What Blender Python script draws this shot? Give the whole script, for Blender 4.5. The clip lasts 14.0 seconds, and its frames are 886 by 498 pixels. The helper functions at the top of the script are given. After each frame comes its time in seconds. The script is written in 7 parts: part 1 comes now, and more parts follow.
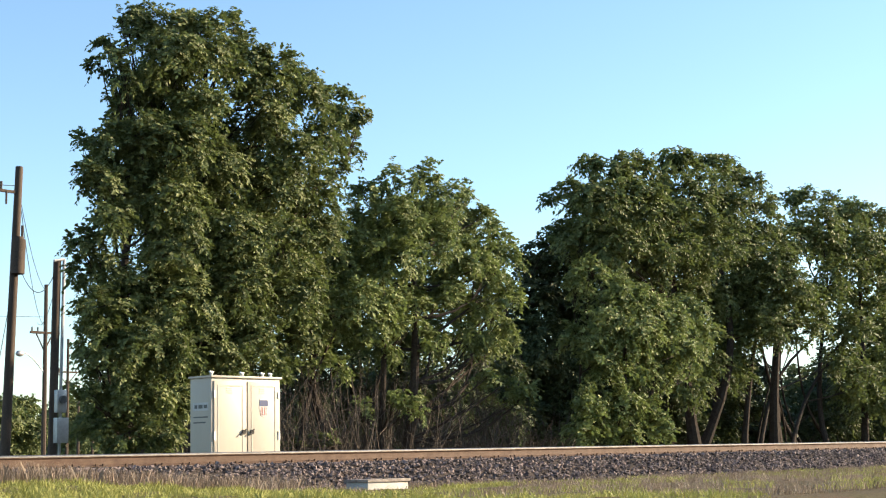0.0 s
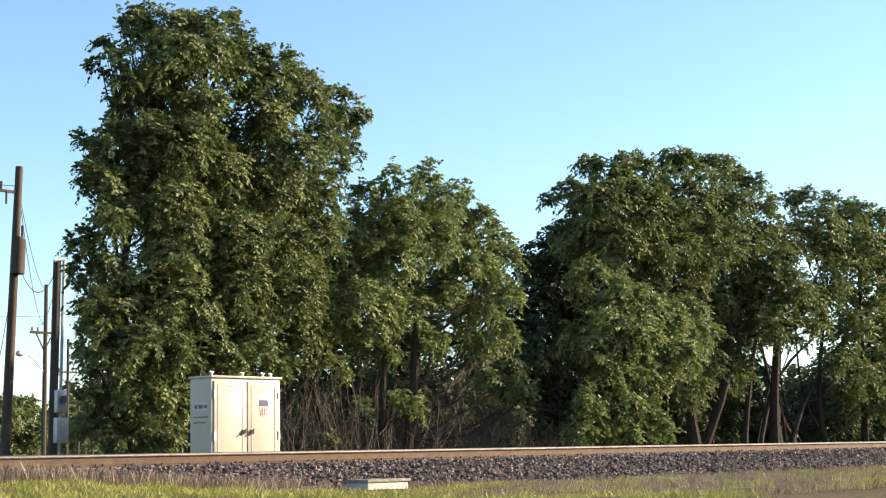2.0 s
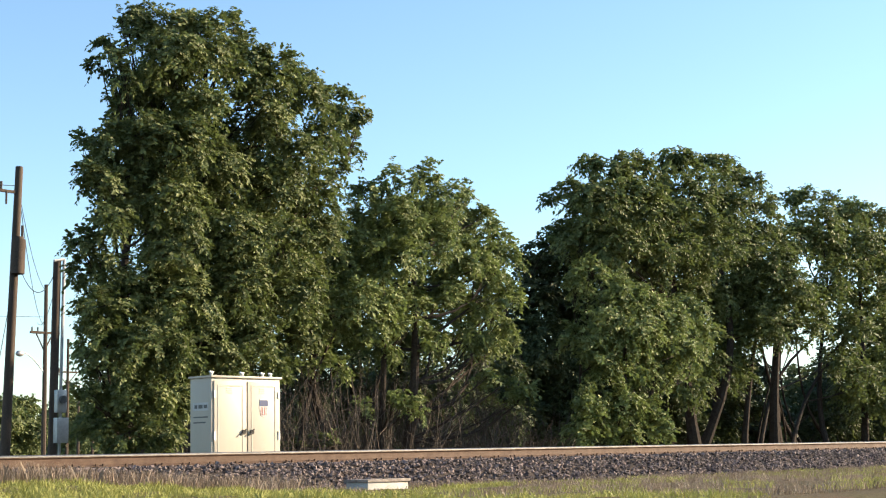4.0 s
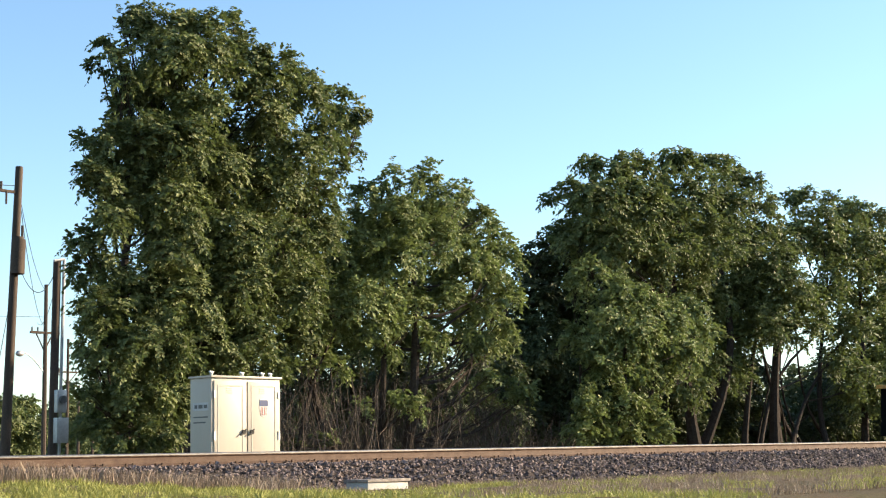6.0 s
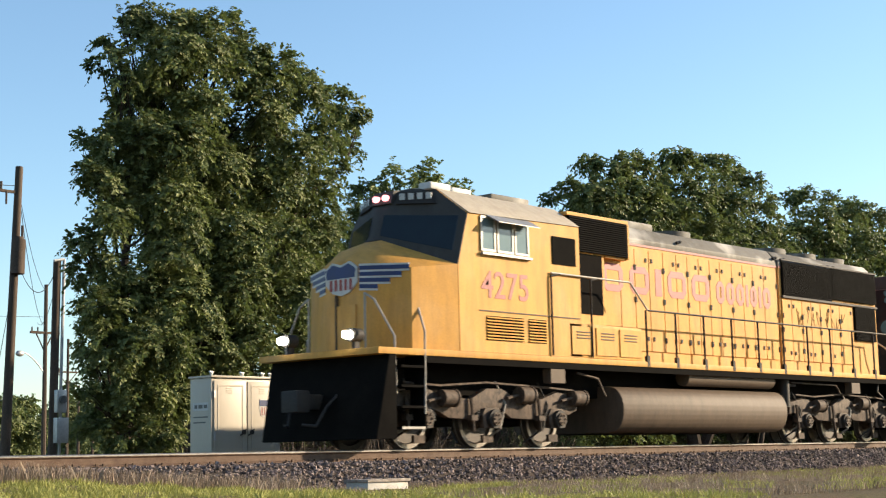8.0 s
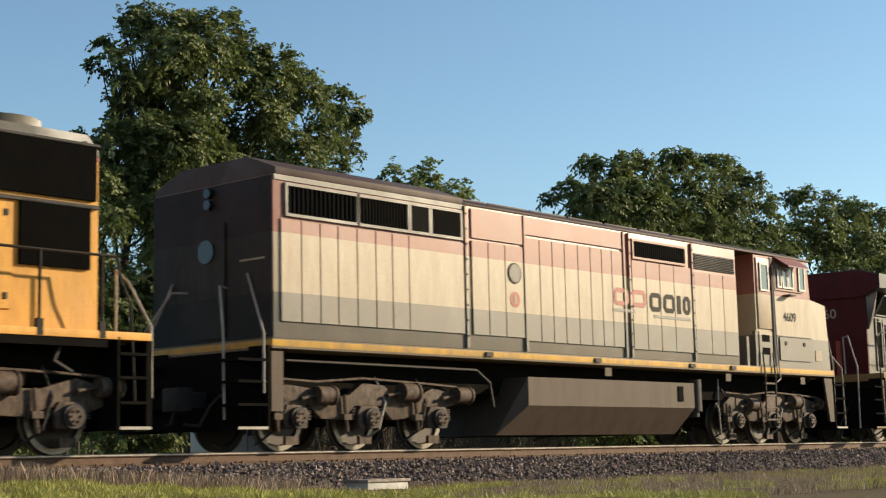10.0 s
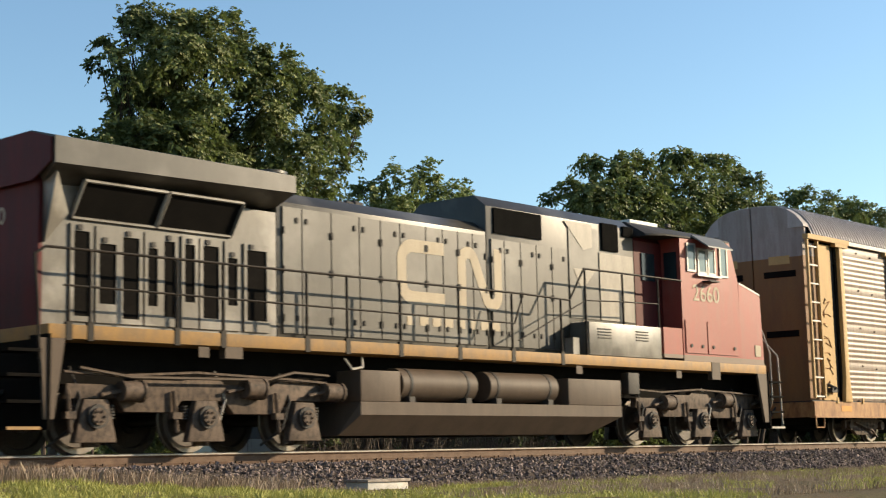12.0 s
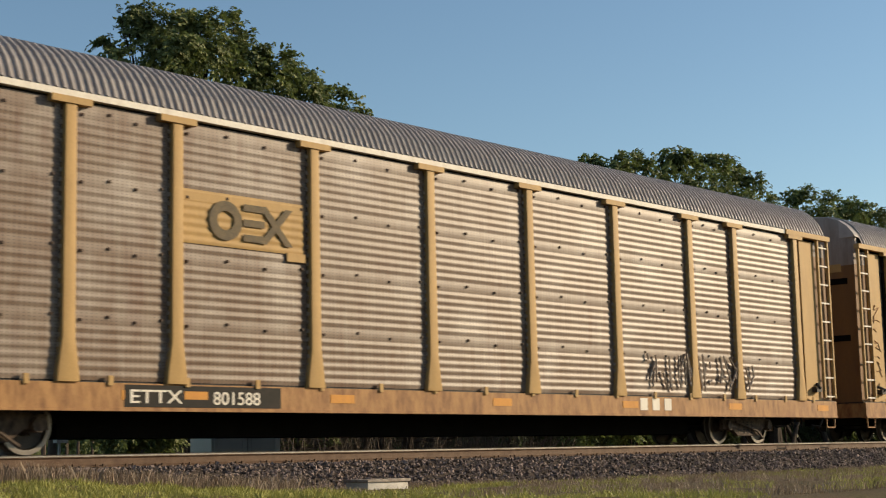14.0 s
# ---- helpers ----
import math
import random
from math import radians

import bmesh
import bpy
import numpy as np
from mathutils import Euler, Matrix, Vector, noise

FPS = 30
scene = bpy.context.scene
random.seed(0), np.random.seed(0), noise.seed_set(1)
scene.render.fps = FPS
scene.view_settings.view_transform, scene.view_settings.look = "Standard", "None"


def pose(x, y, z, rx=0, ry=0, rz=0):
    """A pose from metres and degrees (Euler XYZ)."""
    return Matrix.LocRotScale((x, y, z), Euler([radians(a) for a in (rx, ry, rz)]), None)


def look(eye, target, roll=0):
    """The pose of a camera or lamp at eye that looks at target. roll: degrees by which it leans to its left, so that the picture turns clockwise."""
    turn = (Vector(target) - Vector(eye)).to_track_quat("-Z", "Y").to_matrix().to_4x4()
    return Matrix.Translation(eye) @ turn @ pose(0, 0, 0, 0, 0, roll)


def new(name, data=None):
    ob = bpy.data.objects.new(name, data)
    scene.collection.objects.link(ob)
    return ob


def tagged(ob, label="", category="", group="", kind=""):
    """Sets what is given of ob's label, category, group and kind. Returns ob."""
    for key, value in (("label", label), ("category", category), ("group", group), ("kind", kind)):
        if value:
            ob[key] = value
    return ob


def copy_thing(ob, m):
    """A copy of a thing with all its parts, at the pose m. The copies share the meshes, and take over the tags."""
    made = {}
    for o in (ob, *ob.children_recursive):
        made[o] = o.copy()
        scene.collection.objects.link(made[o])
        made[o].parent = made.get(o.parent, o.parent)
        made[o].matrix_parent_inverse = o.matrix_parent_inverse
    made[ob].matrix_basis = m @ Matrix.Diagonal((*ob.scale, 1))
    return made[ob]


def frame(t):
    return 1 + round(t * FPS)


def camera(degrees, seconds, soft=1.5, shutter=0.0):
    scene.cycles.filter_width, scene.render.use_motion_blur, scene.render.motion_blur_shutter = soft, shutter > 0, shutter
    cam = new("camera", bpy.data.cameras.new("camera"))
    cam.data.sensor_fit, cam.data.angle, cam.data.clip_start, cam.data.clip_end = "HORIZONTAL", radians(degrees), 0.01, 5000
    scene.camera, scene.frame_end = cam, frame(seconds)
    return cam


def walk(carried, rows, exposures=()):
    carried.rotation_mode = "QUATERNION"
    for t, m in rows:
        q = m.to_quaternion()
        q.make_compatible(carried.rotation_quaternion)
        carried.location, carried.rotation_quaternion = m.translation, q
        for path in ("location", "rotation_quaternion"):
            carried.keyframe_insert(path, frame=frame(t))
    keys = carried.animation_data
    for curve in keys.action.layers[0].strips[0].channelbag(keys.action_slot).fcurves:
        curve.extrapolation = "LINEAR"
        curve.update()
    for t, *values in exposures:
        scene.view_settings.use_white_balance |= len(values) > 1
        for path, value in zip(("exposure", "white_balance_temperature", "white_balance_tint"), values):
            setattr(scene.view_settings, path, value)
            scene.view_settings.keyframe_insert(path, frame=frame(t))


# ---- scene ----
EYE = Vector((0.0, -19.263, -0.151))
STILL = look(EYE, EYE + Vector((0.741942, 0.656319, 0.136998)), -1.2995)
cam = camera(32.83, 14.0, soft=1.15, shutter=0.12)
walk(cam, [(0, STILL), (14, STILL)],
     exposures=[(0, 1.45, 6270, 6.5), (7.0, 1.43, 6270, 6.5), (7.6, 1.33, 6290, 6), (8.9, 0.82, 6420, 3.5), (9.4, 0.74, 6430, 3), (11.0, 0.75, 6430, 3), (11.6, 0.96, 6420, 3), (12.4, 1.00, 6460, 3.5), (13.2, 0.80, 6520, 4), (14, 0.38, 6600, 4)])

# world and sun
SUN_FROM = Vector((0.85, -0.525, 0.0)).normalized()
SUN_UP = radians(19.2)
world = bpy.data.worlds.new("sky")
scene.world = world
world.use_nodes = True
wt = world.node_tree
sky = wt.nodes.new("ShaderNodeTexSky")
sky.sky_type, sky.sun_disc = "NISHITA", False
sky.sun_elevation, sky.sun_rotation = SUN_UP, math.atan2(SUN_FROM.x, SUN_FROM.y)
sky.air_density, sky.dust_density, sky.ozone_density = 1.0, 0.35, 2.2
wt.links.new(sky.outputs[0], wt.nodes["Background"].inputs[0])
wt.nodes["Background"].inputs[1].default_value = 0.10
sun = new("sun", bpy.data.lights.new("sun", "SUN"))
sun.data.energy, sun.data.angle, sun.data.color = 5.0, radians(0.55), (1.0, 0.78, 0.55)
sun.matrix_world = look((0, 0, 60), Vector((0, 0, 60)) - (SUN_FROM * math.cos(SUN_UP) + Vector((0, 0, math.sin(SUN_UP)))))


# materials
def surf(name, col, col2=None, scale=3.0, rough=0.6, metal=0.0, bump=0.0, bscale=40.0, fine=0.12, spec=0.4, streak=0.0, island=0.0, random_tone=0.0):
    """A surface with two scales of tone, a fine grain and a relief; streak stretches the stains downwards."""
    m = bpy.data.materials.new(name)
    m.use_nodes = True
    n, l = m.node_tree.nodes, m.node_tree.links
    b = n["Principled BSDF"]
    b.inputs["Roughness"].default_value, b.inputs["Metallic"].default_value = rough, metal
    b.inputs["Specular IOR Level"].default_value = spec
    co = n.new("ShaderNodeTexCoord")
    mp = n.new("ShaderNodeMapping")
    mp.inputs["Scale"].default_value = (1, 1, 1 - 0.85 * streak)
    l.new(co.outputs["Object"], mp.inputs[0])
    big = n.new("ShaderNodeTexNoise")
    big.inputs["Scale"].default_value, big.inputs["Detail"].default_value, big.inputs["Roughness"].default_value = scale, 6, 0.65
    l.new(mp.outputs[0], big.inputs["Vector"])
    ramp = n.new("ShaderNodeMapRange")
    ramp.inputs[1].default_value, ramp.inputs[2].default_value = 0.36, 0.66
    l.new(big.outputs[0], ramp.inputs[0])
    mix = n.new("ShaderNodeMix")
    mix.data_type = "RGBA"
    mix.inputs[6].default_value = (*col, 1)
    mix.inputs[7].default_value = (*(col2 or [c * 0.75 for c in col]), 1)
    l.new(ramp.outputs[0], mix.inputs[0])
    small = n.new("ShaderNodeTexNoise")
    small.inputs["Scale"].default_value, small.inputs["Detail"].default_value = bscale, 4
    l.new(co.outputs["Object"], small.inputs["Vector"])
    tone = n.new("ShaderNodeMapRange")
    tone.inputs[1].default_value, tone.inputs[2].default_value = 0.3, 0.7
    tone.inputs[3].default_value, tone.inputs[4].default_value = 1 - fine, 1 + fine
    l.new(small.outputs[0], tone.inputs[0])
    mul = n.new("ShaderNodeMix")
    mul.data_type, mul.blend_type = "RGBA", "MULTIPLY"
    mul.inputs[0].default_value = 1
    l.new(mix.outputs[2], mul.inputs[6])
    l.new(tone.outputs[0], mul.inputs[7])
    out = mul.outputs[2]
    if island or random_tone:
        src = n.new("ShaderNodeNewGeometry").outputs["Random Per Island"] if island else n.new("ShaderNodeObjectInfo").outputs["Random"]
        k = island or random_tone
        mr = n.new("ShaderNodeMapRange")
        mr.inputs[3].default_value, mr.inputs[4].default_value = 1 - k, 1 + k
        l.new(src, mr.inputs[0])
        m3 = n.new("ShaderNodeMix")
        m3.data_type, m3.blend_type = "RGBA", "MULTIPLY"
        m3.inputs[0].default_value = 1
        l.new(out, m3.inputs[6])
        l.new(mr.outputs[0], m3.inputs[7])
        out = m3.outputs[2]
    l.new(out, b.inputs["Base Color"])
    if bump:
        bp = n.new("ShaderNodeBump")
        bp.inputs["Strength"].default_value, bp.inputs["Distance"].default_value = bump, 0.02
        l.new(small.outputs[0], bp.inputs["Height"])
        l.new(bp.outputs[0], b.inputs["Normal"])
    return m


def leafy(name, col, col2, through_tone):
    """Leaves: each one its own tone, some light shines through."""
    m = bpy.data.materials.new(name)
    m.use_nodes = True
    n, l = m.node_tree.nodes, m.node_tree.links
    b = n["Principled BSDF"]
    b.inputs["Roughness"].default_value, b.inputs["Specular IOR Level"].default_value = 0.58, 0.2
    geo = n.new("ShaderNodeNewGeometry")
    co = n.new("ShaderNodeTexCoord")
    big = n.new("ShaderNodeTexNoise")
    big.inputs["Scale"].default_value, big.inputs["Detail"].default_value = 0.7, 3
    l.new(co.outputs["Object"], big.inputs["Vector"])
    add = n.new("ShaderNodeMath")
    add.operation = "MULTIPLY_ADD"
    l.new(geo.outputs["Random Per Island"], add.inputs[0])
    add.inputs[1].default_value = 0.6
    l.new(big.outputs[0], add.inputs[2])
    sub = n.new("ShaderNodeMath")
    sub.operation = "SUBTRACT"
    sub.use_clamp = True
    l.new(add.outputs[0], sub.inputs[0])
    sub.inputs[1].default_value = 0.3
    mix = n.new("ShaderNodeMix")
    mix.data_type = "RGBA"
    mix.inputs[6].default_value, mix.inputs[7].default_value = (*col, 1), (*col2, 1)
    l.new(sub.outputs[0], mix.inputs[0])
    l.new(mix.outputs[2], b.inputs["Base Color"])
    tr = n.new("ShaderNodeBsdfTranslucent")
    tr.inputs[0].default_value = (*through_tone, 1)
    ms = n.new("ShaderNodeMixShader")
    ms.inputs[0].default_value = 0.2
    l.new(b.outputs[0], ms.inputs[1])
    l.new(tr.outputs[0], ms.inputs[2])
    l.new(ms.outputs[0], n["Material Output"].inputs[0])
    return m


def glow(name, col, strength):
    m = bpy.data.materials.new(name)
    m.use_nodes = True
    b = m.node_tree.nodes["Principled BSDF"]
    b.inputs["Base Color"].default_value = (0.8, 0.8, 0.8, 1)
    b.inputs["Emission Color"].default_value, b.inputs["Emission Strength"].default_value = (*col, 1), strength
    return m


M_GROUND = surf("soil_and_grass", (0.090, 0.077, 0.034), (0.103, 0.073, 0.047), 1.2, 0.95, bump=0.8, bscale=25, fine=0.35, spec=0.1)
M_BALLAST = surf("ballast_bed", (0.071, 0.054, 0.044), (0.035, 0.028, 0.023), 9, 0.95, bump=1.0, bscale=22, fine=0.5, spec=0.15)
M_STONE = surf("ballast_stone", (0.195, 0.150, 0.132), (0.110, 0.084, 0.076), 6, 0.85, bump=0.5, bscale=60, fine=0.2, spec=0.25, island=0.8)
M_RAIL = surf("rusty_rail", (0.120, 0.077, 0.052), (0.081, 0.048, 0.032), 5, 0.7, 0.0, 0.3, 60, 0.15, 0.15)
M_HEAD = surf("worn_rail_head", (0.258, 0.243, 0.227), (0.186, 0.165, 0.150), 6, 0.35, 0.85, 0.1, 80, 0.1)
M_TIE = surf("creosoted_timber", (0.09, 0.065, 0.05), (0.05, 0.04, 0.035), 4, 0.9, bump=0.6, bscale=30, fine=0.3, spec=0.2, random_tone=0.3)
M_BARK = surf("bark", (0.056, 0.044, 0.034), (0.034, 0.026, 0.021), 5, 0.95, bump=0.9, bscale=18, fine=0.35, spec=0.15)
M_TWIG = surf("dry_twigs", (0.128, 0.105, 0.086), (0.083, 0.068, 0.056), 3, 0.95, fine=0.3, spec=0.1, island=0.35)
M_LEAF = leafy("elm_leaves", (0.022, 0.036, 0.013), (0.215, 0.236, 0.088), (0.175, 0.235, 0.070))
M_LEAF_BRIGHT = leafy("young_elm_leaves", (0.036, 0.056, 0.019), (0.300, 0.330, 0.125), (0.240, 0.320, 0.095))
# Darkened copy of the elm leaves: shade behind the front trees is in the colour.
M_LEAF_DARK = leafy("shaded_elm_leaves", (0.018, 0.030, 0.013), (0.098, 0.116, 0.050), (0.090, 0.122, 0.044))
M_GRASS = leafy("grass_blades", (0.175, 0.196, 0.042), (0.480, 0.450, 0.150), (0.350, 0.360, 0.090))
M_HAY = leafy("dry_grass", (0.190, 0.140, 0.100), (0.350, 0.285, 0.215), (0.230, 0.170, 0.115))
M_CONCRETE = surf("concrete", (0.533, 0.507, 0.464), (0.396, 0.370, 0.335), 4, 0.85, bump=0.3, bscale=50, fine=0.1)
M_BROWNCONCRETE = surf("brown_grey_concrete", (0.30, 0.26, 0.22), (0.16, 0.13, 0.11), 7, 0.9, bump=0.5, bscale=45, fine=0.2)
M_CABINET = surf("cream_cabinet_paint", (0.443, 0.396, 0.320), (0.408, 0.363, 0.293), 1.5, 0.45, 0.0, 0.05, 40, 0.03, streak=0.8)
M_POLE = surf("weathered_pole_wood", (0.090, 0.064, 0.045), (0.053, 0.038, 0.028), 2, 0.9, bump=0.5, bscale=20, fine=0.25, streak=0.95)
M_GALV = surf("galvanised_steel", (0.48, 0.48, 0.47), (0.38, 0.38, 0.37), 5, 0.5, 0.6, 0.1, 50, 0.08)
M_DARK = surf("black_steel", (0.022, 0.020, 0.019), (0.035, 0.030, 0.026), 3, 0.7, 0.0, 0.2, 40, 0.2, 0.3)


# mesh helpers
def part(name, bm, material, parent=None, label="", kind=""):
    me = bpy.data.meshes.new(name)
    bm.to_mesh(me)
    bm.free()
    me.materials.append(material)
    me.polygons.foreach_set("use_smooth", [True] * len(me.polygons))
    me.set_sharp_from_angle(angle=0.55)
    ob = new(name, me)
    ob.parent = parent
    if label or kind:
        tagged(ob, label=label, kind=kind)
    return ob


def raw(name, verts, faces, material, parent=None, label="", kind=""):
    me = bpy.data.meshes.new(name)
    me.from_pydata(verts, [], faces)
    me.update()
    me.materials.append(material)
    ob = new(name, me)
    ob.parent = parent
    if label or kind:
        tagged(ob, label=label, kind=kind)
    return ob


def thing(name, at=(0, 0, 0), turn=0, label="", category="", group="", kind=""):
    ob = new(name)
    ob.empty_display_size = 0.2
    ob.matrix_basis = pose(*at, 0, 0, turn)
    return tagged(ob, label, category, group, kind)


def box(bm, x0, x1, y0, y1, z0, z1, bevel=0.0):
    got = bmesh.ops.create_cube(bm, size=1, matrix=Matrix.Translation(((x0 + x1) / 2, (y0 + y1) / 2, (z0 + z1) / 2)) @ Matrix.Diagonal((x1 - x0, y1 - y0, z1 - z0, 1)))
    if bevel:
        es = list({e for v in got["verts"] for e in v.link_edges})
        bmesh.ops.bevel(bm, geom=es, offset=bevel, segments=2, affect="EDGES", profile=0.6)
    return bm


def boxes(*rows, bevel=0.0):
    bm = bmesh.new()
    for r in rows:
        box(bm, *r, bevel=bevel)
    return bm


def rod(bm, a, b, r, sides=8, r2=None):
    a, b = Vector(a), Vector(b)
    d = b - a
    m = Matrix.Translation((a + b) / 2) @ d.to_track_quat("Z", "Y").to_matrix().to_4x4()
    bmesh.ops.create_cone(bm, cap_ends=True, segments=sides, radius1=r, radius2=r if r2 is None else r2, depth=d.length, matrix=m)
    return bm


def rods(path, r, sides=8):
    bm = bmesh.new()
    for a, b in zip(path, path[1:]):
        rod(bm, a, b, r, sides)
    for p in path[1:-1]:
        bmesh.ops.create_icosphere(bm, subdivisions=1, radius=r * 1.04, matrix=Matrix.Translation(p))
    return bm


def tube(path, r, sides=5):
    """One unbroken round wire along a path."""
    bm = bmesh.new()
    rings = []
    for i, p in enumerate(path):
        d = (Vector(path[min(i + 1, len(path) - 1)]) - Vector(path[max(i - 1, 0)])).normalized()
        u = d.cross(Vector((0.3, 0.9, 0.2))).normalized()
        w = d.cross(u)
        rings.append([bm.verts.new(Vector(p) + u * r * math.cos(6.2832 * k / sides) + w * r * math.sin(6.2832 * k / sides)) for k in range(sides)])
    for a, b in zip(rings, rings[1:]):
        for k in range(sides):
            bm.faces.new((a[k], a[(k + 1) % sides], b[(k + 1) % sides], b[k]))
    return bm


def prism(bm, outline, axis, lo, hi, bevel=0.0):
    """An outline of (a, b) swept along axis: 'y' takes (x, z), 'x' takes (y, z), 'z' takes (x, y)."""
    def at(p, s):
        return {"y": (p[0], s, p[1]), "x": (s, p[0], p[1]), "z": (p[0], p[1], s)}[axis]
    lower, upper = [bm.verts.new(at(p, lo)) for p in outline], [bm.verts.new(at(p, hi)) for p in outline]
    n = len(outline)
    fs = [bm.faces.new(lower), bm.faces.new(upper[::-1])]
    fs += [bm.faces.new((lower[i], upper[i], upper[(i + 1) % n], lower[(i + 1) % n])) for i in range(n)]
    bmesh.ops.recalc_face_normals(bm, faces=fs)
    if bevel:
        bmesh.ops.bevel(bm, geom=list({e for f in fs for e in f.edges}), offset=bevel, segments=2, affect="EDGES", profile=0.6)
    return bm


# ground
def level(x, y):
    """Height of the ground beside and under the track."""
    near = -0.625 + 0.28 * np.clip((14.5 - x) / 4.0, 0, 1) * np.clip((y + 7) / 4.0, 0, 1) - 0.04 * np.clip((x - 20) / 8, 0, 1)
    z = np.where(y < -12, near - 1.0 * np.clip((-12 - y) / 6.0, 0, 1), near)
    z = np.where(y > -2.6, np.where(y < 2.6, -0.66, -0.42), z)
    return z


def build_ground():
    xs = np.concatenate([[-3000, -1200, -500, -200, -90, -40, -15], np.arange(0, 60, 0.5), np.arange(60, 130, 4), [150, 200, 320, 600, 1400, 3500]])
    ys = np.concatenate([[-3000, -1000, -300, -100, -50, -32], np.arange(-24, -2.4, 0.45), [-2.55, -1.5, 0, 1.5, 2.65, 4, 6, 9, 14, 20, 30, 45, 70, 120, 220, 500, 1200, 4000]])
    X, Y = np.meshgrid(xs, ys)
    Z = level(X, Y)
    wob = np.array([noise.noise((a * 0.5, b * 0.5, 0)) for a, b in zip(X.ravel(), Y.ravel())]).reshape(X.shape)
    Z = Z + np.where((Y < -2.8), 0.05 * wob, 0.0)
    nx = len(xs)
    v = np.stack([X, Y, Z], -1).reshape(-1, 3).tolist()
    f = [(j * nx + i, j * nx + i + 1, (j + 1) * nx + i + 1, (j + 1) * nx + i) for j in range(len(ys) - 1) for i in range(nx - 1)]
    tagged(raw("ground", v, f, M_GROUND), "dry grassy ground beside the railway line", "ground", kind="structure")


def build_track():
    tr = thing("railway_track", label="single railway track with rusty rails on dark ballast", category="railway track", kind="structure")
    prof = [(-0.075, -0.185), (0.075, -0.185), (0.075, -0.172), (0.016, -0.150), (0.009, -0.12), (0.009, -0.06), (0.033, -0.040), (0.036, -0.012), (0.026, -0.002), (0.0, 0.0),
            (-0.026, -0.002), (-0.036, -0.012), (-0.033, -0.040), (-0.009, -0.06), (-0.009, -0.12), (-0.016, -0.150), (-0.075, -0.172)]
    for y in (-0.7535, 0.7535):
        bm = bmesh.new()
        prism(bm, [(y + a, b) for a, b in prof], "x", -260, 420)
        r = part("rail", bm, M_RAIL, tr)
        bm = bmesh.new()
        prism(bm, [(y - 0.0375, -0.030), (y - 0.0375, -0.011), (y - 0.027, 0.0006), (y, 0.0026), (y + 0.027, 0.0006), (y + 0.0375, -0.011), (y + 0.0375, -0.030)], "x", -260, 420)
        part("rail_head", bm, M_HEAD, r, "rail head worn bright by wheels")
    bm = bmesh.new()
    prism(bm, [(-2.75, -0.72), (-1.72, -0.235), (1.72, -0.235), (2.75, -0.72)], "x", -260, 420)
    part("ballast_bed", bm, M_BALLAST, tr, "dark crushed stone bed")
    tie = boxes((-0.11, 0.11, -1.28, 1.28, -0.36, -0.188), bevel=0.008)
    plate = boxes((-0.09, 0.09, -0.86, -0.64, -0.187, -0.176), (-0.09, 0.09, 0.64, 0.86, -0.187, -0.176), (0.05, 0.075, -0.855, -0.825, -0.176, -0.135), (-0.075, -0.05, -0.855, -0.825, -0.176, -0.14))
    first = part("sleeper", tie, M_TIE, tr)
    pl = part("tie_plate", plate, M_RAIL, first)
    first.location.x = -8
    for i in range(1, 190):
        t2 = new("sleeper", first.data)
        t2.parent, t2.location = tr, (-8 + i * 0.53, random.uniform(-0.02, 0.02), random.uniform(-0.01, 0.0))
        p2 = new("tie_plate", pl.data)
        p2.parent = t2
    # loose stones on the near shoulder
    rng = np.random.default_rng(4)
    base = np.array([(1, 0, 0), (-0.9, 0.1, 0.1), (0, 1, 0.1), (0.1, -1, 0), (0.1, 0, 0.8), (0, 0.1, -0.8)])
    tri = np.array([(0, 2, 4), (2, 1, 4), (1, 3, 4), (3, 0, 4), (2, 0, 5), (1, 2, 5), (3, 1, 5), (0, 3, 5)])
    n = 30000
    x = 7 + 52 * rng.random(n) ** 1.25
    s = rng.random(n)
    y = -1.15 - 1.75 * s + rng.normal(0, 0.05, n)
    z = np.where(y > -1.72, -0.235, -0.235 - (-1.72 - y) * 0.47) + rng.normal(0.008, 0.014, n)
    size = rng.uniform(0.022, 0.05, n)
    a = rng.random((n, 3)) * 6.28
    ca, sa = np.cos(a), np.sin(a)
    P = base[None] * (size[:, None, None] * rng.uniform(0.6, 1.25, (n, 6, 1)))
    P = np.stack([P[..., 0] * ca[:, :1] - P[..., 1] * sa[:, :1], P[..., 0] * sa[:, :1] + P[..., 1] * ca[:, :1], P[..., 2]], -1)
    P = np.stack([P[..., 0], P[..., 1] * ca[:, 1:2] - P[..., 2] * sa[:, 1:2], P[..., 1] * sa[:, 1:2] + P[..., 2] * ca[:, 1:2]], -1)
    P += np.stack([x, y, z], -1)[:, None]
    F = (tri[None] + (np.arange(n) * 6)[:, None, None]).reshape(-1, 3)
    raw("ballast_stones", P.reshape(-1, 3).tolist(), F.tolist(), M_STONE, tr, "loose dark grey and brown ballast stones", "stuff")


# trees
def tube_arrays(path, radii, sides=6):
    path = [Vector(p) for p in path]
    v, f = [], []
    for i, p in enumerate(path):
        d = (path[min(i + 1, len(path) - 1)] - path[max(i - 1, 0)]).normalized()
        u = d.orthogonal().normalized()
        w = d.cross(u)
        for k in range(sides):
            an = 6.2832 * k / sides
            v.append(p + radii[i] * (math.cos(an) * u + math.sin(an) * w))
    for i in range(len(path) - 1):
        for k in range(sides):
            f.append((i * sides + k, i * sides + (k + 1) % sides, (i + 1) * sides + (k + 1) % sides, (i + 1) * sides + k))
    return v, f


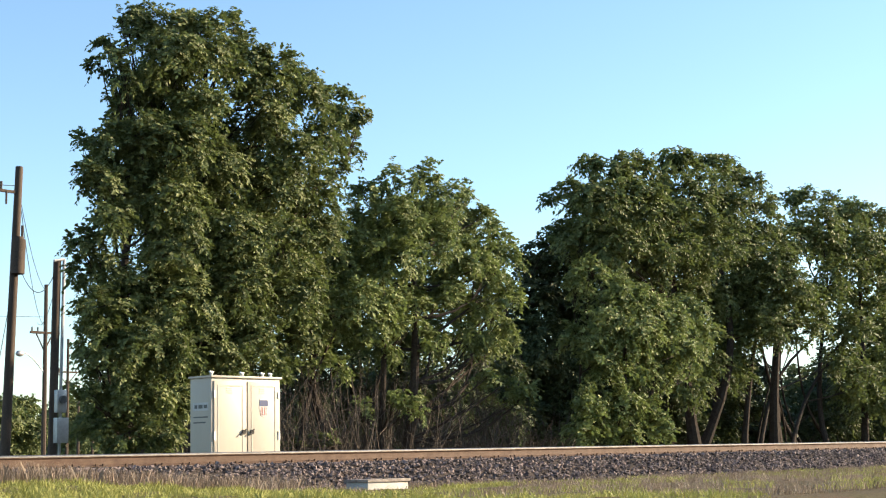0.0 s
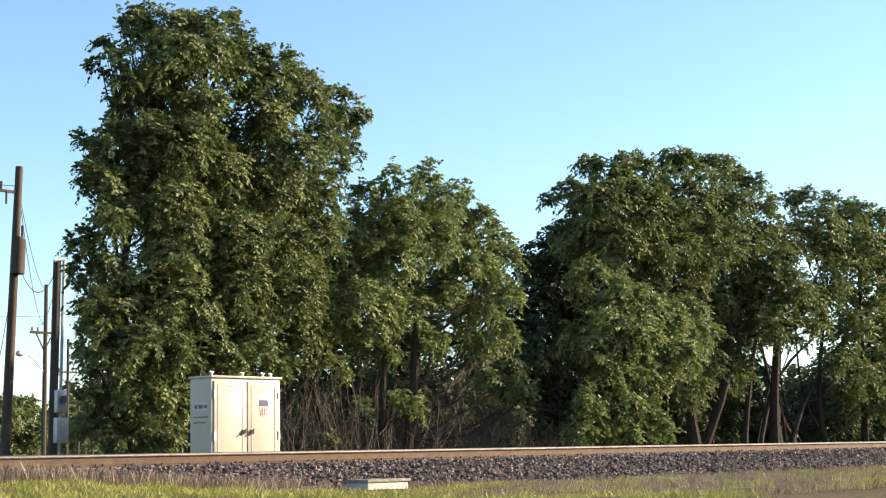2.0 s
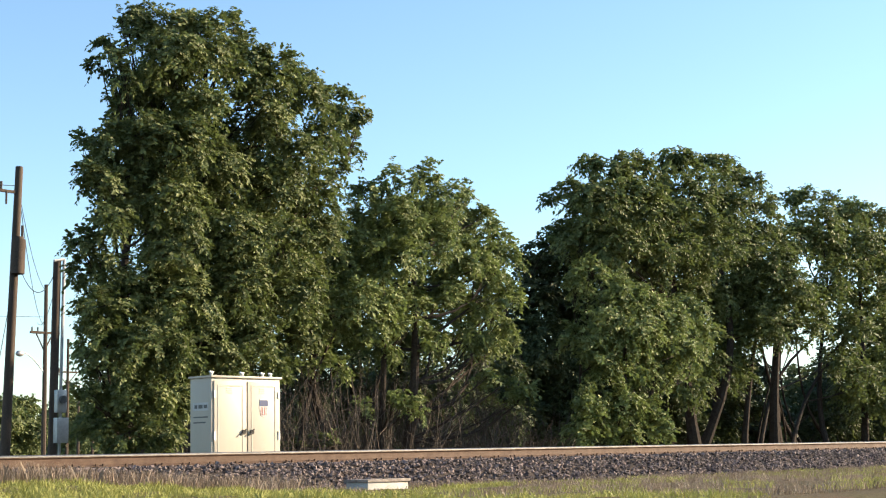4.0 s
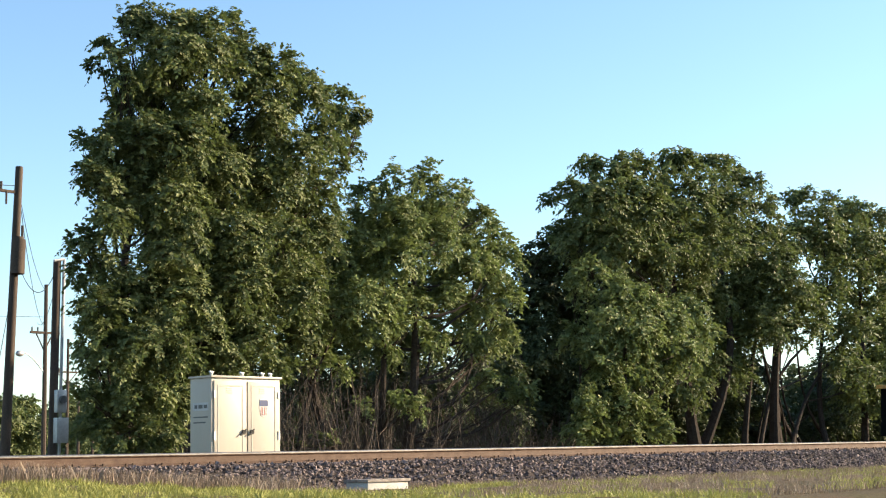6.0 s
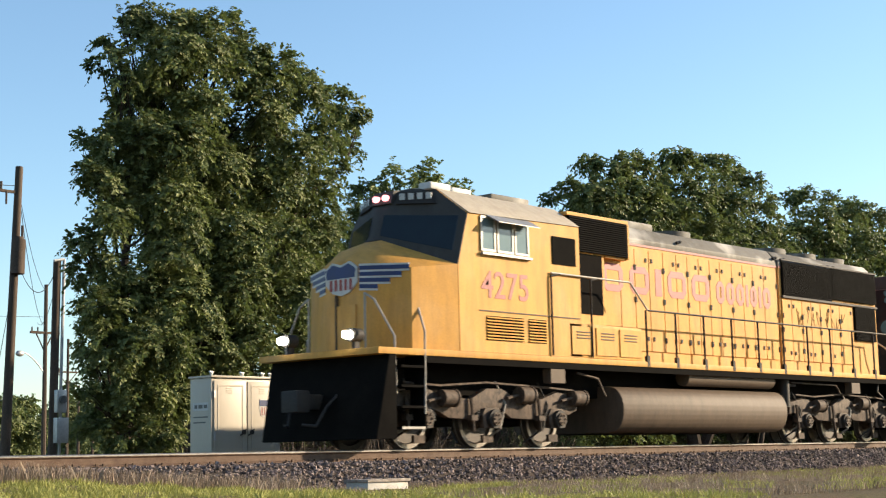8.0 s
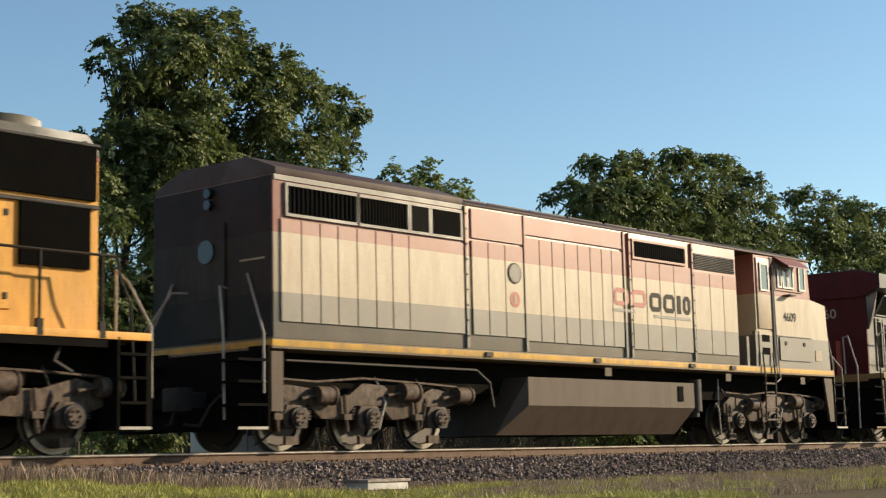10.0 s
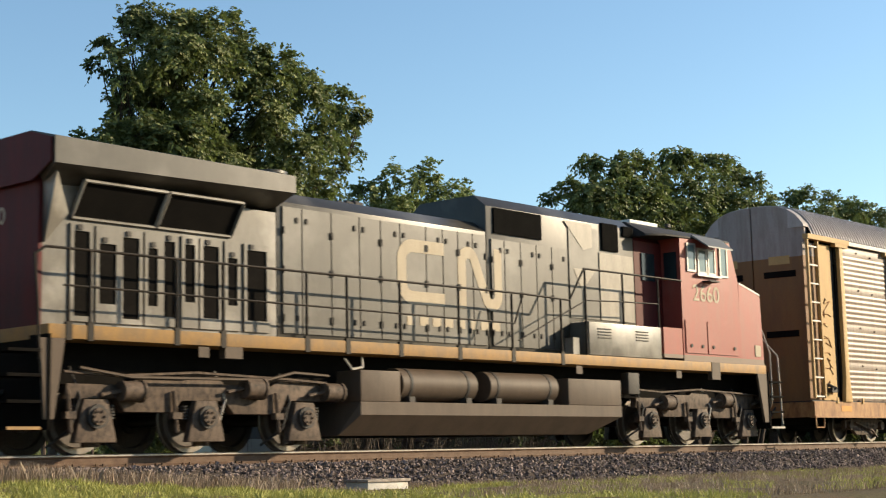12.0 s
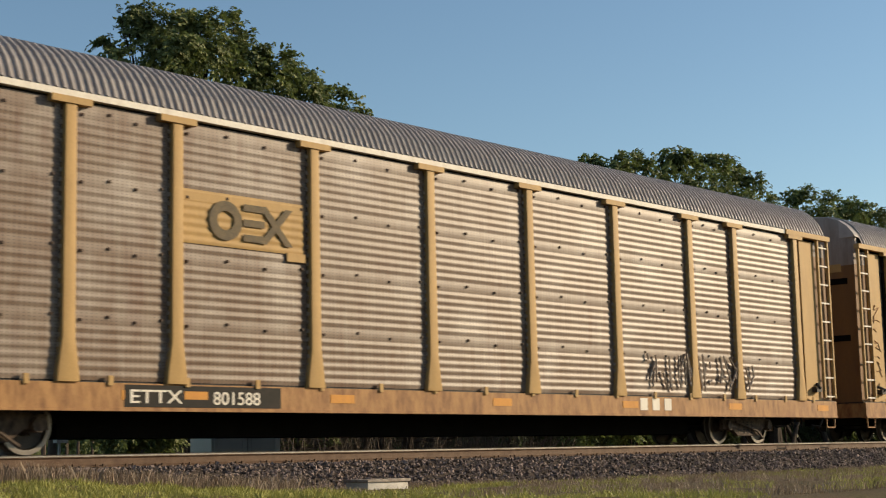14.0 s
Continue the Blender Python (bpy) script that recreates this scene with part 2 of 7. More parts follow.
class Tubes:
    def __init__(self):
        self.v, self.f = [], []

    def add(self, path, radii, sides=6):
        v, f = tube_arrays(path, radii, sides)
        k = len(self.v)
        self.v += v
        self.f += [tuple(i + k for i in q) for q in f]


def bent(a, b, sag, rng, steps=5):
    a, b = Vector(a), Vector(b)
    side = Vector(rng.normal(0, 1, 3)) * 0.06 * (b - a).length
    return [a.lerp(b, t) + side * math.sin(3.14 * t) + Vector((0, 0, sag * math.sin(3.14 * t))) for t in np.linspace(0, 1, steps + 1)]


def leaf_arrays(clumps, rng, density, size):
    """Leafy shoots: each bough carries tufts on its rim, each tuft arching shoots, each shoot two rows of pointed leaves."""
    V = []
    k = size / 0.15
    for cx, cy, cz, r in clumps:
        tufts = max(3, int(density * r * r))
        d = rng.normal(0, 1, (tufts, 3)) + np.array([0, 0, 0.22])
        d /= np.linalg.norm(d, axis=1)[:, None]
        lump = np.array([1 + 0.5 * noise.noise(Vector(q) * 1.9 + Vector((cx, cy, cz))) for q in d])
        rad = r * lump * (0.25 + 0.80 * rng.random(tufts) ** 0.6)
        c = np.array([cx, cy, cz]) + d * rad[:, None] * np.array([1, 1, 0.82])
        shoots = 9
        c = np.repeat(c, shoots, 0) + rng.normal(0, 0.10 * k, (tufts * shoots, 3))
        o = np.repeat(d, shoots, 0)
        out = o * 0.75 + rng.normal(0, 0.55, o.shape) + np.array([0, 0, 0.12])
        out /= np.linalg.norm(out, axis=1)[:, None]
        reach = rng.uniform(0.22, 0.62, len(c)) * k * np.clip(0.5 + 0.5 * r, 0.55, 1.1)
        per = 9
        t = np.linspace(0.08, 1.0, per)[None, :]
        p = c[:, None] + out[:, None] * (reach[:, None] * t)[..., None]
        p[..., 2] -= 0.42 * (reach[:, None] * t ** 2)
        tip = out[:, None] * np.ones((1, per, 1))
        tip = tip + np.array([0, 0, -0.84]) * t[..., None]
        p, tip = p.reshape(-1, 3), tip.reshape(-1, 3)
        m = len(p)
        hand = np.where(np.arange(m) % 2 == 0, 1.0, -1.0)[:, None]
        across = np.cross(tip, np.array([0.0, 0.0, 1.0])) + 1e-6
        across /= np.linalg.norm(across, axis=1)[:, None]
        ax = tip * 0.55 + across * hand * 0.75 + rng.normal(0, 0.28, (m, 3)) + np.array([0, 0, -0.12])
        ax /= np.linalg.norm(ax, axis=1)[:, None]
        nn = np.repeat(o, per, 0) * 1.0 + rng.normal(0, 0.40, (m, 3)) + np.array([0, 0, 0.35])
        sd = np.cross(ax, nn)
        sd /= np.linalg.norm(sd, axis=1)[:, None] + 1e-9
        L = size * rng.uniform(0.65, 1.3, (m, 1))
        up = np.cross(sd, ax) * L * 0.10
        V.append(np.stack([p, p + ax * L * 0.45 + sd * L * 0.32 + up, p + ax * L, p + ax * L * 0.45 - sd * L * 0.32 + up], 1))
    V = np.concatenate(V).reshape(-1, 3)
    F = np.arange(len(V)).reshape(-1, 4)
    return V.tolist(), F.tolist()


def build_tree(name, trunks, clumps, leaf, label, seed, density=48, size=0.15, root=-0.45, category="tree"):
    """trunks: (x, y, top x, top y, top z, radius); every clump hangs on a limb from the nearest trunk."""
    rng = np.random.default_rng(seed)
    ob = thing(name, (trunks[0][0], trunks[0][1], root), label=label, category=category)
    off = Vector(ob.location)
    tb = Tubes()
    axes = []
    for x, y, tx, ty, tz, r in trunks:
        path = bent((x, y, root - 0.1), (tx, ty, tz), 0, rng, 7)
        rr = [r * (1.35 if i == 0 else 1 - 0.085 * i) for i in range(8)]
        tb.add([p - off for p in path], rr, 9)
        axes.append((path, rr))
    for cx, cy, cz, r in clumps:
        path, rr = min(axes, key=lambda k: min((Vector((cx, cy, cz)) - p).length for p in k[0]))
        low = [i for i, p in enumerate(path) if p.z < cz - 0.3 * abs(p.x - cx)] or [0]
        i = max(low[-1], 1)
        start, end = path[i], Vector((cx, cy, cz))
        limb = bent(start, end, -0.08 * (end - start).length, rng, 5)
        r0 = min(rr[i] * 0.55, 0.015 + 0.013 * (end - start).length)
        tb.add([p - off for p in limb], [r0 * (1 - 0.15 * k) for k in range(6)], 6)
        for _ in range(int(5 + 3 * r)):
            d = Vector(rng.normal(0, 1, 3)).normalized()
            d.z = d.z * 0.7 + 0.25
            q = limb[int(rng.integers(2, 6))]
            tw = bent(q, end + d * r * 0.8, 0.0, rng, 3)
            tb.add([p - off for p in tw], [0.02, 0.014, 0.009, 0.004], 4)
    raw("trunk", [tuple(v) for v in tb.v], tb.f, M_BARK, ob)
    v, f = leaf_arrays([(c[0] - off.x, c[1] - off.y, c[2] - off.z, c[3]) for c in clumps], rng, density, size)
    raw("crown", v, f, leaf, ob)
    return ob


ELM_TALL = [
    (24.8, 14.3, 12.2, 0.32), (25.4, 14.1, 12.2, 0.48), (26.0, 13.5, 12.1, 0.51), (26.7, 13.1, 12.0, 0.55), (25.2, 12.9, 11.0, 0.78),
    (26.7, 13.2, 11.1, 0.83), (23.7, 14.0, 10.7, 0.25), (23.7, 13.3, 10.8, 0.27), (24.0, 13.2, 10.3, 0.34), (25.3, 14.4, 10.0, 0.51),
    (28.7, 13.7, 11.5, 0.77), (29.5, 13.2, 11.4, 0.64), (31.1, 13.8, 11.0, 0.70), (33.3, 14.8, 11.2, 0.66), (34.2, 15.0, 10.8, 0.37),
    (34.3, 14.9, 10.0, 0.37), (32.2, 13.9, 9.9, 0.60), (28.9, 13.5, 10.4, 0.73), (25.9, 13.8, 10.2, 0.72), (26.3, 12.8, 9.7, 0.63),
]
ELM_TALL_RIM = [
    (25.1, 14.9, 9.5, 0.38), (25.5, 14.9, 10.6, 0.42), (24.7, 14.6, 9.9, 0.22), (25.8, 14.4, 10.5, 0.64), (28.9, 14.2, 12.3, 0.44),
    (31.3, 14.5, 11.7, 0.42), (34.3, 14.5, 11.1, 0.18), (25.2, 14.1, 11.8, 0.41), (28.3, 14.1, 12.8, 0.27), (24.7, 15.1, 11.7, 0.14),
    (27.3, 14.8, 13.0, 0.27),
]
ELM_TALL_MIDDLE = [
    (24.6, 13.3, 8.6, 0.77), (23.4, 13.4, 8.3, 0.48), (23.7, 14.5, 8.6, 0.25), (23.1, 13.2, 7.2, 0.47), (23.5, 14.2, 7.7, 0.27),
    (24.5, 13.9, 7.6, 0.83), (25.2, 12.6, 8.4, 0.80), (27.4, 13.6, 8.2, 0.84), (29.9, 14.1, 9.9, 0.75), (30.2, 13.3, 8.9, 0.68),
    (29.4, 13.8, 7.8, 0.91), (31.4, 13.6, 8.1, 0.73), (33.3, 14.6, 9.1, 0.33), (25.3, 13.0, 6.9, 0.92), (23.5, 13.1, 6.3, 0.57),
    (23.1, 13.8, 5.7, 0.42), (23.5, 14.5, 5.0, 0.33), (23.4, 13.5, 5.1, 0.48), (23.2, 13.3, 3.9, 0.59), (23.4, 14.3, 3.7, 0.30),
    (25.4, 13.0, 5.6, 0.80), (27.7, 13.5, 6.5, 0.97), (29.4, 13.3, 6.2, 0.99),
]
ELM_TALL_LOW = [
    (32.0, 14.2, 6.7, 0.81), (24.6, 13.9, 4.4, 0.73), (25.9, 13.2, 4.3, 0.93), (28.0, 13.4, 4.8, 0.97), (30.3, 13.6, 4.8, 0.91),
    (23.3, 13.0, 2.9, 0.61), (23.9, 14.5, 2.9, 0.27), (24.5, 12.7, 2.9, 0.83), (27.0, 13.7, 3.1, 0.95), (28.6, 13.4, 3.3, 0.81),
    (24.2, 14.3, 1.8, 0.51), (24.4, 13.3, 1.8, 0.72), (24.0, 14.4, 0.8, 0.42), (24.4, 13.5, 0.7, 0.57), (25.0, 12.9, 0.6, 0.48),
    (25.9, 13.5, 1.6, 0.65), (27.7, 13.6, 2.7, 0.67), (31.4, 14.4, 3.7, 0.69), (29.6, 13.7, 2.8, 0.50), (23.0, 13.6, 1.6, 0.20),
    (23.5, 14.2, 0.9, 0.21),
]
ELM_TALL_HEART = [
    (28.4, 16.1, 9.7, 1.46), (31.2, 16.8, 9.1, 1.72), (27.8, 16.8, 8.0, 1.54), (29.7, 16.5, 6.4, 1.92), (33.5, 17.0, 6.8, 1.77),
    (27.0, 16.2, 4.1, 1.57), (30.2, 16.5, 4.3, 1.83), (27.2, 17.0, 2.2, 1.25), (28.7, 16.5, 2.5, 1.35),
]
ELM_MIDDLE = [
    (36.1, 15.0, 9.1, 0.42), (37.4, 14.7, 9.3, 0.50), (35.4, 15.6, 8.7, 0.45), (40.2, 15.3, 9.0, 0.49), (41.0, 15.1, 8.3, 0.55),
    (41.9, 15.4, 7.7, 0.62), (41.8, 14.8, 6.8, 0.55), (43.1, 15.6, 5.7, 0.46), (42.2, 15.5, 4.6, 0.49), (40.0, 14.7, 4.1, 0.51),
    (38.3, 14.7, 8.5, 0.78), (36.1, 14.7, 7.9, 0.79), (35.2, 15.7, 7.5, 0.75), (37.4, 14.4, 7.0, 0.92), (39.8, 14.7, 6.6, 0.87),
    (35.2, 14.2, 6.2, 0.77), (34.4, 15.2, 6.1, 0.74), (41.2, 15.1, 5.6, 0.77), (39.1, 15.2, 5.3, 0.83), (37.1, 15.2, 5.0, 0.69),
]
ELM_MIDDLE_SPRAYS = [
    (33.5, 13.8, 4.8, 0.71), (34.5, 13.8, 4.6, 0.50), (32.9, 14.2, 4.3, 0.60), (33.9, 13.9, 4.0, 0.39), (36.5, 15.2, 3.9, 0.53),
    (33.5, 15.9, 3.3, 0.51), (38.1, 15.1, 3.8, 0.50), (33.2, 15.7, 5.5, 0.69), (33.7, 15.1, 2.9, 0.36), (40.5, 13.9, 2.3, 0.43),
    (41.8, 13.9, 2.1, 0.36), (39.6, 13.9, 2.5, 0.31), (36.2, 14.2, 1.6, 0.37), (35.4, 14.2, 1.9, 0.24), (40.9, 13.9, 1.6, 0.28),
    (34.9, 15.3, 1.5, 0.26), (33.1, 15.0, 0.4, 0.27), (32.6, 15.8, 0.3, 0.28),
]
ELM_MIDDLE_HEART = [
    (39.1, 17.6, 8.2, 1.12), (41.9, 17.6, 8.2, 1.17), (37.0, 17.2, 6.9, 0.98), (43.0, 16.9, 6.8, 0.85), (39.8, 16.7, 5.9, 1.12),
    (37.9, 17.1, 5.6, 0.99), (42.5, 17.1, 5.2, 0.74), (35.3, 16.7, 5.4, 0.85),
    (37.2, 18.7, 4.1, 0.90), (39.5, 18.7, 4.1, 0.86), (41.6, 18.3, 4.3, 0.89), (43.9, 18.0, 4.2, 0.74), (35.3, 17.8, 4.7, 0.86), (34.6, 18.2, 3.5, 0.76), (45.8, 18.2, 4.4, 0.58),
]
SHADED_SHRUBS = [
    (37.4, 21.0, 2.4, 0.92), (40.3, 22.1, 2.1, 0.86), (41.7, 21.7, 2.5, 0.98), (43.1, 21.2, 3.2, 1.00), (45.3, 21.4, 2.5, 1.03),
    (48.2, 22.1, 3.6, 0.95), (48.4, 22.0, 1.9, 0.95), (46.2, 21.9, 1.2, 0.81), (43.6, 21.4, 1.2, 0.78), (41.5, 21.5, 1.1, 0.76),
    (39.9, 21.7, 1.0, 0.74), (37.6, 21.0, 1.0, 0.72), (49.8, 21.6, 1.4, 0.84), (40.3, 21.2, 3.5, 0.86), (50.0, 22.0, 3.9, 0.85),
]
ELM_BACK = [
    (56.4, 25.2, 8.8, 0.71), (55.8, 23.8, 9.3, 0.59), (58.6, 24.6, 10.3, 0.72), (57.3, 24.0, 8.5, 1.25), (55.7, 24.5, 7.1, 1.12),
    (59.5, 24.6, 6.8, 1.33), (55.1, 23.7, 4.9, 1.26), (55.7, 25.2, 3.7, 1.01), (57.6, 24.1, 3.1, 1.40), (54.9, 24.4, 1.5, 0.99),
    (56.2, 23.6, 1.2, 1.10), (59.9, 23.5, 9.0, 1.25), (61.2, 23.9, 6.6, 1.68), (61.4, 24.2, 3.8, 1.68), (68.3, 25.4, 4.7, 1.67),
    (61.9, 25.3, 1.6, 1.27), (66.8, 24.5, 2.2, 1.48), (65.5, 24.4, 6.9, 1.47), (54.5, 24.8, 5.5, 0.79),
]
ELM_BROAD = [
    (50.7, 19.4, 10.7, 0.29), (50.3, 18.2, 10.9, 0.48), (52.4, 18.6, 12.2, 0.59), (52.8, 17.6, 12.2, 0.68), (55.0, 17.7, 12.2, 0.70),
    (57.8, 17.9, 13.1, 0.73), (58.8, 17.5, 13.0, 0.52), (61.7, 18.0, 13.4, 0.65), (64.2, 18.3, 13.5, 0.61), (64.5, 17.4, 12.6, 0.55),
    (65.8, 17.7, 11.6, 0.70), (67.9, 18.1, 10.4, 0.75), (51.4, 17.5, 10.5, 1.05), (53.7, 17.1, 10.5, 1.22), (56.8, 16.8, 11.1, 1.37),
    (61.6, 17.4, 11.4, 1.23), (51.3, 18.4, 9.2, 0.82), (50.9, 19.3, 9.2, 0.22), (52.5, 17.6, 8.7, 1.11), (55.6, 17.3, 9.0, 1.25),
    (59.6, 17.5, 9.4, 1.41), (65.4, 18.4, 10.0, 1.29),
]
ELM_BROAD_LOW = [
    (66.3, 17.5, 8.8, 0.95), (68.2, 16.8, 7.2, 0.90), (66.6, 16.8, 7.9, 0.95), (68.9, 16.8, 6.3, 0.57), (65.5, 18.0, 7.7, 1.28),
    (64.2, 19.5, 7.5, 1.34), (61.1, 19.7, 7.8, 1.24), (56.4, 18.8, 7.9, 1.07), (65.0, 17.5, 5.8, 1.04), (67.3, 17.0, 5.6, 0.73),
    (64.8, 19.3, 5.2, 1.11), (61.2, 18.7, 4.6, 0.96), (65.2, 23.0, 10.5, 1.75), (70.8, 23.0, 10.7, 2.00), (60.7, 23.0, 11.0, 1.68),
    (72.3, 23.0, 7.7, 1.86), (63.8, 19.5, 3.6, 0.83), (59.8, 18.6, 2.9, 0.78), (66.1, 19.6, 3.7, 0.73),
]
ELM_FRONT = [
    (43.5, 12.3, 6.3, 0.49), (43.3, 12.7, 5.9, 0.37), (44.9, 12.1, 5.5, 0.70), (46.0, 11.8, 5.4, 0.75), (44.0, 12.2, 4.5, 0.81),
    (45.1, 11.6, 4.1, 0.90), (47.5, 11.6, 4.8, 0.72), (50.3, 12.4, 5.4, 0.57), (51.2, 12.5, 4.6, 0.54), (52.5, 13.0, 4.1, 0.34),
    (47.9, 11.7, 3.6, 0.76), (46.5, 12.1, 2.9, 0.75), (43.9, 12.2, 3.1, 0.68), (43.1, 12.6, 3.9, 0.56), (48.4, 12.3, 2.7, 0.43),
    (50.6, 12.4, 3.6, 0.40), (45.0, 12.1, 1.5, 0.69), (46.6, 12.0, 1.3, 0.58), (43.9, 12.3, 1.1, 0.52), (47.1, 11.8, 0.6, 0.38),
    (44.9, 12.1, 0.5, 0.53), (43.0, 12.6, 0.7, 0.48), (42.9, 12.0, 1.8, 0.47),
]
ELM_END = [
    (74.8, 21.3, 13.6, 0.47), (76.0, 20.9, 13.7, 0.64), (80.2, 21.2, 13.8, 0.79), (80.9, 20.2, 13.5, 0.79), (84.3, 20.4, 13.4, 0.88),
    (75.8, 20.1, 12.0, 1.13), (79.7, 19.8, 11.4, 1.36), (83.3, 19.7, 11.3, 1.40), (76.0, 19.0, 9.4, 0.87), (81.5, 20.1, 9.3, 1.38),
    (84.1, 21.1, 7.5, 1.42), (78.7, 20.0, 6.3, 1.15), (84.6, 20.8, 5.5, 1.52), (80.0, 20.1, 3.7, 1.22), (76.8, 19.8, 4.6, 0.56),
    (82.6, 20.0, 2.8, 1.38), (78.5, 20.8, 8.6, 0.97), (77.6, 20.5, 11.1, 0.96), (73.9, 20.6, 11.4, 0.93), (94.9, 21.6, 13.2, 3.17),
    (94.2, 21.7, 8.2, 3.49), (97.3, 18.8, 13.4, 3.16), (102.2, 21.6, 7.1, 3.70), (93.0, 21.9, 3.1, 2.18),
]
UNDERGROWTH = [
    (65.9, 23.4, 1.2, 0.75), (67.4, 23.0, 0.8, 0.64), (70.7, 23.5, 1.1, 0.79), (74.8, 24.3, 0.8, 0.70), (75.1, 22.9, 0.7, 0.63),
    (79.9, 24.0, 0.7, 0.66), (81.2, 23.0, 1.0, 0.86), (84.2, 22.9, 1.1, 0.95), (88.2, 23.1, 1.3, 1.12), (70.7, 22.7, 2.8, 0.72),
    (70.5, 24.4, 2.4, 0.73), (84.7, 23.2, 2.8, 0.89), (65.4, 22.9, 3.0, 0.75), (72.6, 22.5, 2.0, 0.49), (79.2, 22.6, 2.0, 0.46),
    (79.7, 27.1, 3.4, 0.81), (89.6, 27.4, 3.6, 0.95), (85.4, 28.3, 1.9, 0.71), (88.5, 28.1, 1.7, 0.73), (82.9, 28.1, 4.9, 0.49), (79.3, 27.3, 5.1, 0.75), (91.1, 27.5, 5.5, 0.74), (83.1, 27.8, 1.3, 0.77), (90.9, 26.8, 1.8, 1.10),
]
THICKET = [
    (42.9, 27.1, 2.5, 1.65), (45.7, 27.4, 2.1, 1.71), (52.8, 31.1, 2.9, 2.18), (58.4, 32.8, 2.4, 2.19), (56.9, 28.5, 1.7, 1.66),
    (62.1, 29.7, 2.4, 2.07), (68.2, 30.6, 3.1, 2.20), (70.2, 28.9, 3.3, 2.22), (75.2, 29.2, 3.1, 2.32), (79.7, 28.9, 2.5, 1.88),
    (74.4, 29.2, 6.4, 2.31), (69.5, 30.6, 6.3, 2.24), (41.2, 28.8, 2.1, 1.41), (83.7, 29.3, 1.8, 1.24), (101.3, 31.6, 2.0, 1.84),
    (97.4, 27.2, 1.8, 1.94), (39.0, 30.4, 1.2, 1.39),
]
FAR_TREE = [
    (85.2, 113.8, 5.8, 1.48), (79.6, 107.0, 3.4, 2.14), (81.5, 105.6, 3.3, 1.50), (86.6, 114.9, 1.9, 1.72), (76.5, 105.8, 4.4, 2.62),
]
FAR_TREE_B = [
    (105.7, 135.0, 5.8, 1.90), (110.9, 139.0, 5.3, 1.83), (109.3, 143.2, 3.7, 1.84), (106.4, 133.6, 2.8, 2.03), (112.2, 137.2, 4.2, 2.10),
]


TRUNKS_MIDDLE = [(37.2, 15.6, 37.8, 15.6, 6.8, 0.21), (34.3, 15.6, 34.3, 15.5, 5.0, 0.17), (32.2, 15.6, 34.1, 15.5, 4.2, 0.07), (35.5, 15.8, 37.2, 15.6, 4.4, 0.09), (36.6, 16.2, 36.2, 15.6, 7.5, 0.12)]
TRUNKS_BROAD = [(61.6, 19.5, 60.0, 19.4, 8.5, 0.30), (62.2, 19.8, 64.4, 19.6, 9.5, 0.26), (69.0, 19.5, 70.4, 19.4, 8.4, 0.32), (66.2, 19.7, 68.2, 19.5, 6.5, 0.18), (63.4, 20.2, 66.2, 20.0, 7.2, 0.14)]
TRUNKS_END = [(77.6, 20.8, 78.0, 20.8, 8.5, 0.20), (69.8, 20.9, 76.2, 20.8, 5.9, 0.13), (73.1, 20.9, 80.3, 20.8, 6.1, 0.13), (81.7, 20.8, 82.3, 20.8, 10.2, 0.24), (75.4, 21.4, 71.0, 21.2, 6.2, 0.14), (72.4, 21.2, 73.4, 21.0, 7.5, 0.24), (79.8, 21.6, 75.0, 21.2, 6.6, 0.10), (70.6, 21.6, 73.6, 21.2, 5.4, 0.07), (74.4, 21.8, 71.6, 21.4, 5.0, 0.06), (76.2, 21.6, 73.8, 21.4, 6.0, 0.08), (71.4, 21.8, 75.4, 21.6, 5.8, 0.06), (89.0, 21.5, 90.5, 21.5, 11, 0.25), (100, 21.5, 101, 21.5, 12, 0.26)]


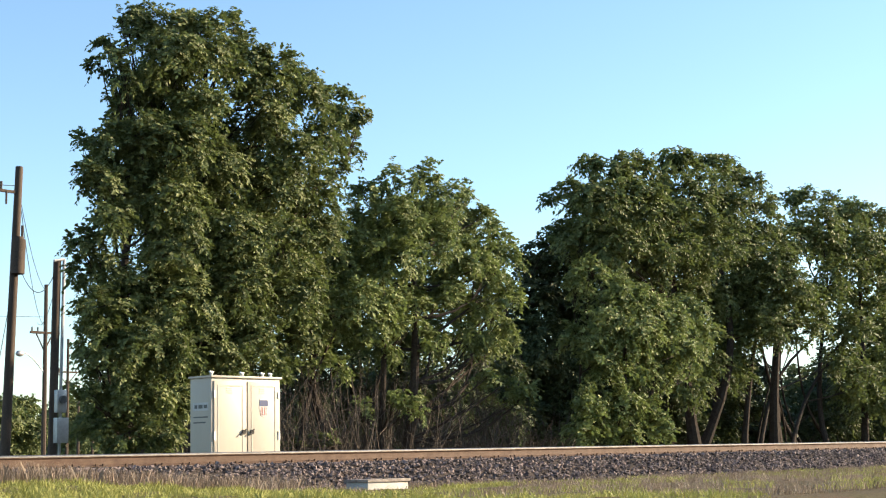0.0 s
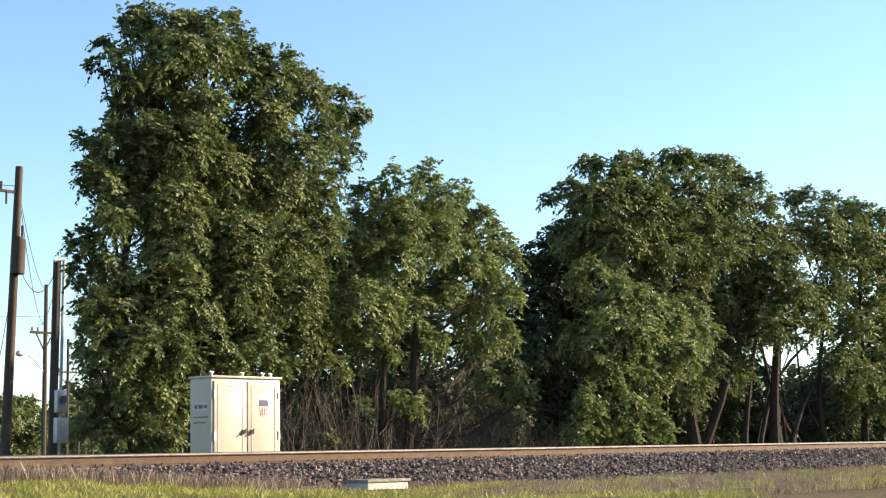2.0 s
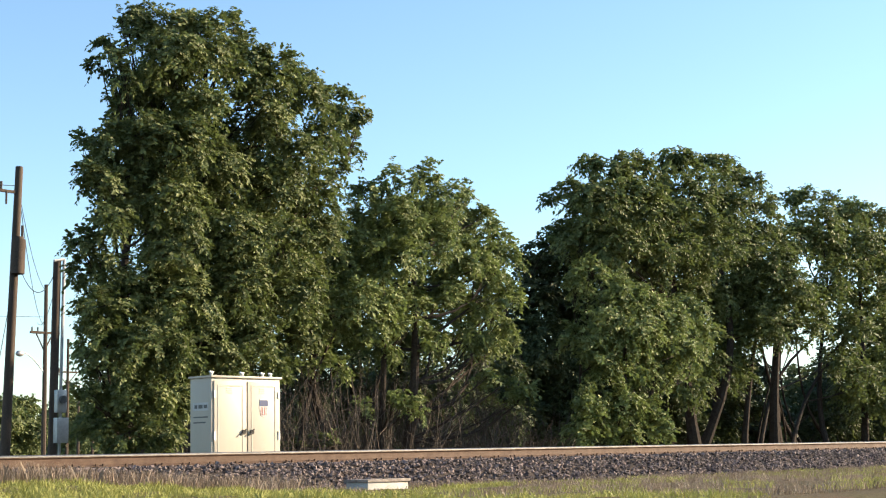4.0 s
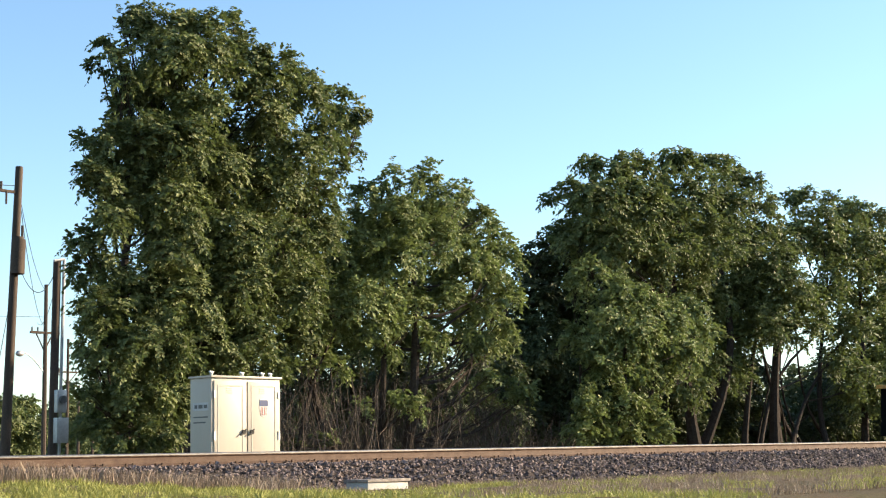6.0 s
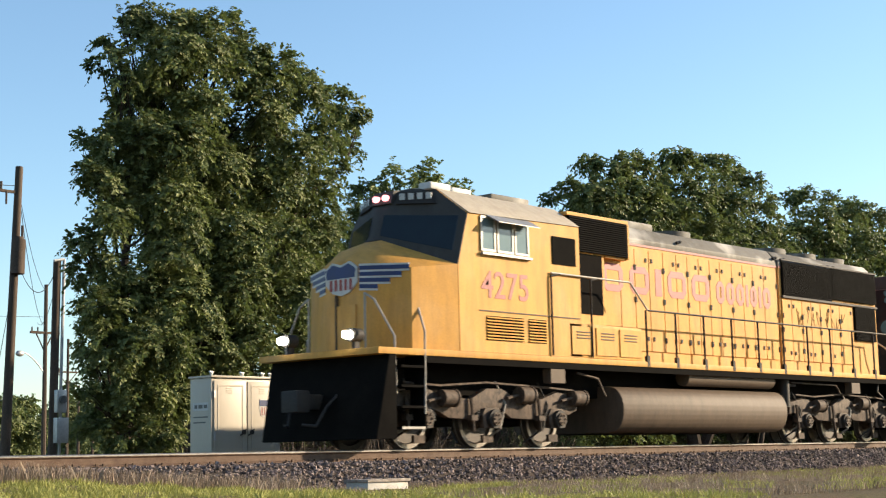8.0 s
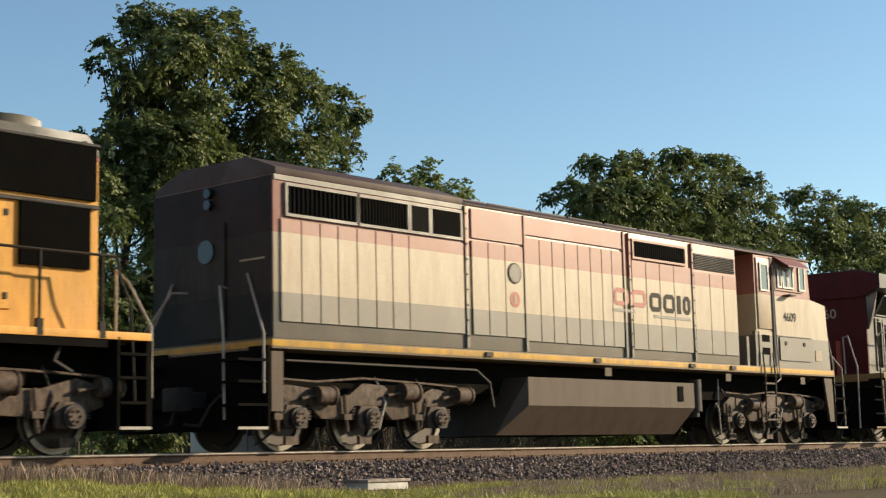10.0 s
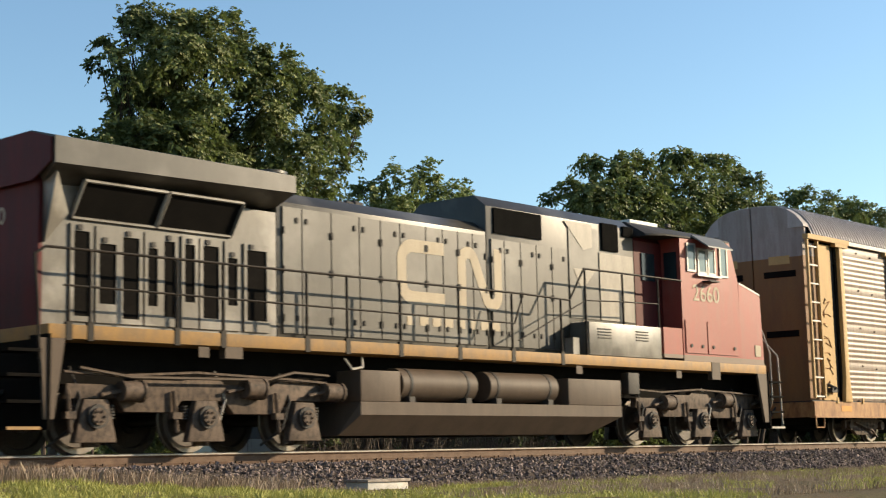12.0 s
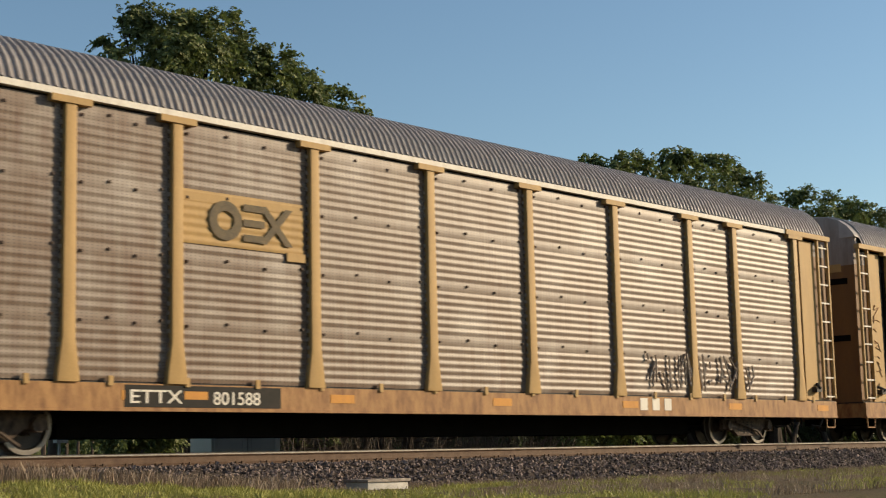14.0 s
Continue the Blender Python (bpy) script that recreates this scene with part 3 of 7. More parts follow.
def build_trees():
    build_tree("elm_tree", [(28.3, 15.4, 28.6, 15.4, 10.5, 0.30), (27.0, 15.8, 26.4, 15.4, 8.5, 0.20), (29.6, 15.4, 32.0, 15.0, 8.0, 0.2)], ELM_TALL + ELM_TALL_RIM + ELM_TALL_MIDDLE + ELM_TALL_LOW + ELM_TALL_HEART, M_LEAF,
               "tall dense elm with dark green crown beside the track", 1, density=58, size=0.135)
    build_tree("elm_tree", TRUNKS_MIDDLE, ELM_MIDDLE + ELM_MIDDLE_SPRAYS + ELM_MIDDLE_HEART, M_LEAF_BRIGHT, "lighter green elm with several leaning trunks over brushwood", 2, density=54, size=0.135)
    # Back elm's shade is painted into its leaf colour, M_LEAF_DARK.
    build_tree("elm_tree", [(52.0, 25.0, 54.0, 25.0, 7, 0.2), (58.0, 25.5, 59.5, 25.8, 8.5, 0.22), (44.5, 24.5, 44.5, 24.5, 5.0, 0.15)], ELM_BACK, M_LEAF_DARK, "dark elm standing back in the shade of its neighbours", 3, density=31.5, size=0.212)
    build_tree("elm_tree", TRUNKS_BROAD, ELM_BROAD + ELM_BROAD_LOW, M_LEAF, "broad spreading elm with dark trunks and drooping branch ends", 4, density=34, size=0.185)
    build_tree("elm_tree", [(45.2, 12.8, 45.8, 12.4, 5.2, 0.12), (44.2, 13.0, 43.8, 12.9, 4.0, 0.09), (46.6, 12.9, 48.8, 12.5, 4.5, 0.09)], ELM_FRONT, M_LEAF_BRIGHT, "small bright green elm bush with low branches", 5, density=62, size=0.145)
    build_tree("elm_tree", TRUNKS_END, ELM_END, M_LEAF, "row end elms with slender crossing trunks against the sky", 6, density=21, size=0.23)
    # Shrubs and thickets take the same shade-darkened leaves.
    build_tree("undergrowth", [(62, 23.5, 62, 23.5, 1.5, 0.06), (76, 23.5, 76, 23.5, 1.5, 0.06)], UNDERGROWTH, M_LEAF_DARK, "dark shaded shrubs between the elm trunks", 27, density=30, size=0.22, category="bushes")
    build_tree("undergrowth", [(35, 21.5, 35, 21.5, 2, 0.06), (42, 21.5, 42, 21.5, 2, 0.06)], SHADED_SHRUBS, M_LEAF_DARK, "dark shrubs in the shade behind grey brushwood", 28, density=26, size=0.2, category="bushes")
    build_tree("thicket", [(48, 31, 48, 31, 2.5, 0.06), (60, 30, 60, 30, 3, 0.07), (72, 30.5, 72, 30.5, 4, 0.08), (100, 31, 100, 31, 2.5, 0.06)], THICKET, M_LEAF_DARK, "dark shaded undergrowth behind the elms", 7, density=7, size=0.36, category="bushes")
    build_tree("distant_tree", [(82, 109, 82, 109, 5, 0.2)], FAR_TREE, M_LEAF, "rounded green tree beyond the utility poles", 8, density=14.7, size=0.354)
    build_tree("distant_tree", [(109, 138, 109, 138, 5, 0.2)], FAR_TREE_B, M_LEAF, "far green tree beyond the street", 9, density=14.7, size=0.378)
    tall = [(x, 31.0 + (i % 3) * 1.2, z, 2.0) for i, x in enumerate((62, 65.5, 69, 72.5, 76, 79, 82, 96.5, 100, 104, 108, 112, 116)) for z in (1.2, 4.0)]
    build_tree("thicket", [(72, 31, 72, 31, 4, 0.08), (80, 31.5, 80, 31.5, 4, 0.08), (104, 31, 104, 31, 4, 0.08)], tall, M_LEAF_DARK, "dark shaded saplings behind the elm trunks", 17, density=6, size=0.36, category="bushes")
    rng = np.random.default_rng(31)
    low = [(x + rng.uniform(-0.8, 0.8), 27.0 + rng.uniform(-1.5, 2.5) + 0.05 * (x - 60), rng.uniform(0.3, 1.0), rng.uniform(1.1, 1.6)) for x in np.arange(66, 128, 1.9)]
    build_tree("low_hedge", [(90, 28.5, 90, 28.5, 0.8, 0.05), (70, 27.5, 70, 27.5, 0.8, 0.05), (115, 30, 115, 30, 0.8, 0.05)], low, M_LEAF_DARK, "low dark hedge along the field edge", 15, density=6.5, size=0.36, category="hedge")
    line = []
    for an in np.arange(26, 72, 0.9):
        d = 200 + rng.uniform(-15, 25)
        for z in (0.5, 3.0):
            line.append((d * math.sin(radians(an)), -19 + d * math.cos(radians(an)), z + rng.uniform(-0.6, 0.6), rng.uniform(2.6, 3.6)))
    build_tree("tree_line", [(88, 160, 88, 160, 3, 0.2), (160, 100, 160, 100, 3, 0.2)], line, M_LEAF_DARK, "distant low tree line across the fields", 21, density=0.55, size=1.5, category="trees")
    # bare brushwood under the middle elm
    rng = np.random.default_rng(12)
    tb = Tubes()
    for _ in range(700):
        x, y = rng.uniform(29.5, 45), rng.uniform(14.2, 19)
        h = rng.uniform(0.8, 3.6) * (0.6 if x > 42 else 1)
        top = (x + rng.normal(0, 0.8), y + rng.normal(0, 0.5), -0.4 + h)
        w = bent((x, y, -0.45), top, 0, rng, 4)
        tb.add(w, [0.016, 0.013, 0.010, 0.007, 0.003], 4)
        for _ in range(3):
            i = int(rng.integers(1, 4))
            d = Vector(rng.normal(0, 0.5, 3))
            tb.add(bent(w[i], w[i] + d + Vector((0, 0, 0.35)), 0, rng, 2), [0.008, 0.006, 0.003], 3)
    tagged(raw("brushwood", [tuple(v) for v in tb.v], tb.f, M_TWIG), "grey bare twigs and dead branches under the elms", "brushwood", kind="stuff")


def build_grass():
    rng = np.random.default_rng(7)

    def blades(name, x, y, h, w, lean, mat, label):
        n = len(x)
        z = level(x, y) - 0.03
        an = rng.random(n) * 6.283
        dx, dy = np.cos(an), np.sin(an)
        ln = lean * h * rng.uniform(0.3, 1.3, n)
        th = rng.random(n) * 6.283
        lx, ly = np.cos(th) * ln, np.sin(th) * ln
        b = np.stack([x, y, z], -1)
        s = np.stack([dx * w / 2, dy * w / 2, 0 * x], -1)
        mid = b + np.stack([lx * 0.35, ly * 0.35, h * 0.6], -1)
        tip = b + np.stack([lx, ly, h], -1)
        V = np.stack([b - s, b + s, mid + s * 0.8, tip, mid - s * 0.8], 1).reshape(-1, 3)
        F = np.arange(len(V)).reshape(-1, 5)
        tagged(raw(name, V.tolist(), F.tolist(), mat), label, "grass", kind="stuff")

    n = 420000
    x = 4 + 40 * rng.random(n) ** 1.4
    y = -2.75 - 10 * rng.random(n) ** 1.3
    wedge = (x > 0.55 * (y + 19.3)) & (x < 2.4 * (y + 19.3))
    x, y = x[wedge], y[wedge]
    keep = np.array([noise.noise((a * 0.55, b * 0.9, 3.0)) for a, b in zip(x, y)]) > -0.02 - 0.35 * (x < 15) * (y > -7) + 0.22 * (x > 13.5) * (y < -4.5) + 0.06 * (x > 20)
    keep &= ~((x > 17.2) & (x < 24) & (y > -3.5))
    keep &= ~((x > 15.2) & (x < 17.1) & (y > -4.3) & (y < -2.9))
    tuft = np.array([0.75 + 0.9 * noise.noise((a * 2.3, b * 2.3, 5.0)) for a, b in zip(x, y)]).clip(0.3, 1.6)
    blades("green_grass", x[keep], y[keep], rng.uniform(0.04, 0.13, keep.sum()) * tuft[keep], 0.009, 0.6, M_GRASS, "short yellow-green grass beside the ballast")
    n = 16000
    x = np.concatenate([rng.uniform(8.5, 17, n), rng.uniform(13.5, 42, 5 * n)])
    y = np.concatenate([rng.normal(-2.75, 0.25, n), rng.normal(-6.0, 2.8, 5 * n).clip(-11, -2.8)])
    keep = np.array([noise.noise((a * 0.45, b * 0.6, 9.0)) for a, b in zip(x, y)]) > np.where(x < 17, -0.3, -0.12)
    keep &= ~((x > 15.0) & (x < 17.4) & (y > -6.2) & (y < -2.9))
    hh = np.where((x < 15.5) & (y > -4), rng.uniform(0.08, 0.32, len(x)), rng.uniform(0.04, 0.15, len(x)))
    blades("dry_grass", x[keep], y[keep], hh[keep], 0.006, 0.45, M_HAY, "dry pale grass stalks along the ballast edge")


# signal cabinet, concrete cover and poles
def build_cabinet():
    c = thing("signal_cabinet", (21.77, 7.0, -0.42), label="cream painted steel trackside signal cabinet with double doors", category="cabinet")
    W, D, H = 2.05, 0.74, 2.20
    part("body", boxes((0.0, W, 0.0, D, 0.12, H - 0.05), bevel=0.012), M_CABINET, c)
    part("base", boxes((0.03, W - 0.03, 0.03, D - 0.03, -0.05, 0.12)), M_CONCRETE, c)
    part("roof", boxes((-0.04, W + 0.04, -0.05, D + 0.04, H - 0.05, H), bevel=0.012), M_CABINET, c)
    for i, (a, b) in enumerate(((0.06, W / 2 - 0.02), (W / 2 + 0.02, W - 0.06))):
        d = part("door", boxes((a, b, -0.028, -0.002, 0.17, H - 0.12), bevel=0.008), M_CABINET, c)
        inner = bmesh.new()
        for q in ((a + 0.10, b - 0.10, -0.036, -0.0285, 0.26, 0.29), (a + 0.10, b - 0.10, -0.036, -0.0285, H - 0.24, H - 0.21), (a + 0.10, a + 0.13, -0.036, -0.0285, 0.2905, H - 0.2405), (b - 0.13, b - 0.10, -0.036, -0.0285, 0.2905, H - 0.2405)):
            box(inner, *q)
        part("door_frame", inner, M_CABINET, d)
        hx = b - 0.10 if i == 0 else a + 0.10
        h = bmesh.new()
        rod(h, (hx, -0.045, 0.93), (hx, -0.075, 0.93), 0.055, 12)
        rod(h, (hx, -0.07, 0.93), (hx - 0.12, -0.075, 0.86), 0.018, 6)
        rod(h, (hx, -0.07, 0.93), (hx + 0.05, -0.075, 1.0), 0.018, 6)
        part("handle", h, M_DARK, d, "dark swing handle")
        part("hinge", boxes((a - 0.02 if i == 0 else b - 0.03, a + 0.03 if i == 0 else b + 0.02, -0.05, -0.0285, 0.75, 0.95), (a - 0.02 if i == 0 else b - 0.03, a + 0.03 if i == 0 else b + 0.02, -0.05, -0.0285, 1.7, 1.86)), M_GALV, d)
        part("sticker", boxes((a + 0.36, a + 0.52, -0.033, -0.0285, 0.29, 0.38)), M_WHITE, d, "small pale notice")
        part("vent", boxes(*[(a + 0.34, a + 0.52, -0.034, -0.0285, 1.80 + k * 0.05, 1.825 + k * 0.05) for k in range(3)]), M_CABINET, d)
    sh = bmesh.new()
    prism(sh, [(1.38, 1.50), (1.40, 1.68), (1.52, 1.70), (1.64, 1.68), (1.66, 1.50), (1.60, 1.30), (1.52, 1.26), (1.44, 1.30)], "y", -0.0345, -0.0288)
    e = part("emblem", sh, M_WHITE, c, "small shield emblem")
    part("emblem_band", boxes((1.395, 1.645, -0.0385, -0.0348, 1.52, 1.66)), M_BLUE, e, "dark blue band")
    part("emblem_stripes", boxes(*[(1.43 + k * 0.05, 1.45 + k * 0.05, -0.038, -0.0348, 1.31, 1.50) for k in range(4)]), M_RED, e, "faded red stripes")
    part("name_plate", boxes((-0.006, -0.001, 0.10, 0.64, 1.42, 1.60)), M_WHITE, c, "white plate with dark bars of writing")
    part("plate_bars", boxes((-0.010, -0.0065, 0.14, 0.26, 1.47, 1.55), (-0.010, -0.0065, 0.30, 0.44, 1.47, 1.55), (-0.010, -0.0065, 0.48, 0.58, 1.47, 1.55), (-0.006, -0.001, 0.12, 0.62, 1.26, 1.29), (-0.006, -0.001, 0.2, 0.62, 1.14, 1.17)), M_GREYPAINT, c)
    for x in (0.10, 1.0, 1.62, 1.86):
        bm = bmesh.new()
        rod(bm, (x, 0.12, H), (x, 0.12, H + 0.07), 0.035, 10)
        rod(bm, (x - 0.05, 0.12, H + 0.09), (x + 0.05, 0.12, H + 0.07), 0.025, 8)
        part("lifting_eye", bm, M_GALV, c)


def build_cover():
    c = thing("concrete_cover", (16.03, -3.5, -0.70), label="low weathered concrete vault cover in the grass", category="concrete cover")
    part("vault", boxes((0.0, 0.87, 0.0, 0.46, 0, 0.20), bevel=0.012), M_CONCRETE, c)
    part("lid", boxes((-0.03, 0.90, -0.03, 0.49, 0.20, 0.245), bevel=0.01), M_BROWNCONCRETE, c, "darker brown-grey lid")
    part("lid_handle", boxes((0.36, 0.46, 0.02, 0.05, 0.246, 0.262)), M_DARK, c)


def wire(a, b, sag, r=0.012, n=14):
    a, b = Vector(a), Vector(b)
    return [a.lerp(b, t) - Vector((0, 0, sag * 4 * t * (1 - t))) for t in np.linspace(0, 1, n)]


def build_poles():
    p = thing("utility_pole", (31.25, 30.0, -0.45), label="dark wooden utility pole with transformer can", category="utility pole")
    bm = bmesh.new()
    rod(bm, (-0.22, 0, 0), (0.22, 0, 11.6), 0.19, 12, 0.14)
    part("pole", bm, M_POLE, p)
    bm = bmesh.new()
    rod(bm, (0.02, -0.30, 7.45), (0.06, -0.30, 8.75), 0.26, 14)
    rod(bm, (0.04, -0.30, 8.75), (0.04, -0.30, 8.85), 0.20, 14)
    rod(bm, (0.20, -0.30, 8.85), (0.20, -0.30, 9.3), 0.05, 8)
    box(bm, -0.1, 0.16, -0.35, 0.0, 8.0, 8.2)
    part("transformer", bm, M_POLE, p, "dark weathered transformer can")
    bm = bmesh.new()
    box(bm, -0.75, 0.2, -0.06, 0.06, 10.55, 10.65)
    rod(bm, (-0.55, 0, 10.65), (-0.55, 0, 10.95), 0.05, 8)
    rod(bm, (-0.35, -0.05, 10.1), (-0.35, -0.05, 10.6), 0.04, 8)
    part("bracket", bm, M_POLE, p)
    p = thing("service_pole", (33.15, 30.0, -0.45), label="short wooden service pole with pale conduit and meter boxes", category="utility pole")
    bm = bmesh.new()
    rod(bm, (-0.08, 0, 0), (0.06, 0, 8.15), 0.17, 12, 0.15)
    part("pole", bm, M_POLE, p)
    bm = bmesh.new()
    rod(bm, (0.10, -0.19, 0.0), (0.26, -0.17, 8.2), 0.06, 8)
    rod(bm, (0.26, -0.17, 8.2), (-0.2, -0.17, 8.1), 0.05, 8)
    part("conduit", bm, M_GALV, p, "pale grey conduit")
    m = part("meter_box", boxes((-0.12, 0.30, -0.40, -0.16, 2.3, 3.15), bevel=0.02), M_GALV, p, "grey electricity meter box")
    bm = bmesh.new()
    rod(bm, (0.09, -0.40, 2.78), (0.09, -0.52, 2.78), 0.15, 14)
    part("meter", bm, M_GREYPAINT, m, "round glass meter")
    part("switch_box", boxes((-0.14, 0.38, -0.42, -0.16, 1.15, 2.1), bevel=0.02), M_GALV, p, "grey switch box")
    for x, y, h, arms, lab in ((56.6, 66.0, 12.2, ((9.0, 1.1),), "distant wooden pole with crossarm and street lamp"), (84.4, 104.0, 12.4, ((9.2, 1.9),), "far thin wooden pole with crossarm"), (97.5, 121.0, 9.0, (), "far thin wooden pole"), (101.5, 124.0, 8.2, (), "far short wooden pole")):
        p = thing("utility_pole", (x, y, -0.45), label=lab, category="utility pole")
        bm = bmesh.new()
        rod(bm, (0, 0, 0), (0.05, 0, h), 0.17, 8, 0.12)
        part("pole", bm, M_POLE, p)
        for z, w in arms:
            bm = bmesh.new()
            box(bm, -w, w, -0.08, 0.08, z - 0.08, z + 0.08)
            rod(bm, (-w * 0.6, 0.06, z), (0, 0.06, z - 1.2), 0.05, 6)
            rod(bm, (w * 0.6, 0.06, z), (0, 0.06, z - 1.2), 0.05, 6)
            for k in (-0.9, -0.5, 0.5, 0.9):
                rod(bm, (k * w, 0, z + 0.08), (k * w, 0, z + 0.35), 0.05, 6)
            part("crossarm", bm, M_POLE, p)
        if "lamp" in lab:
            bm = rods(wire((0, 0, 6.3), (-1.9, -0.2, 7.7), -0.25), 0.045, 6)
            part("lamp_arm", bm, M_GALV, p)
            bm = bmesh.new()
            bmesh.ops.create_uvsphere(bm, u_segments=12, v_segments=8, radius=0.22, matrix=Matrix.Translation((-2.0, -0.2, 7.55)) @ Matrix.Diagonal((1.4, 0.8, 0.9, 1)))
            part("lamp_head", bm, M_GALV, p, "grey street lamp head")
    lines = [((31.6, 30, 7.2), (33.2, 30, 7.4), 0.9), ((31.4, 30, 10.5), (56.6, 66, 11.4), 0.8), ((31.5, 30, 10.0), (56.6, 66, 9.0), 1.2), ((33.3, 30, 7.4), (56.0, 66, 9.2), 0.9),
             ((5.0, 28.0, 9.4), (31.3, 30, 10.4), 0.4), ((20.0, 62.0, 9.2), (56.6, 66, 9.6), 0.4), ((56.6, 66, 8.9), (84.4, 104, 9.2), 0.6), ((31.4, 30, 7.3), (30.0, 30, -0.3), 0.0)]
    for a, b, s in lines:
        bm = tube(wire(a, b, s), 0.014, 5)
        tagged(part("overhead_wire", bm, M_DARK), "thin dark overhead wire between poles", "wire")
    # low white fence and far road verge behind the poles
    f = thing("guard_rail", (62.0, 74.0, -0.45), label="pale far guard rail with posts by the street", category="guard rail")
    part("beam", boxes((-6, 24, -0.05, 0.05, 0.75, 1.05)), M_GALV, f)
    for k in range(8):
        part("post", boxes((-5.9 + k * 4, -5.75 + k * 4, 0.06, 0.2, 0, 1.0)), M_GALV, f)


# ---- the train: it rolls along the track in the -x direction, gaining a little speed ----
V0, ACC = 12.957, 0.0914


def run(t):
    s = t - 12.0
    return V0 * s + ACC * s * s / 2


def painted(name, bands, dirt=(0.16, 0.12, 0.09), dirty=0.35, rough=0.62, streak=0.8, scale=1.3, fade=0.0, spec=0.18):
    """Railway paint in level bands (height above the rail, colour), weathered by dust, run-down streaks and fading."""
    m = surf(name, (1, 1, 1), (1, 1, 1), scale, rough, 0.0, 0.06, 30, 0.06, spec)
    n, l = m.node_tree.nodes, m.node_tree.links
    b = n["Principled BSDF"]
    co = n.new("ShaderNodeTexCoord")
    sp = n.new("ShaderNodeSeparateXYZ")
    l.new(co.outputs["Object"], sp.inputs[0])
    dv = n.new("ShaderNodeMath")
    dv.operation = "DIVIDE"
    l.new(sp.outputs["Z"], dv.inputs[0])
    dv.inputs[1].default_value = 6.5
    cr = n.new("ShaderNodeValToRGB")
    cr.color_ramp.interpolation = "CONSTANT"
    els = cr.color_ramp.elements
    els.remove(els[1])
    els[0].position, els[0].color = 0.0, (*bands[0][1], 1)
    for z, c in bands[1:]:
        e = els.new(z / 6.5)
        e.color = (*c, 1)
    l.new(dv.outputs[0], cr.inputs[0])
    st = n.new("ShaderNodeTexNoise")
    st.inputs["Scale"].default_value, st.inputs["Detail"].default_value, st.inputs["Roughness"].default_value = scale * 2.2, 7, 0.7
    mp = n.new("ShaderNodeMapping")
    mp.inputs["Scale"].default_value = (1.6, 1.6, 1 - 0.88 * streak)
    l.new(co.outputs["Object"], mp.inputs[0])
    l.new(mp.outputs[0], st.inputs["Vector"])
    mr = n.new("ShaderNodeMapRange")
    mr.inputs[1].default_value, mr.inputs[2].default_value, mr.inputs[4].default_value = 0.40, 0.70, dirty
    l.new(st.outputs[0], mr.inputs[0])
    mx = n.new("ShaderNodeMix")
    mx.data_type = "RGBA"
    mx.inputs[7].default_value = (*dirt, 1)
    l.new(mr.outputs[0], mx.inputs[0])
    l.new(cr.outputs[0], mx.inputs[6])
    pt = n.new("ShaderNodeTexNoise")
    pt.inputs["Scale"].default_value, pt.inputs["Detail"].default_value = 0.9, 4
    l.new(co.outputs["Object"], pt.inputs["Vector"])
    fr = n.new("ShaderNodeMapRange")
    fr.inputs[1].default_value, fr.inputs[2].default_value, fr.inputs[4].default_value = 0.5, 0.72, fade
    l.new(pt.outputs[0], fr.inputs[0])
    fx = n.new("ShaderNodeMix")
    fx.data_type = "RGBA"
    fx.inputs[7].default_value = (0.55, 0.52, 0.47, 1)
    l.new(fr.outputs[0], fx.inputs[0])
    l.new(mx.outputs[2], fx.inputs[6])
    mul = b.inputs["Base Color"].links[0].from_node
    l.new(fx.outputs[2], mul.inputs[6])
    return m


M_INK = surf("dark_marking_paint", (0.021, 0.020, 0.018), (0.030, 0.026, 0.023), 4, 0.6, fine=0.1, spec=0.08)
M_CNCREAM = painted("pale_cream_paint", [(0, (0.215, 0.192, 0.155))], (0.110, 0.095, 0.075), 0.6, streak=0.6, rough=0.42, spec=0.22)
M_WHITE = surf("white_paint", (0.516, 0.509, 0.482), None, 3, 0.5, fine=0.05)
M_BLUE = surf("blue_paint", (0.011, 0.028, 0.114), (0.017, 0.028, 0.091), 3, 0.5, fine=0.05)
M_RED = surf("faded_red_paint", (0.284, 0.043, 0.034), (0.238, 0.040, 0.034), 3, 0.55, fine=0.1)
M_FADEDINK = surf("faded_dark_paint", (0.125, 0.105, 0.078), (0.17, 0.135, 0.088), 6, 0.75, fine=0.15, spec=0.05)
M_GREYPAINT = surf("grey_paint", (0.114, 0.114, 0.107), None, 3, 0.5, fine=0.05)
YEL = (0.56, 0.29, 0.062)
M_YELLOW = painted("weathered_yellow_paint", [(0, YEL)], (0.244, 0.128, 0.041), 0.5, fade=0.08)
M_ROOFGREY = painted("grey_roof_paint", [(0, (0.120, 0.112, 0.095))], (0.079, 0.064, 0.047), 0.6, fade=0.8, streak=0.2, scale=2)
M_CABROOF = painted("dark_cab_roof", [(0, (0.055, 0.052, 0.048))], (0.03, 0.026, 0.022), 0.6)
# Pale tone stands in for strong sun on the cab roof.
M_PALEROOF = painted("sunlit_cab_roof", [(0, (0.40, 0.35, 0.27))], (0.24, 0.19, 0.14), 0.5)
M_UPFRAME = painted("dusty_grey_frame", [(0, (0.100, 0.071, 0.049))], (0.051, 0.035, 0.025), 0.6, streak=0.4)
M_DUST = painted("dusty_truck_steel", [(0, (0.103, 0.072, 0.052))], (0.008, 0.006, 0.005), 0.97, rough=0.75, streak=0.1, scale=3.2, spec=0.25)
M_WHEEL = surf("wheel_steel", (0.032, 0.024, 0.019), (0.052, 0.039, 0.029), 5, 0.6, 0.2, 0.2, 40, 0.2)
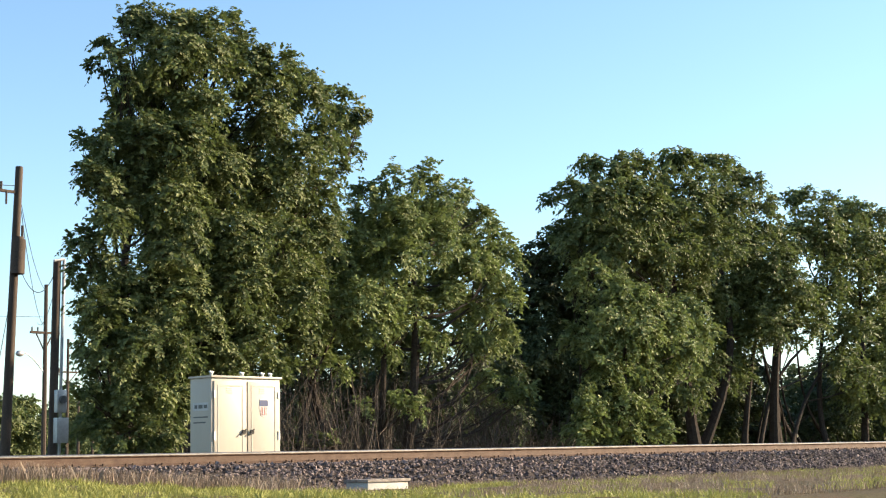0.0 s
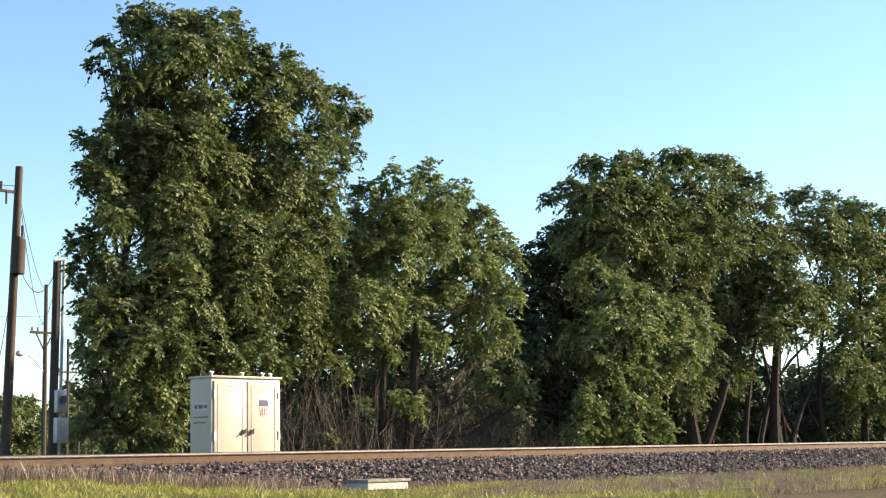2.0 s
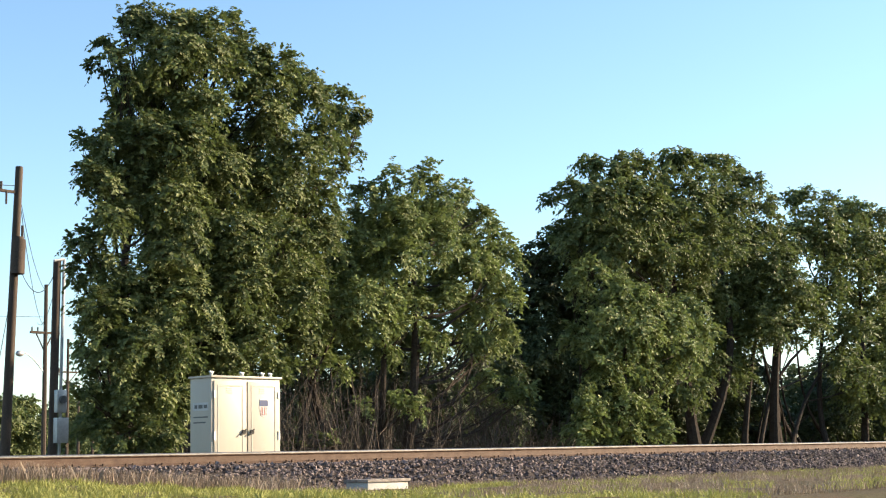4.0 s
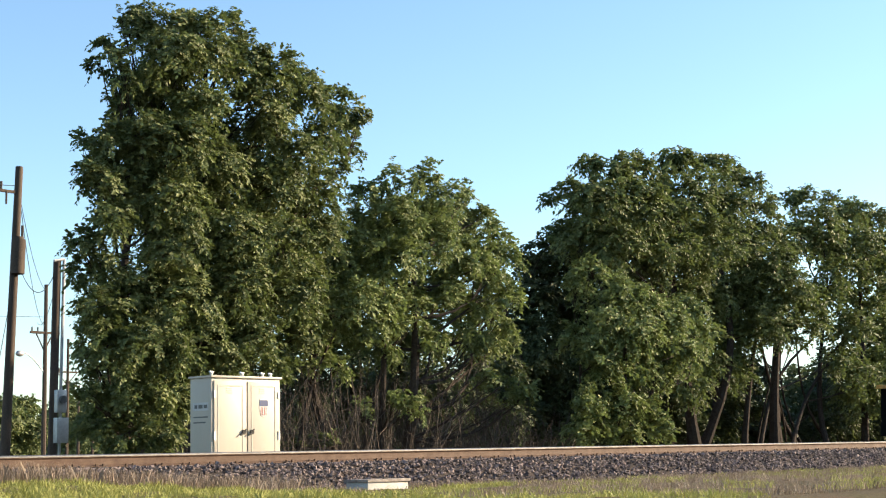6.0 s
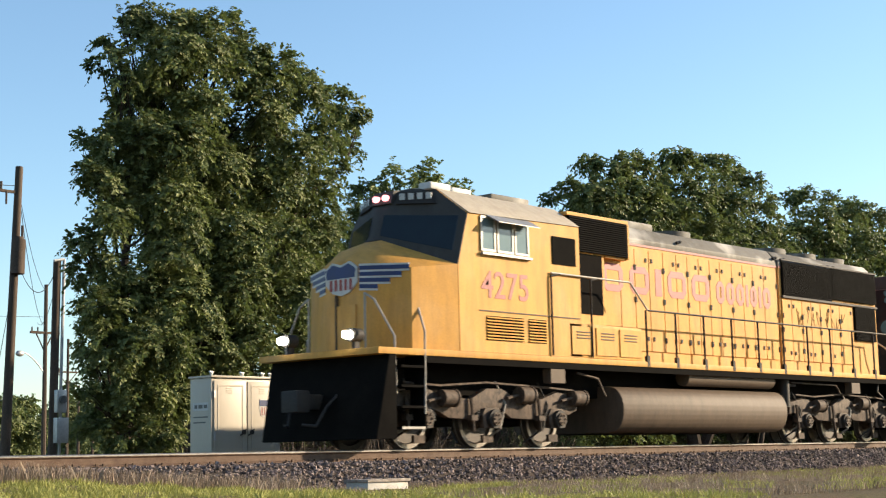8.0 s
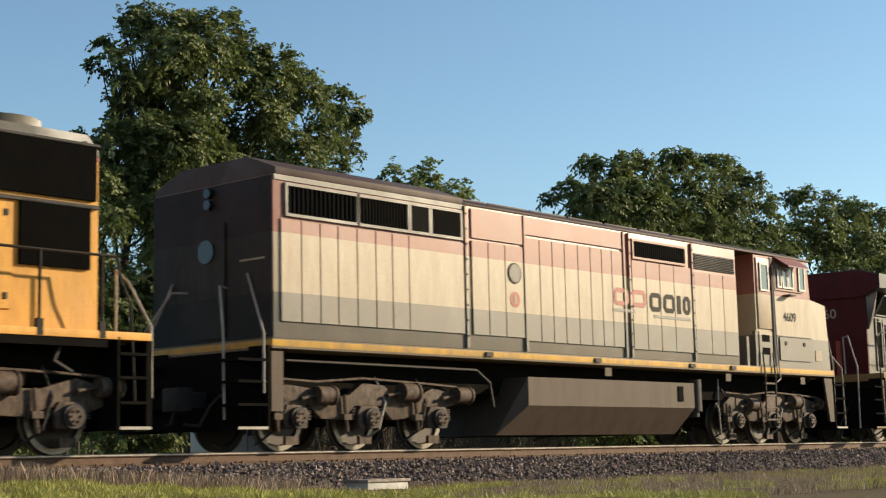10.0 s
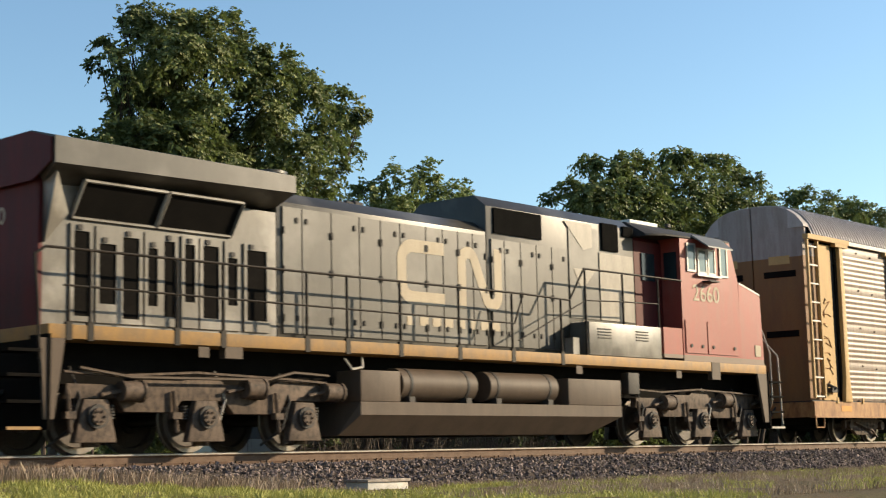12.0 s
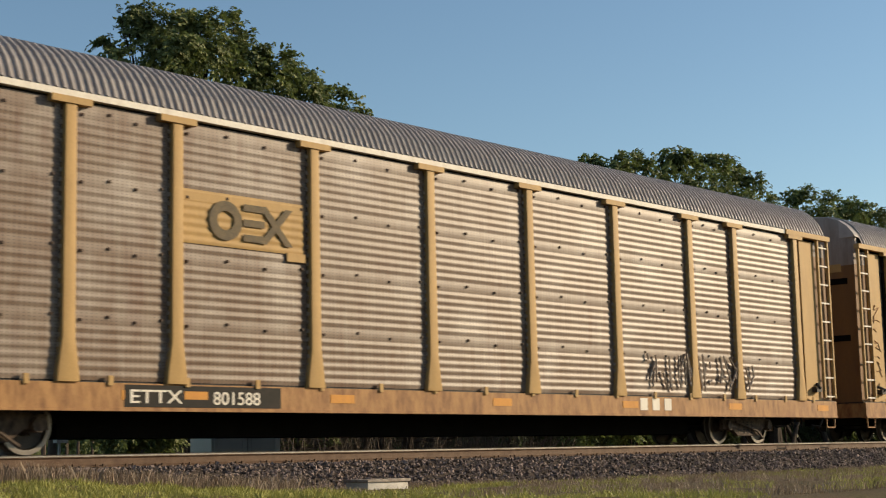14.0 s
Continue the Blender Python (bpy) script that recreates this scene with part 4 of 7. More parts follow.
M_RIM = surf("polished_tyre", (0.170, 0.153, 0.136), (0.143, 0.123, 0.106), 6, 0.38, 0.75, 0.05, 60, 0.1)
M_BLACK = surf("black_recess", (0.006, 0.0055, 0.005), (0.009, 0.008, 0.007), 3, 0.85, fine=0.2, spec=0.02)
M_MESH = surf("black_grille", (0.006, 0.0055, 0.005), (0.010, 0.009, 0.008), 4, 0.7, fine=0.2, spec=0.03)
M_GLASS = surf("cab_window_glass", (0.012, 0.02, 0.024), (0.01, 0.015, 0.02), 2, 0.1, fine=0.02, spec=0.35)
# Pale teal base colour imitates the sky mirrored in the side panes.
M_PANE = surf("painted_reflection_glass", (0.10, 0.145, 0.15), (0.13, 0.18, 0.18), 1.5, 0.07, fine=0.02, spec=0.6)
M_ALU = surf("bare_window_frame", (0.300, 0.285, 0.262), None, 4, 0.4, 0.3, fine=0.05)
M_RAILING = surf("dark_handrail", (0.012, 0.010, 0.008), (0.021, 0.015, 0.011), 5, 0.55, fine=0.15, spec=0.12)
M_PALERAIL = surf("pale_handrail", (0.312, 0.284, 0.249), (0.238, 0.210, 0.176), 5, 0.5, fine=0.1)
M_BC = painted("three_band_paint", [(0, (0.128, 0.120, 0.098)), (2.50, (0.352, 0.288, 0.198)), (3.47, (0.240, 0.088, 0.062))], (0.183, 0.122, 0.086), 0.45, fade=0.09, rough=0.42, spec=0.34)
# Near-black copy of M_BC: the rear face's shade, with soot, is in the colour.
M_BCREAR = painted("shaded_sooty_band_paint", [(0, (0.013, 0.011, 0.010)), (2.50, (0.032, 0.023, 0.017)), (3.47, (0.022, 0.008, 0.007))], (0.009, 0.008, 0.007), 0.9, fade=0.02)
M_BCROOF = painted("brown_roof", [(0, (0.065, 0.040, 0.033))], (0.034, 0.026, 0.022), 0.7, streak=0.2, fade=0.08)
M_BCSILL = painted("yellow_sill", [(0, (0.170, 0.136, 0.096)), (1.64, (0.52, 0.30, 0.05)), (1.745, (0.170, 0.142, 0.102))], (0.193, 0.142, 0.091), 0.75, streak=0.1, scale=1.0)
M_BCTANK = painted("dusty_tank", [(0, (0.078, 0.056, 0.041))], (0.033, 0.025, 0.018), 0.55, scale=0.9)
M_CN = painted("sooty_grey_paint", [(0, (0.037, 0.033, 0.027))], (0.018, 0.016, 0.013), 0.55, fade=0.12, rough=0.38, spec=0.28)
M_CNPALE = painted("faded_pale_paint", [(0, (0.115, 0.104, 0.088))], (0.052, 0.046, 0.039), 0.6, fade=0.4, streak=0.5, rough=0.4, spec=0.3)
M_CNRED = painted("faded_red_cab", [(0, (0.127, 0.085, 0.060)), (1.92, (0.225, 0.039, 0.029))], (0.150, 0.075, 0.056), 0.35, fade=0.06, rough=0.42, spec=0.22)
# Cab red darkened for rear faces and recess: their shade is in the colour.
M_CNREAR = painted("shaded_red_rear", [(0, (0.076, 0.009, 0.009))], (0.019, 0.009, 0.009), 0.5)
M_CNSILL = painted("tan_sill", [(0, (0.281, 0.163, 0.059))], (0.145, 0.108, 0.073), 0.75, streak=0.1)
M_CREAM = painted("cream_lettering", [(0, (0.363, 0.308, 0.226))], (0.220, 0.182, 0.132), 0.5)
M_RACK = painted("weathered_galvanised_panel", [(0, (0.164, 0.117, 0.084))], (0.098, 0.050, 0.029), 0.85, rough=0.5, scale=1.5, streak=0.95, fade=0.24, spec=0.35)


def columns(m, pitch, depth):
    """Fine upright rows of punched holes, as a change of tone along the sheet, broken up by level rows."""
    n, l = m.node_tree.nodes, m.node_tree.links
    b = n["Principled BSDF"]
    src = b.inputs["Base Color"].links[0].from_socket
    sp = n.new("ShaderNodeSeparateXYZ")
    l.new(n.new("ShaderNodeTexCoord").outputs["Object"], sp.inputs[0])
    waves = []
    for axis, p in (("X", pitch), ("Z", pitch * 0.55)):
        k = n.new("ShaderNodeMath")
        k.operation = "MULTIPLY"
        k.inputs[1].default_value = math.tau / p
        l.new(sp.outputs[axis], k.inputs[0])
        w = n.new("ShaderNodeMath")
        w.operation = "SINE"
        l.new(k.outputs[0], w.inputs[0])
        waves.append(w)
    both_ways = n.new("ShaderNodeMath")
    both_ways.operation = "ADD"
    l.new(waves[0].outputs[0], both_ways.inputs[0])
    l.new(waves[1].outputs[0], both_ways.inputs[1])
    mr = n.new("ShaderNodeMapRange")
    mr.inputs[1].default_value, mr.inputs[2].default_value = 0.7, 1.6
    mr.inputs[3].default_value, mr.inputs[4].default_value = 1.0, 1 - depth
    l.new(both_ways.outputs[0], mr.inputs[0])
    mx = n.new("ShaderNodeMix")
    mx.data_type, mx.blend_type = "RGBA", "MULTIPLY"
    mx.inputs[0].default_value = 1
    l.new(src, mx.inputs[6])
    l.new(mr.outputs[0], mx.inputs[7])
    l.new(mx.outputs[2], b.inputs["Base Color"])


def rusted(m, col, amount, scale):
    """Rust in long upright runs below the eave and fastenings."""
    n, l = m.node_tree.nodes, m.node_tree.links
    b = n["Principled BSDF"]
    src = b.inputs["Base Color"].links[0].from_socket
    mp = n.new("ShaderNodeMapping")
    mp.inputs["Scale"].default_value = (1.0, 1.0, 0.16)
    l.new(n.new("ShaderNodeTexCoord").outputs["Object"], mp.inputs[0])
    nz = n.new("ShaderNodeTexNoise")
    nz.inputs["Scale"].default_value, nz.inputs["Detail"].default_value, nz.inputs["Roughness"].default_value = scale, 5, 0.7
    l.new(mp.outputs[0], nz.inputs["Vector"])
    mr = n.new("ShaderNodeMapRange")
    mr.inputs[1].default_value, mr.inputs[2].default_value, mr.inputs[4].default_value = 0.55, 0.74, amount
    l.new(nz.outputs[0], mr.inputs[0])
    mx = n.new("ShaderNodeMix")
    mx.data_type = "RGBA"
    mx.inputs[7].default_value = (*col, 1)
    l.new(mr.outputs[0], mx.inputs[0])
    l.new(src, mx.inputs[6])
    l.new(mx.outputs[2], b.inputs["Base Color"])


rusted(M_RACK, (0.095, 0.036, 0.018), 0.75, 1.7)
columns(M_RACK, 0.085, 0.45)
M_RACKPOST = painted("tan_yellow_post", [(0, (0.400, 0.259, 0.104))], (0.240, 0.149, 0.067), 0.4, streak=0.7)
M_RACKSILL = painted("rusty_yellow_sill", [(0, (0.340, 0.185, 0.075))], (0.120, 0.050, 0.024), 0.9, streak=0.5, scale=1.6)
M_RACKROOF = painted("galvanised_roof", [(0, (0.336, 0.306, 0.294))], (0.207, 0.180, 0.173), 0.5, rough=0.42, streak=0.1, scale=1.2)
M_RACKEND = painted("rack_end_door_paint", [(0, (0.192, 0.102, 0.041)), (4.62, (0.27, 0.24, 0.225))], (0.109, 0.065, 0.041), 0.5, streak=0.8)
M_AMBER = painted("amber_reflector_paint", [(0, (0.52, 0.24, 0.045))], (0.30, 0.13, 0.04), 0.5)
M_RUST = surf("rusty_bolt", (0.075, 0.040, 0.025), (0.045, 0.026, 0.018), 8, 0.8)
M_RACKCLIP = surf("chipped_pale_edge", (0.36, 0.30, 0.24), (0.14, 0.09, 0.06), 9, 0.6)
M_EAVE = painted("white_eave", [(0, (0.662, 0.627, 0.555))], (0.403, 0.339, 0.268), 0.4)
M_LAMP = glow("lit_headlight", (1.0, 0.93, 0.80), 14.0)
M_REDLAMP = glow("warm_headlight", (1.0, 0.30, 0.30), 2.2)


def hull(points):
    bm = bmesh.new()
    vs = [bm.verts.new(p) for p in points]
    got = bmesh.ops.convex_hull(bm, input=vs)
    bmesh.ops.delete(bm, geom=list({g for g in got["geom_interior"] + got["geom_unused"] if isinstance(g, bmesh.types.BMVert)}), context="VERTS")
    bmesh.ops.recalc_face_normals(bm, faces=bm.faces[:])
    return bm


def both(points):
    return [p for p in points] + [(p[0], -p[1], p[2]) for p in points]


class Vehicle:
    """A vehicle whose parts are given at their place along the whole train; s is the side: -1 faces the open ground."""

    def __init__(self, name, mid, label, category, group=""):
        self.mid, self.ob, self.axles = mid, thing(name, (mid, 0, 0), label=label, category=category, group=group), []

    def p(self, name, bm, mat, parent=None, label=""):
        bmesh.ops.translate(bm, verts=bm.verts[:], vec=(-self.mid, 0, 0))
        return part(name, bm, mat, parent or self.ob, label)

    def lettering(self, text, x, y, z, height, mat, parent=None, label="", stretch=1.0, turn=0):
        cu = bpy.data.curves.new("painted_number", "FONT")
        cu.body, cu.size, cu.extrude, cu.offset = text, height * 1.38, 0.002, 0.012 * height
        tmp = new("painted_number", cu)
        me = bpy.data.meshes.new_from_object(tmp.evaluated_get(bpy.context.evaluated_depsgraph_get()))
        bpy.data.objects.remove(tmp)
        me.transform(Matrix.Translation((x - self.mid, y, z)) @ pose(0, 0, 0, 0, 0, turn) @ pose(0, 0, 0, 90) @ Matrix.Diagonal((stretch, 1, 1, 1)))
        me.materials.append(mat)
        ob = new("painted_number", me)
        ob.parent = parent or self.ob
        return tagged(ob, label=label) if label else ob

    def handrail(self, path, mat, r=0.021, label=""):
        return self.p("handrail", rods([Vector(q) for q in path], r, 8), mat, None, label)


WHEELS = {}


def wheel_mesh(r, mat_index_rim=1):
    """A wheelset: axle, two dished wheels with flanges and bright treads."""
    if r in WHEELS:
        return WHEELS[r]
    bm = bmesh.new()
    rims = []
    for s in (-1, 1):
        prof = [(0.66, 0.10), (0.66, r * 0.30), (0.70, r * 0.36), (0.71, r * 0.78), (0.665, r * 0.82), (0.665, r + 0.027), (0.695, r + 0.027), (0.705, r), (0.805, r - 0.004), (0.805, r * 0.83), (0.755, r * 0.79), (0.745, r * 0.36), (0.86, r * 0.27), (0.88, 0.10)]
        rings = []
        for y, q in prof:
            rings.append([bm.verts.new((q * math.cos(k * math.tau / 28), s * y, q * math.sin(k * math.tau / 28))) for k in range(28)])
        for i, (a, b) in enumerate(zip(rings, rings[1:])):
            for k in range(28):
                f = bm.faces.new((a[k], a[(k + 1) % 28], b[(k + 1) % 28], b[k]))
                f.material_index = 1 if 6 <= i <= 8 else 0
        for k in range(8):
            an = k * math.tau / 8
            bmesh.ops.create_cube(bm, size=0.05, matrix=Matrix.Translation((0.11 * math.cos(an), s * 0.885, 0.11 * math.sin(an))))
    rod(bm, (0, -0.9, 0), (0, 0.9, 0), 0.095, 12)
    bmesh.ops.recalc_face_normals(bm, faces=bm.faces[:])
    me = bpy.data.meshes.new("wheelset")
    bm.to_mesh(me)
    bm.free()
    me.materials.append(M_WHEEL)
    me.materials.append(M_RIM)
    WHEELS[r] = me
    return me


def wheelsets(v, parent, xs, r):
    for x in xs:
        w = new("wheelset", wheel_mesh(r))
        w.parent = parent
        w.location = (x - v.mid, 0, r)
        v.axles.append((w, x - v.mid, r))


def truck3(v, xs, style):
    """A six-wheel locomotive truck: side frames, axle boxes, springs, brake gear and snow-dusted sand pipes."""
    t = v.p("truck", boxes((xs[0] - 0.5, xs[2] + 0.5, -0.55, 0.55, 0.62, 0.95)), M_DARK, None, "three-axle truck under the frame")
    a, b, c = xs
    for s in (-1, 1):
        y0, y1 = (s * 1.02, s * 1.17) if s > 0 else (-1.17, -1.02)
        bm = bmesh.new()
        if style == "arched":
            out = [(a - 0.75, 0.70), (a - 0.7, 0.98), (a + 0.1, 1.10), (a + 0.55, 0.92), (b - 0.55, 0.90), (b - 0.1, 1.10), (b + 0.35, 1.10), (b + 0.8, 0.92), (c - 0.45, 0.92), (c + 0.1, 1.08), (c + 0.65, 0.95), (c + 0.7, 0.72), (c + 0.42, 0.62), (c - 0.35, 0.66), (c - 0.7, 0.52), (b + 0.6, 0.55), (b + 0.3, 0.72), (b - 0.3, 0.72), (b - 0.65, 0.52), (a + 0.7, 0.55), (a + 0.35, 0.70), (a - 0.35, 0.72)]
        elif style == "bar":
            out = [(a - 0.55, 0.72), (a - 0.5, 0.90), (a - 0.2, 1.08), (a + 0.35, 1.02), (a + 0.7, 0.86), (b - 0.45, 0.92), (b - 0.1, 1.14), (b + 0.4, 1.10), (b + 0.7, 0.90), (c - 0.5, 0.90), (c - 0.1, 1.08), (c + 0.5, 0.98), (c + 0.6, 0.80), (c + 0.3, 0.74), (c - 0.3, 0.74), (c - 0.55, 0.55), (b + 0.6, 0.50), (b + 0.32, 0.74), (b - 0.32, 0.74), (b - 0.6, 0.50), (a + 0.6, 0.52), (a + 0.32, 0.74), (a - 0.32, 0.74)]
        else:
            out = [(a - 0.5, 0.78), (a - 0.45, 1.0), (a + 0.6, 1.0), (a + 0.75, 1.08), (b - 0.4, 1.08), (b - 0.3, 1.16), (b + 0.3, 1.16), (b + 0.4, 1.04), (c - 0.7, 1.02), (c - 0.5, 1.12), (c + 0.3, 1.12), (c + 0.5, 0.98), (c + 0.5, 0.80), (c - 0.35, 0.80), (c - 0.5, 0.58), (b + 0.6, 0.58), (b + 0.42, 0.78), (b - 0.42, 0.78), (b - 0.58, 0.60), (a + 0.55, 0.60), (a + 0.4, 0.80)]
        prism(bm, out, "y", min(y0, y1), max(y0, y1), bevel=0.018)
        f = v.p("side_frame", bm, M_DUST, t)
        for x in xs:
            bm = bmesh.new()
            yb = s * 1.10
            if style == "pedestal":
                prism(bm, [(x - 0.36, 0.16), (x + 0.36, 0.16), (x + 0.33, 0.30), (x + 0.20, 0.78), (x - 0.20, 0.78), (x - 0.33, 0.30)], "y", min(yb, yb + s * 0.14), max(yb, yb + s * 0.14), bevel=0.02)
            else:
                prism(bm, [(x - 0.24, 0.36), (x + 0.24, 0.36), (x + 0.28, 0.60), (x + 0.20, 0.74), (x - 0.20, 0.74), (x - 0.28, 0.60)], "y", min(yb, yb + s * 0.11), max(yb, yb + s * 0.11), bevel=0.02)
            j = v.p("axle_box", bm, M_DUST, t)
            bm = bmesh.new()
            zc = 0.53
            rod(bm, (x, yb + s * 0.08, zc), (x, yb + s * 0.20, zc), 0.175, 18)
            v.p("bearing_rim", bm, M_DARK, j)
            bm = bmesh.new()
            rod(bm, (x, yb + s * 0.19, zc), (x, yb + s * 0.235, zc), 0.125, 14)
            for k in range(6):
                an = k * math.tau / 6
                rod(bm, (x + 0.08 * math.cos(an), yb + s * 0.235, zc + 0.08 * math.sin(an)), (x + 0.08 * math.cos(an), yb + s * 0.26, zc + 0.08 * math.sin(an)), 0.02, 6)
            v.p("bearing_cap", bm, M_DUST, j)
            for dx in (-0.33, 0.33):
                bm = bmesh.new()
                for k in range(5):
                    rod(bm, (x + dx, s * 1.09, 0.50 + 0.045 * k), (x + dx, s * 1.09, 0.528 + 0.045 * k), 0.075, 10)
                v.p("coil_spring", bm, M_DARK, t)
        # brake cylinders, rods and sand pipes
        for x, z, q in ((a + 0.62, 0.90, 0.15), (b + 0.95, 0.98, 0.16), (c + 0.62, 0.95, 0.15)):
            bm = bmesh.new()
            rod(bm, (x - 0.22, s * 1.26, z), (x + 0.12, s * 1.26, z), q, 14)
            rod(bm, (x + 0.12, s * 1.26, z), (x + 0.16, s * 1.26, z), q * 1.12, 14)
            rod(bm, (x - 0.22, s * 1.26, z), (x - 0.55, s * 1.26, z - 0.06), 0.03, 6)
            v.p("brake_cylinder", bm, M_DUST, t)
        for x in (a - 0.48, b - 0.62, c - 0.62):
            bm = bmesh.new()
            rod(bm, (x, s * 1.22, 0.92), (x + 0.05, s * 1.24, 0.30), 0.035, 6)
            box(bm, x - 0.05, x + 0.12, min(s * 1.16, s * 1.28), max(s * 1.16, s * 1.28), 0.50, 0.60)
            v.p("brake_hanger", bm, M_DUST, t)
        v.p("brake_rod", rods([Vector((a - 0.55, s * 1.24, 1.16)), Vector((a + 0.4, s * 1.24, 1.12)), Vector((b - 0.2, s * 1.24, 1.2)), Vector((c - 0.3, s * 1.24, 1.14)), Vector((c + 0.5, s * 1.22, 1.10))], 0.024, 6), M_DUST, t)
        for k, x in enumerate((a - 0.30, b + 0.35, c - 0.35)):
            path = [Vector((x, s * 1.0, 1.25)), Vector((x + 0.05, s * 1.2, 0.8)), Vector((x - 0.1, s * 1.18, 0.35)), Vector((x - 0.28, s * 0.85, 0.10))]
            v.p("sand_pipe", rods(path, 0.02, 6), M_PALERAIL if k == 1 else M_DARK, t)
        for x in xs:
            v.p("brake_shoe", boxes((x - 0.06, x + 0.22, min(s * 0.95, s * 1.02), max(s * 0.95, s * 1.02), 0.10, 0.24)), M_DUST, t)
    wheelsets(v, t, xs, 0.508)
    return t


def step_well(v, x0, x1, s, outer, mat, treads=(0.36, 0.72, 1.08, 1.42)):
    """Corner steps: side plates, treads with bright edges."""
    y0, y1 = (s * 1.05, s * 1.52) if s > 0 else (-1.52, -1.05)
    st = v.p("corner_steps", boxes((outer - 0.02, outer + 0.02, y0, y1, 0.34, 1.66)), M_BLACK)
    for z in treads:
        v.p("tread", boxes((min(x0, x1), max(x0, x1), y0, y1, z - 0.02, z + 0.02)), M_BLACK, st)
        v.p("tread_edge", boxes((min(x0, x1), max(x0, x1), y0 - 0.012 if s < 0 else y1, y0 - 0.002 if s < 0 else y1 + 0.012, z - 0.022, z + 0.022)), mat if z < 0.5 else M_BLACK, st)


def coupler(v, x, way):
    c = v.p("coupler", boxes((min(x, x + way * 0.55), max(x, x + way * 0.55), -0.11, 0.11, 0.72, 0.98), (min(x + way * 0.4, x + way * 0.72), max(x + way * 0.4, x + way * 0.72), -0.2, 0.2, 0.66, 1.04), bevel=0.03), M_DARK)
    for s in (-0.45, 0.45):
        v.p("brake_hose", rods([Vector((x, s, 0.95)), Vector((x + way * 0.25, s, 0.75)), Vector((x + way * 0.42, s * 0.8, 0.42)), Vector((x + way * 0.62, s * 0.5, 0.45))], 0.026, 7), M_DARK, c)


def mark(v, x0, x1, z0, z1, y, gaps, mat, parent=None, label="", t=0.004):
    """A word mark as a row of plain hollow shapes: gaps gives the widths of shapes (positive) and spaces (negative)."""
    k = (x1 - x0) / sum(abs(g) for g in gaps)
    x = x0
    w = (z1 - z0) * 0.25
    for g in gaps:
        if g > 0:
            a, b = x, x + g * k
            if b - a < 2.4 * w:
                bm = boxes((a, b, y - t, y, z0, z1))
            else:
                c = w * 0.9
                bm = bmesh.new()
                o = [(a + c, z0), (b - c, z0), (b, z0 + c), (b, z1 - c), (b - c, z1), (a + c, z1), (a, z1 - c), (a, z0 + c)]
                i = [(a + c * 1.25, z0 + w), (b - c * 1.25, z0 + w), (b - w, z0 + c * 1.25), (b - w, z1 - c * 1.25), (b - c * 1.25, z1 - w), (a + c * 1.25, z1 - w), (a + w, z1 - c * 1.25), (a + w, z0 + c * 1.25)]
                vo, vi = [bm.verts.new((p[0], y, p[1])) for p in o], [bm.verts.new((p[0], y, p[1])) for p in i]
                fs = [bm.faces.new((vo[q], vo[(q + 1) % 8], vi[(q + 1) % 8], vi[q])) for q in range(8)]
                got = bmesh.ops.extrude_face_region(bm, geom=fs)
                bmesh.ops.translate(bm, verts=[e for e in got["geom"] if isinstance(e, bmesh.types.BMVert)], vec=(0, -t, 0))
                bmesh.ops.recalc_face_normals(bm, faces=bm.faces[:])
            v.p("mark_shape", bm, mat, parent, label)
        x += abs(g) * k


def doors(v, edges, z0, z1, y, mat, name="hood_door", latches=True, parent=None, gap=0.014):
    """Hinged doors standing proud of the body, with dark latches and hinges."""
    for i, (a, b) in enumerate(zip(edges, edges[1:])):
        s = -1 if y < 0 else 1
        d = v.p(name, boxes((a + gap, b - gap, min(y, y + s * 0.03), max(y, y + s * 0.03), z0, z1)), mat, parent)
        if latches and b - a > 0.25:
            x = a + 0.10 if i % 2 else b - 0.12
            yy = y + s * 0.031
            for z in (z0 + 0.12 * (z1 - z0), z1 - 0.10 * (z1 - z0)):
                v.p("latch", boxes((x - 0.025, x + 0.025, min(yy, yy + s * 0.02), max(yy, yy + s * 0.02), z - 0.045, z + 0.045)), M_DARK, d)
            h = b - 0.02 if i % 2 else a + 0.02
            for z in (z0 + 0.25, (z0 + z1) / 2, z1 - 0.4):
                v.p("hinge", boxes((h - 0.011, h + 0.011, min(yy, yy + s * 0.025), max(yy, yy + s * 0.025), z - 0.06, z + 0.06)), M_DARK, d)


def louvres(v, x0, x1, z0, z1, y, n, mat, parent=None, upright=False, name="grille"):
    s = -1 if y < 0 else 1
    g = v.p(name, boxes((x0, x1, min(y, y - s * 0.04), max(y, y - s * 0.04) + 0.0005, z0, z1)), M_BLACK, parent)
    bm = bmesh.new()
    for k in range(n):
        f = (k + 0.5) / n
        if upright:
            x = x0 + (x1 - x0) * f
            box(bm, x - 0.010, x + 0.010, min(y + s * 0.001, y + s * 0.03), max(y + s * 0.001, y + s * 0.03), z0, z1)
        else:
            z = z0 + (z1 - z0) * f
            prism(bm, [(y + s * 0.001, z + 0.012), (y + s * 0.028, z - 0.012), (y + s * 0.028, z - 0.018), (y + s * 0.001, z - 0.006)], "x", x0, x1)
    v.p("slats", bm, mat, g)
    return g


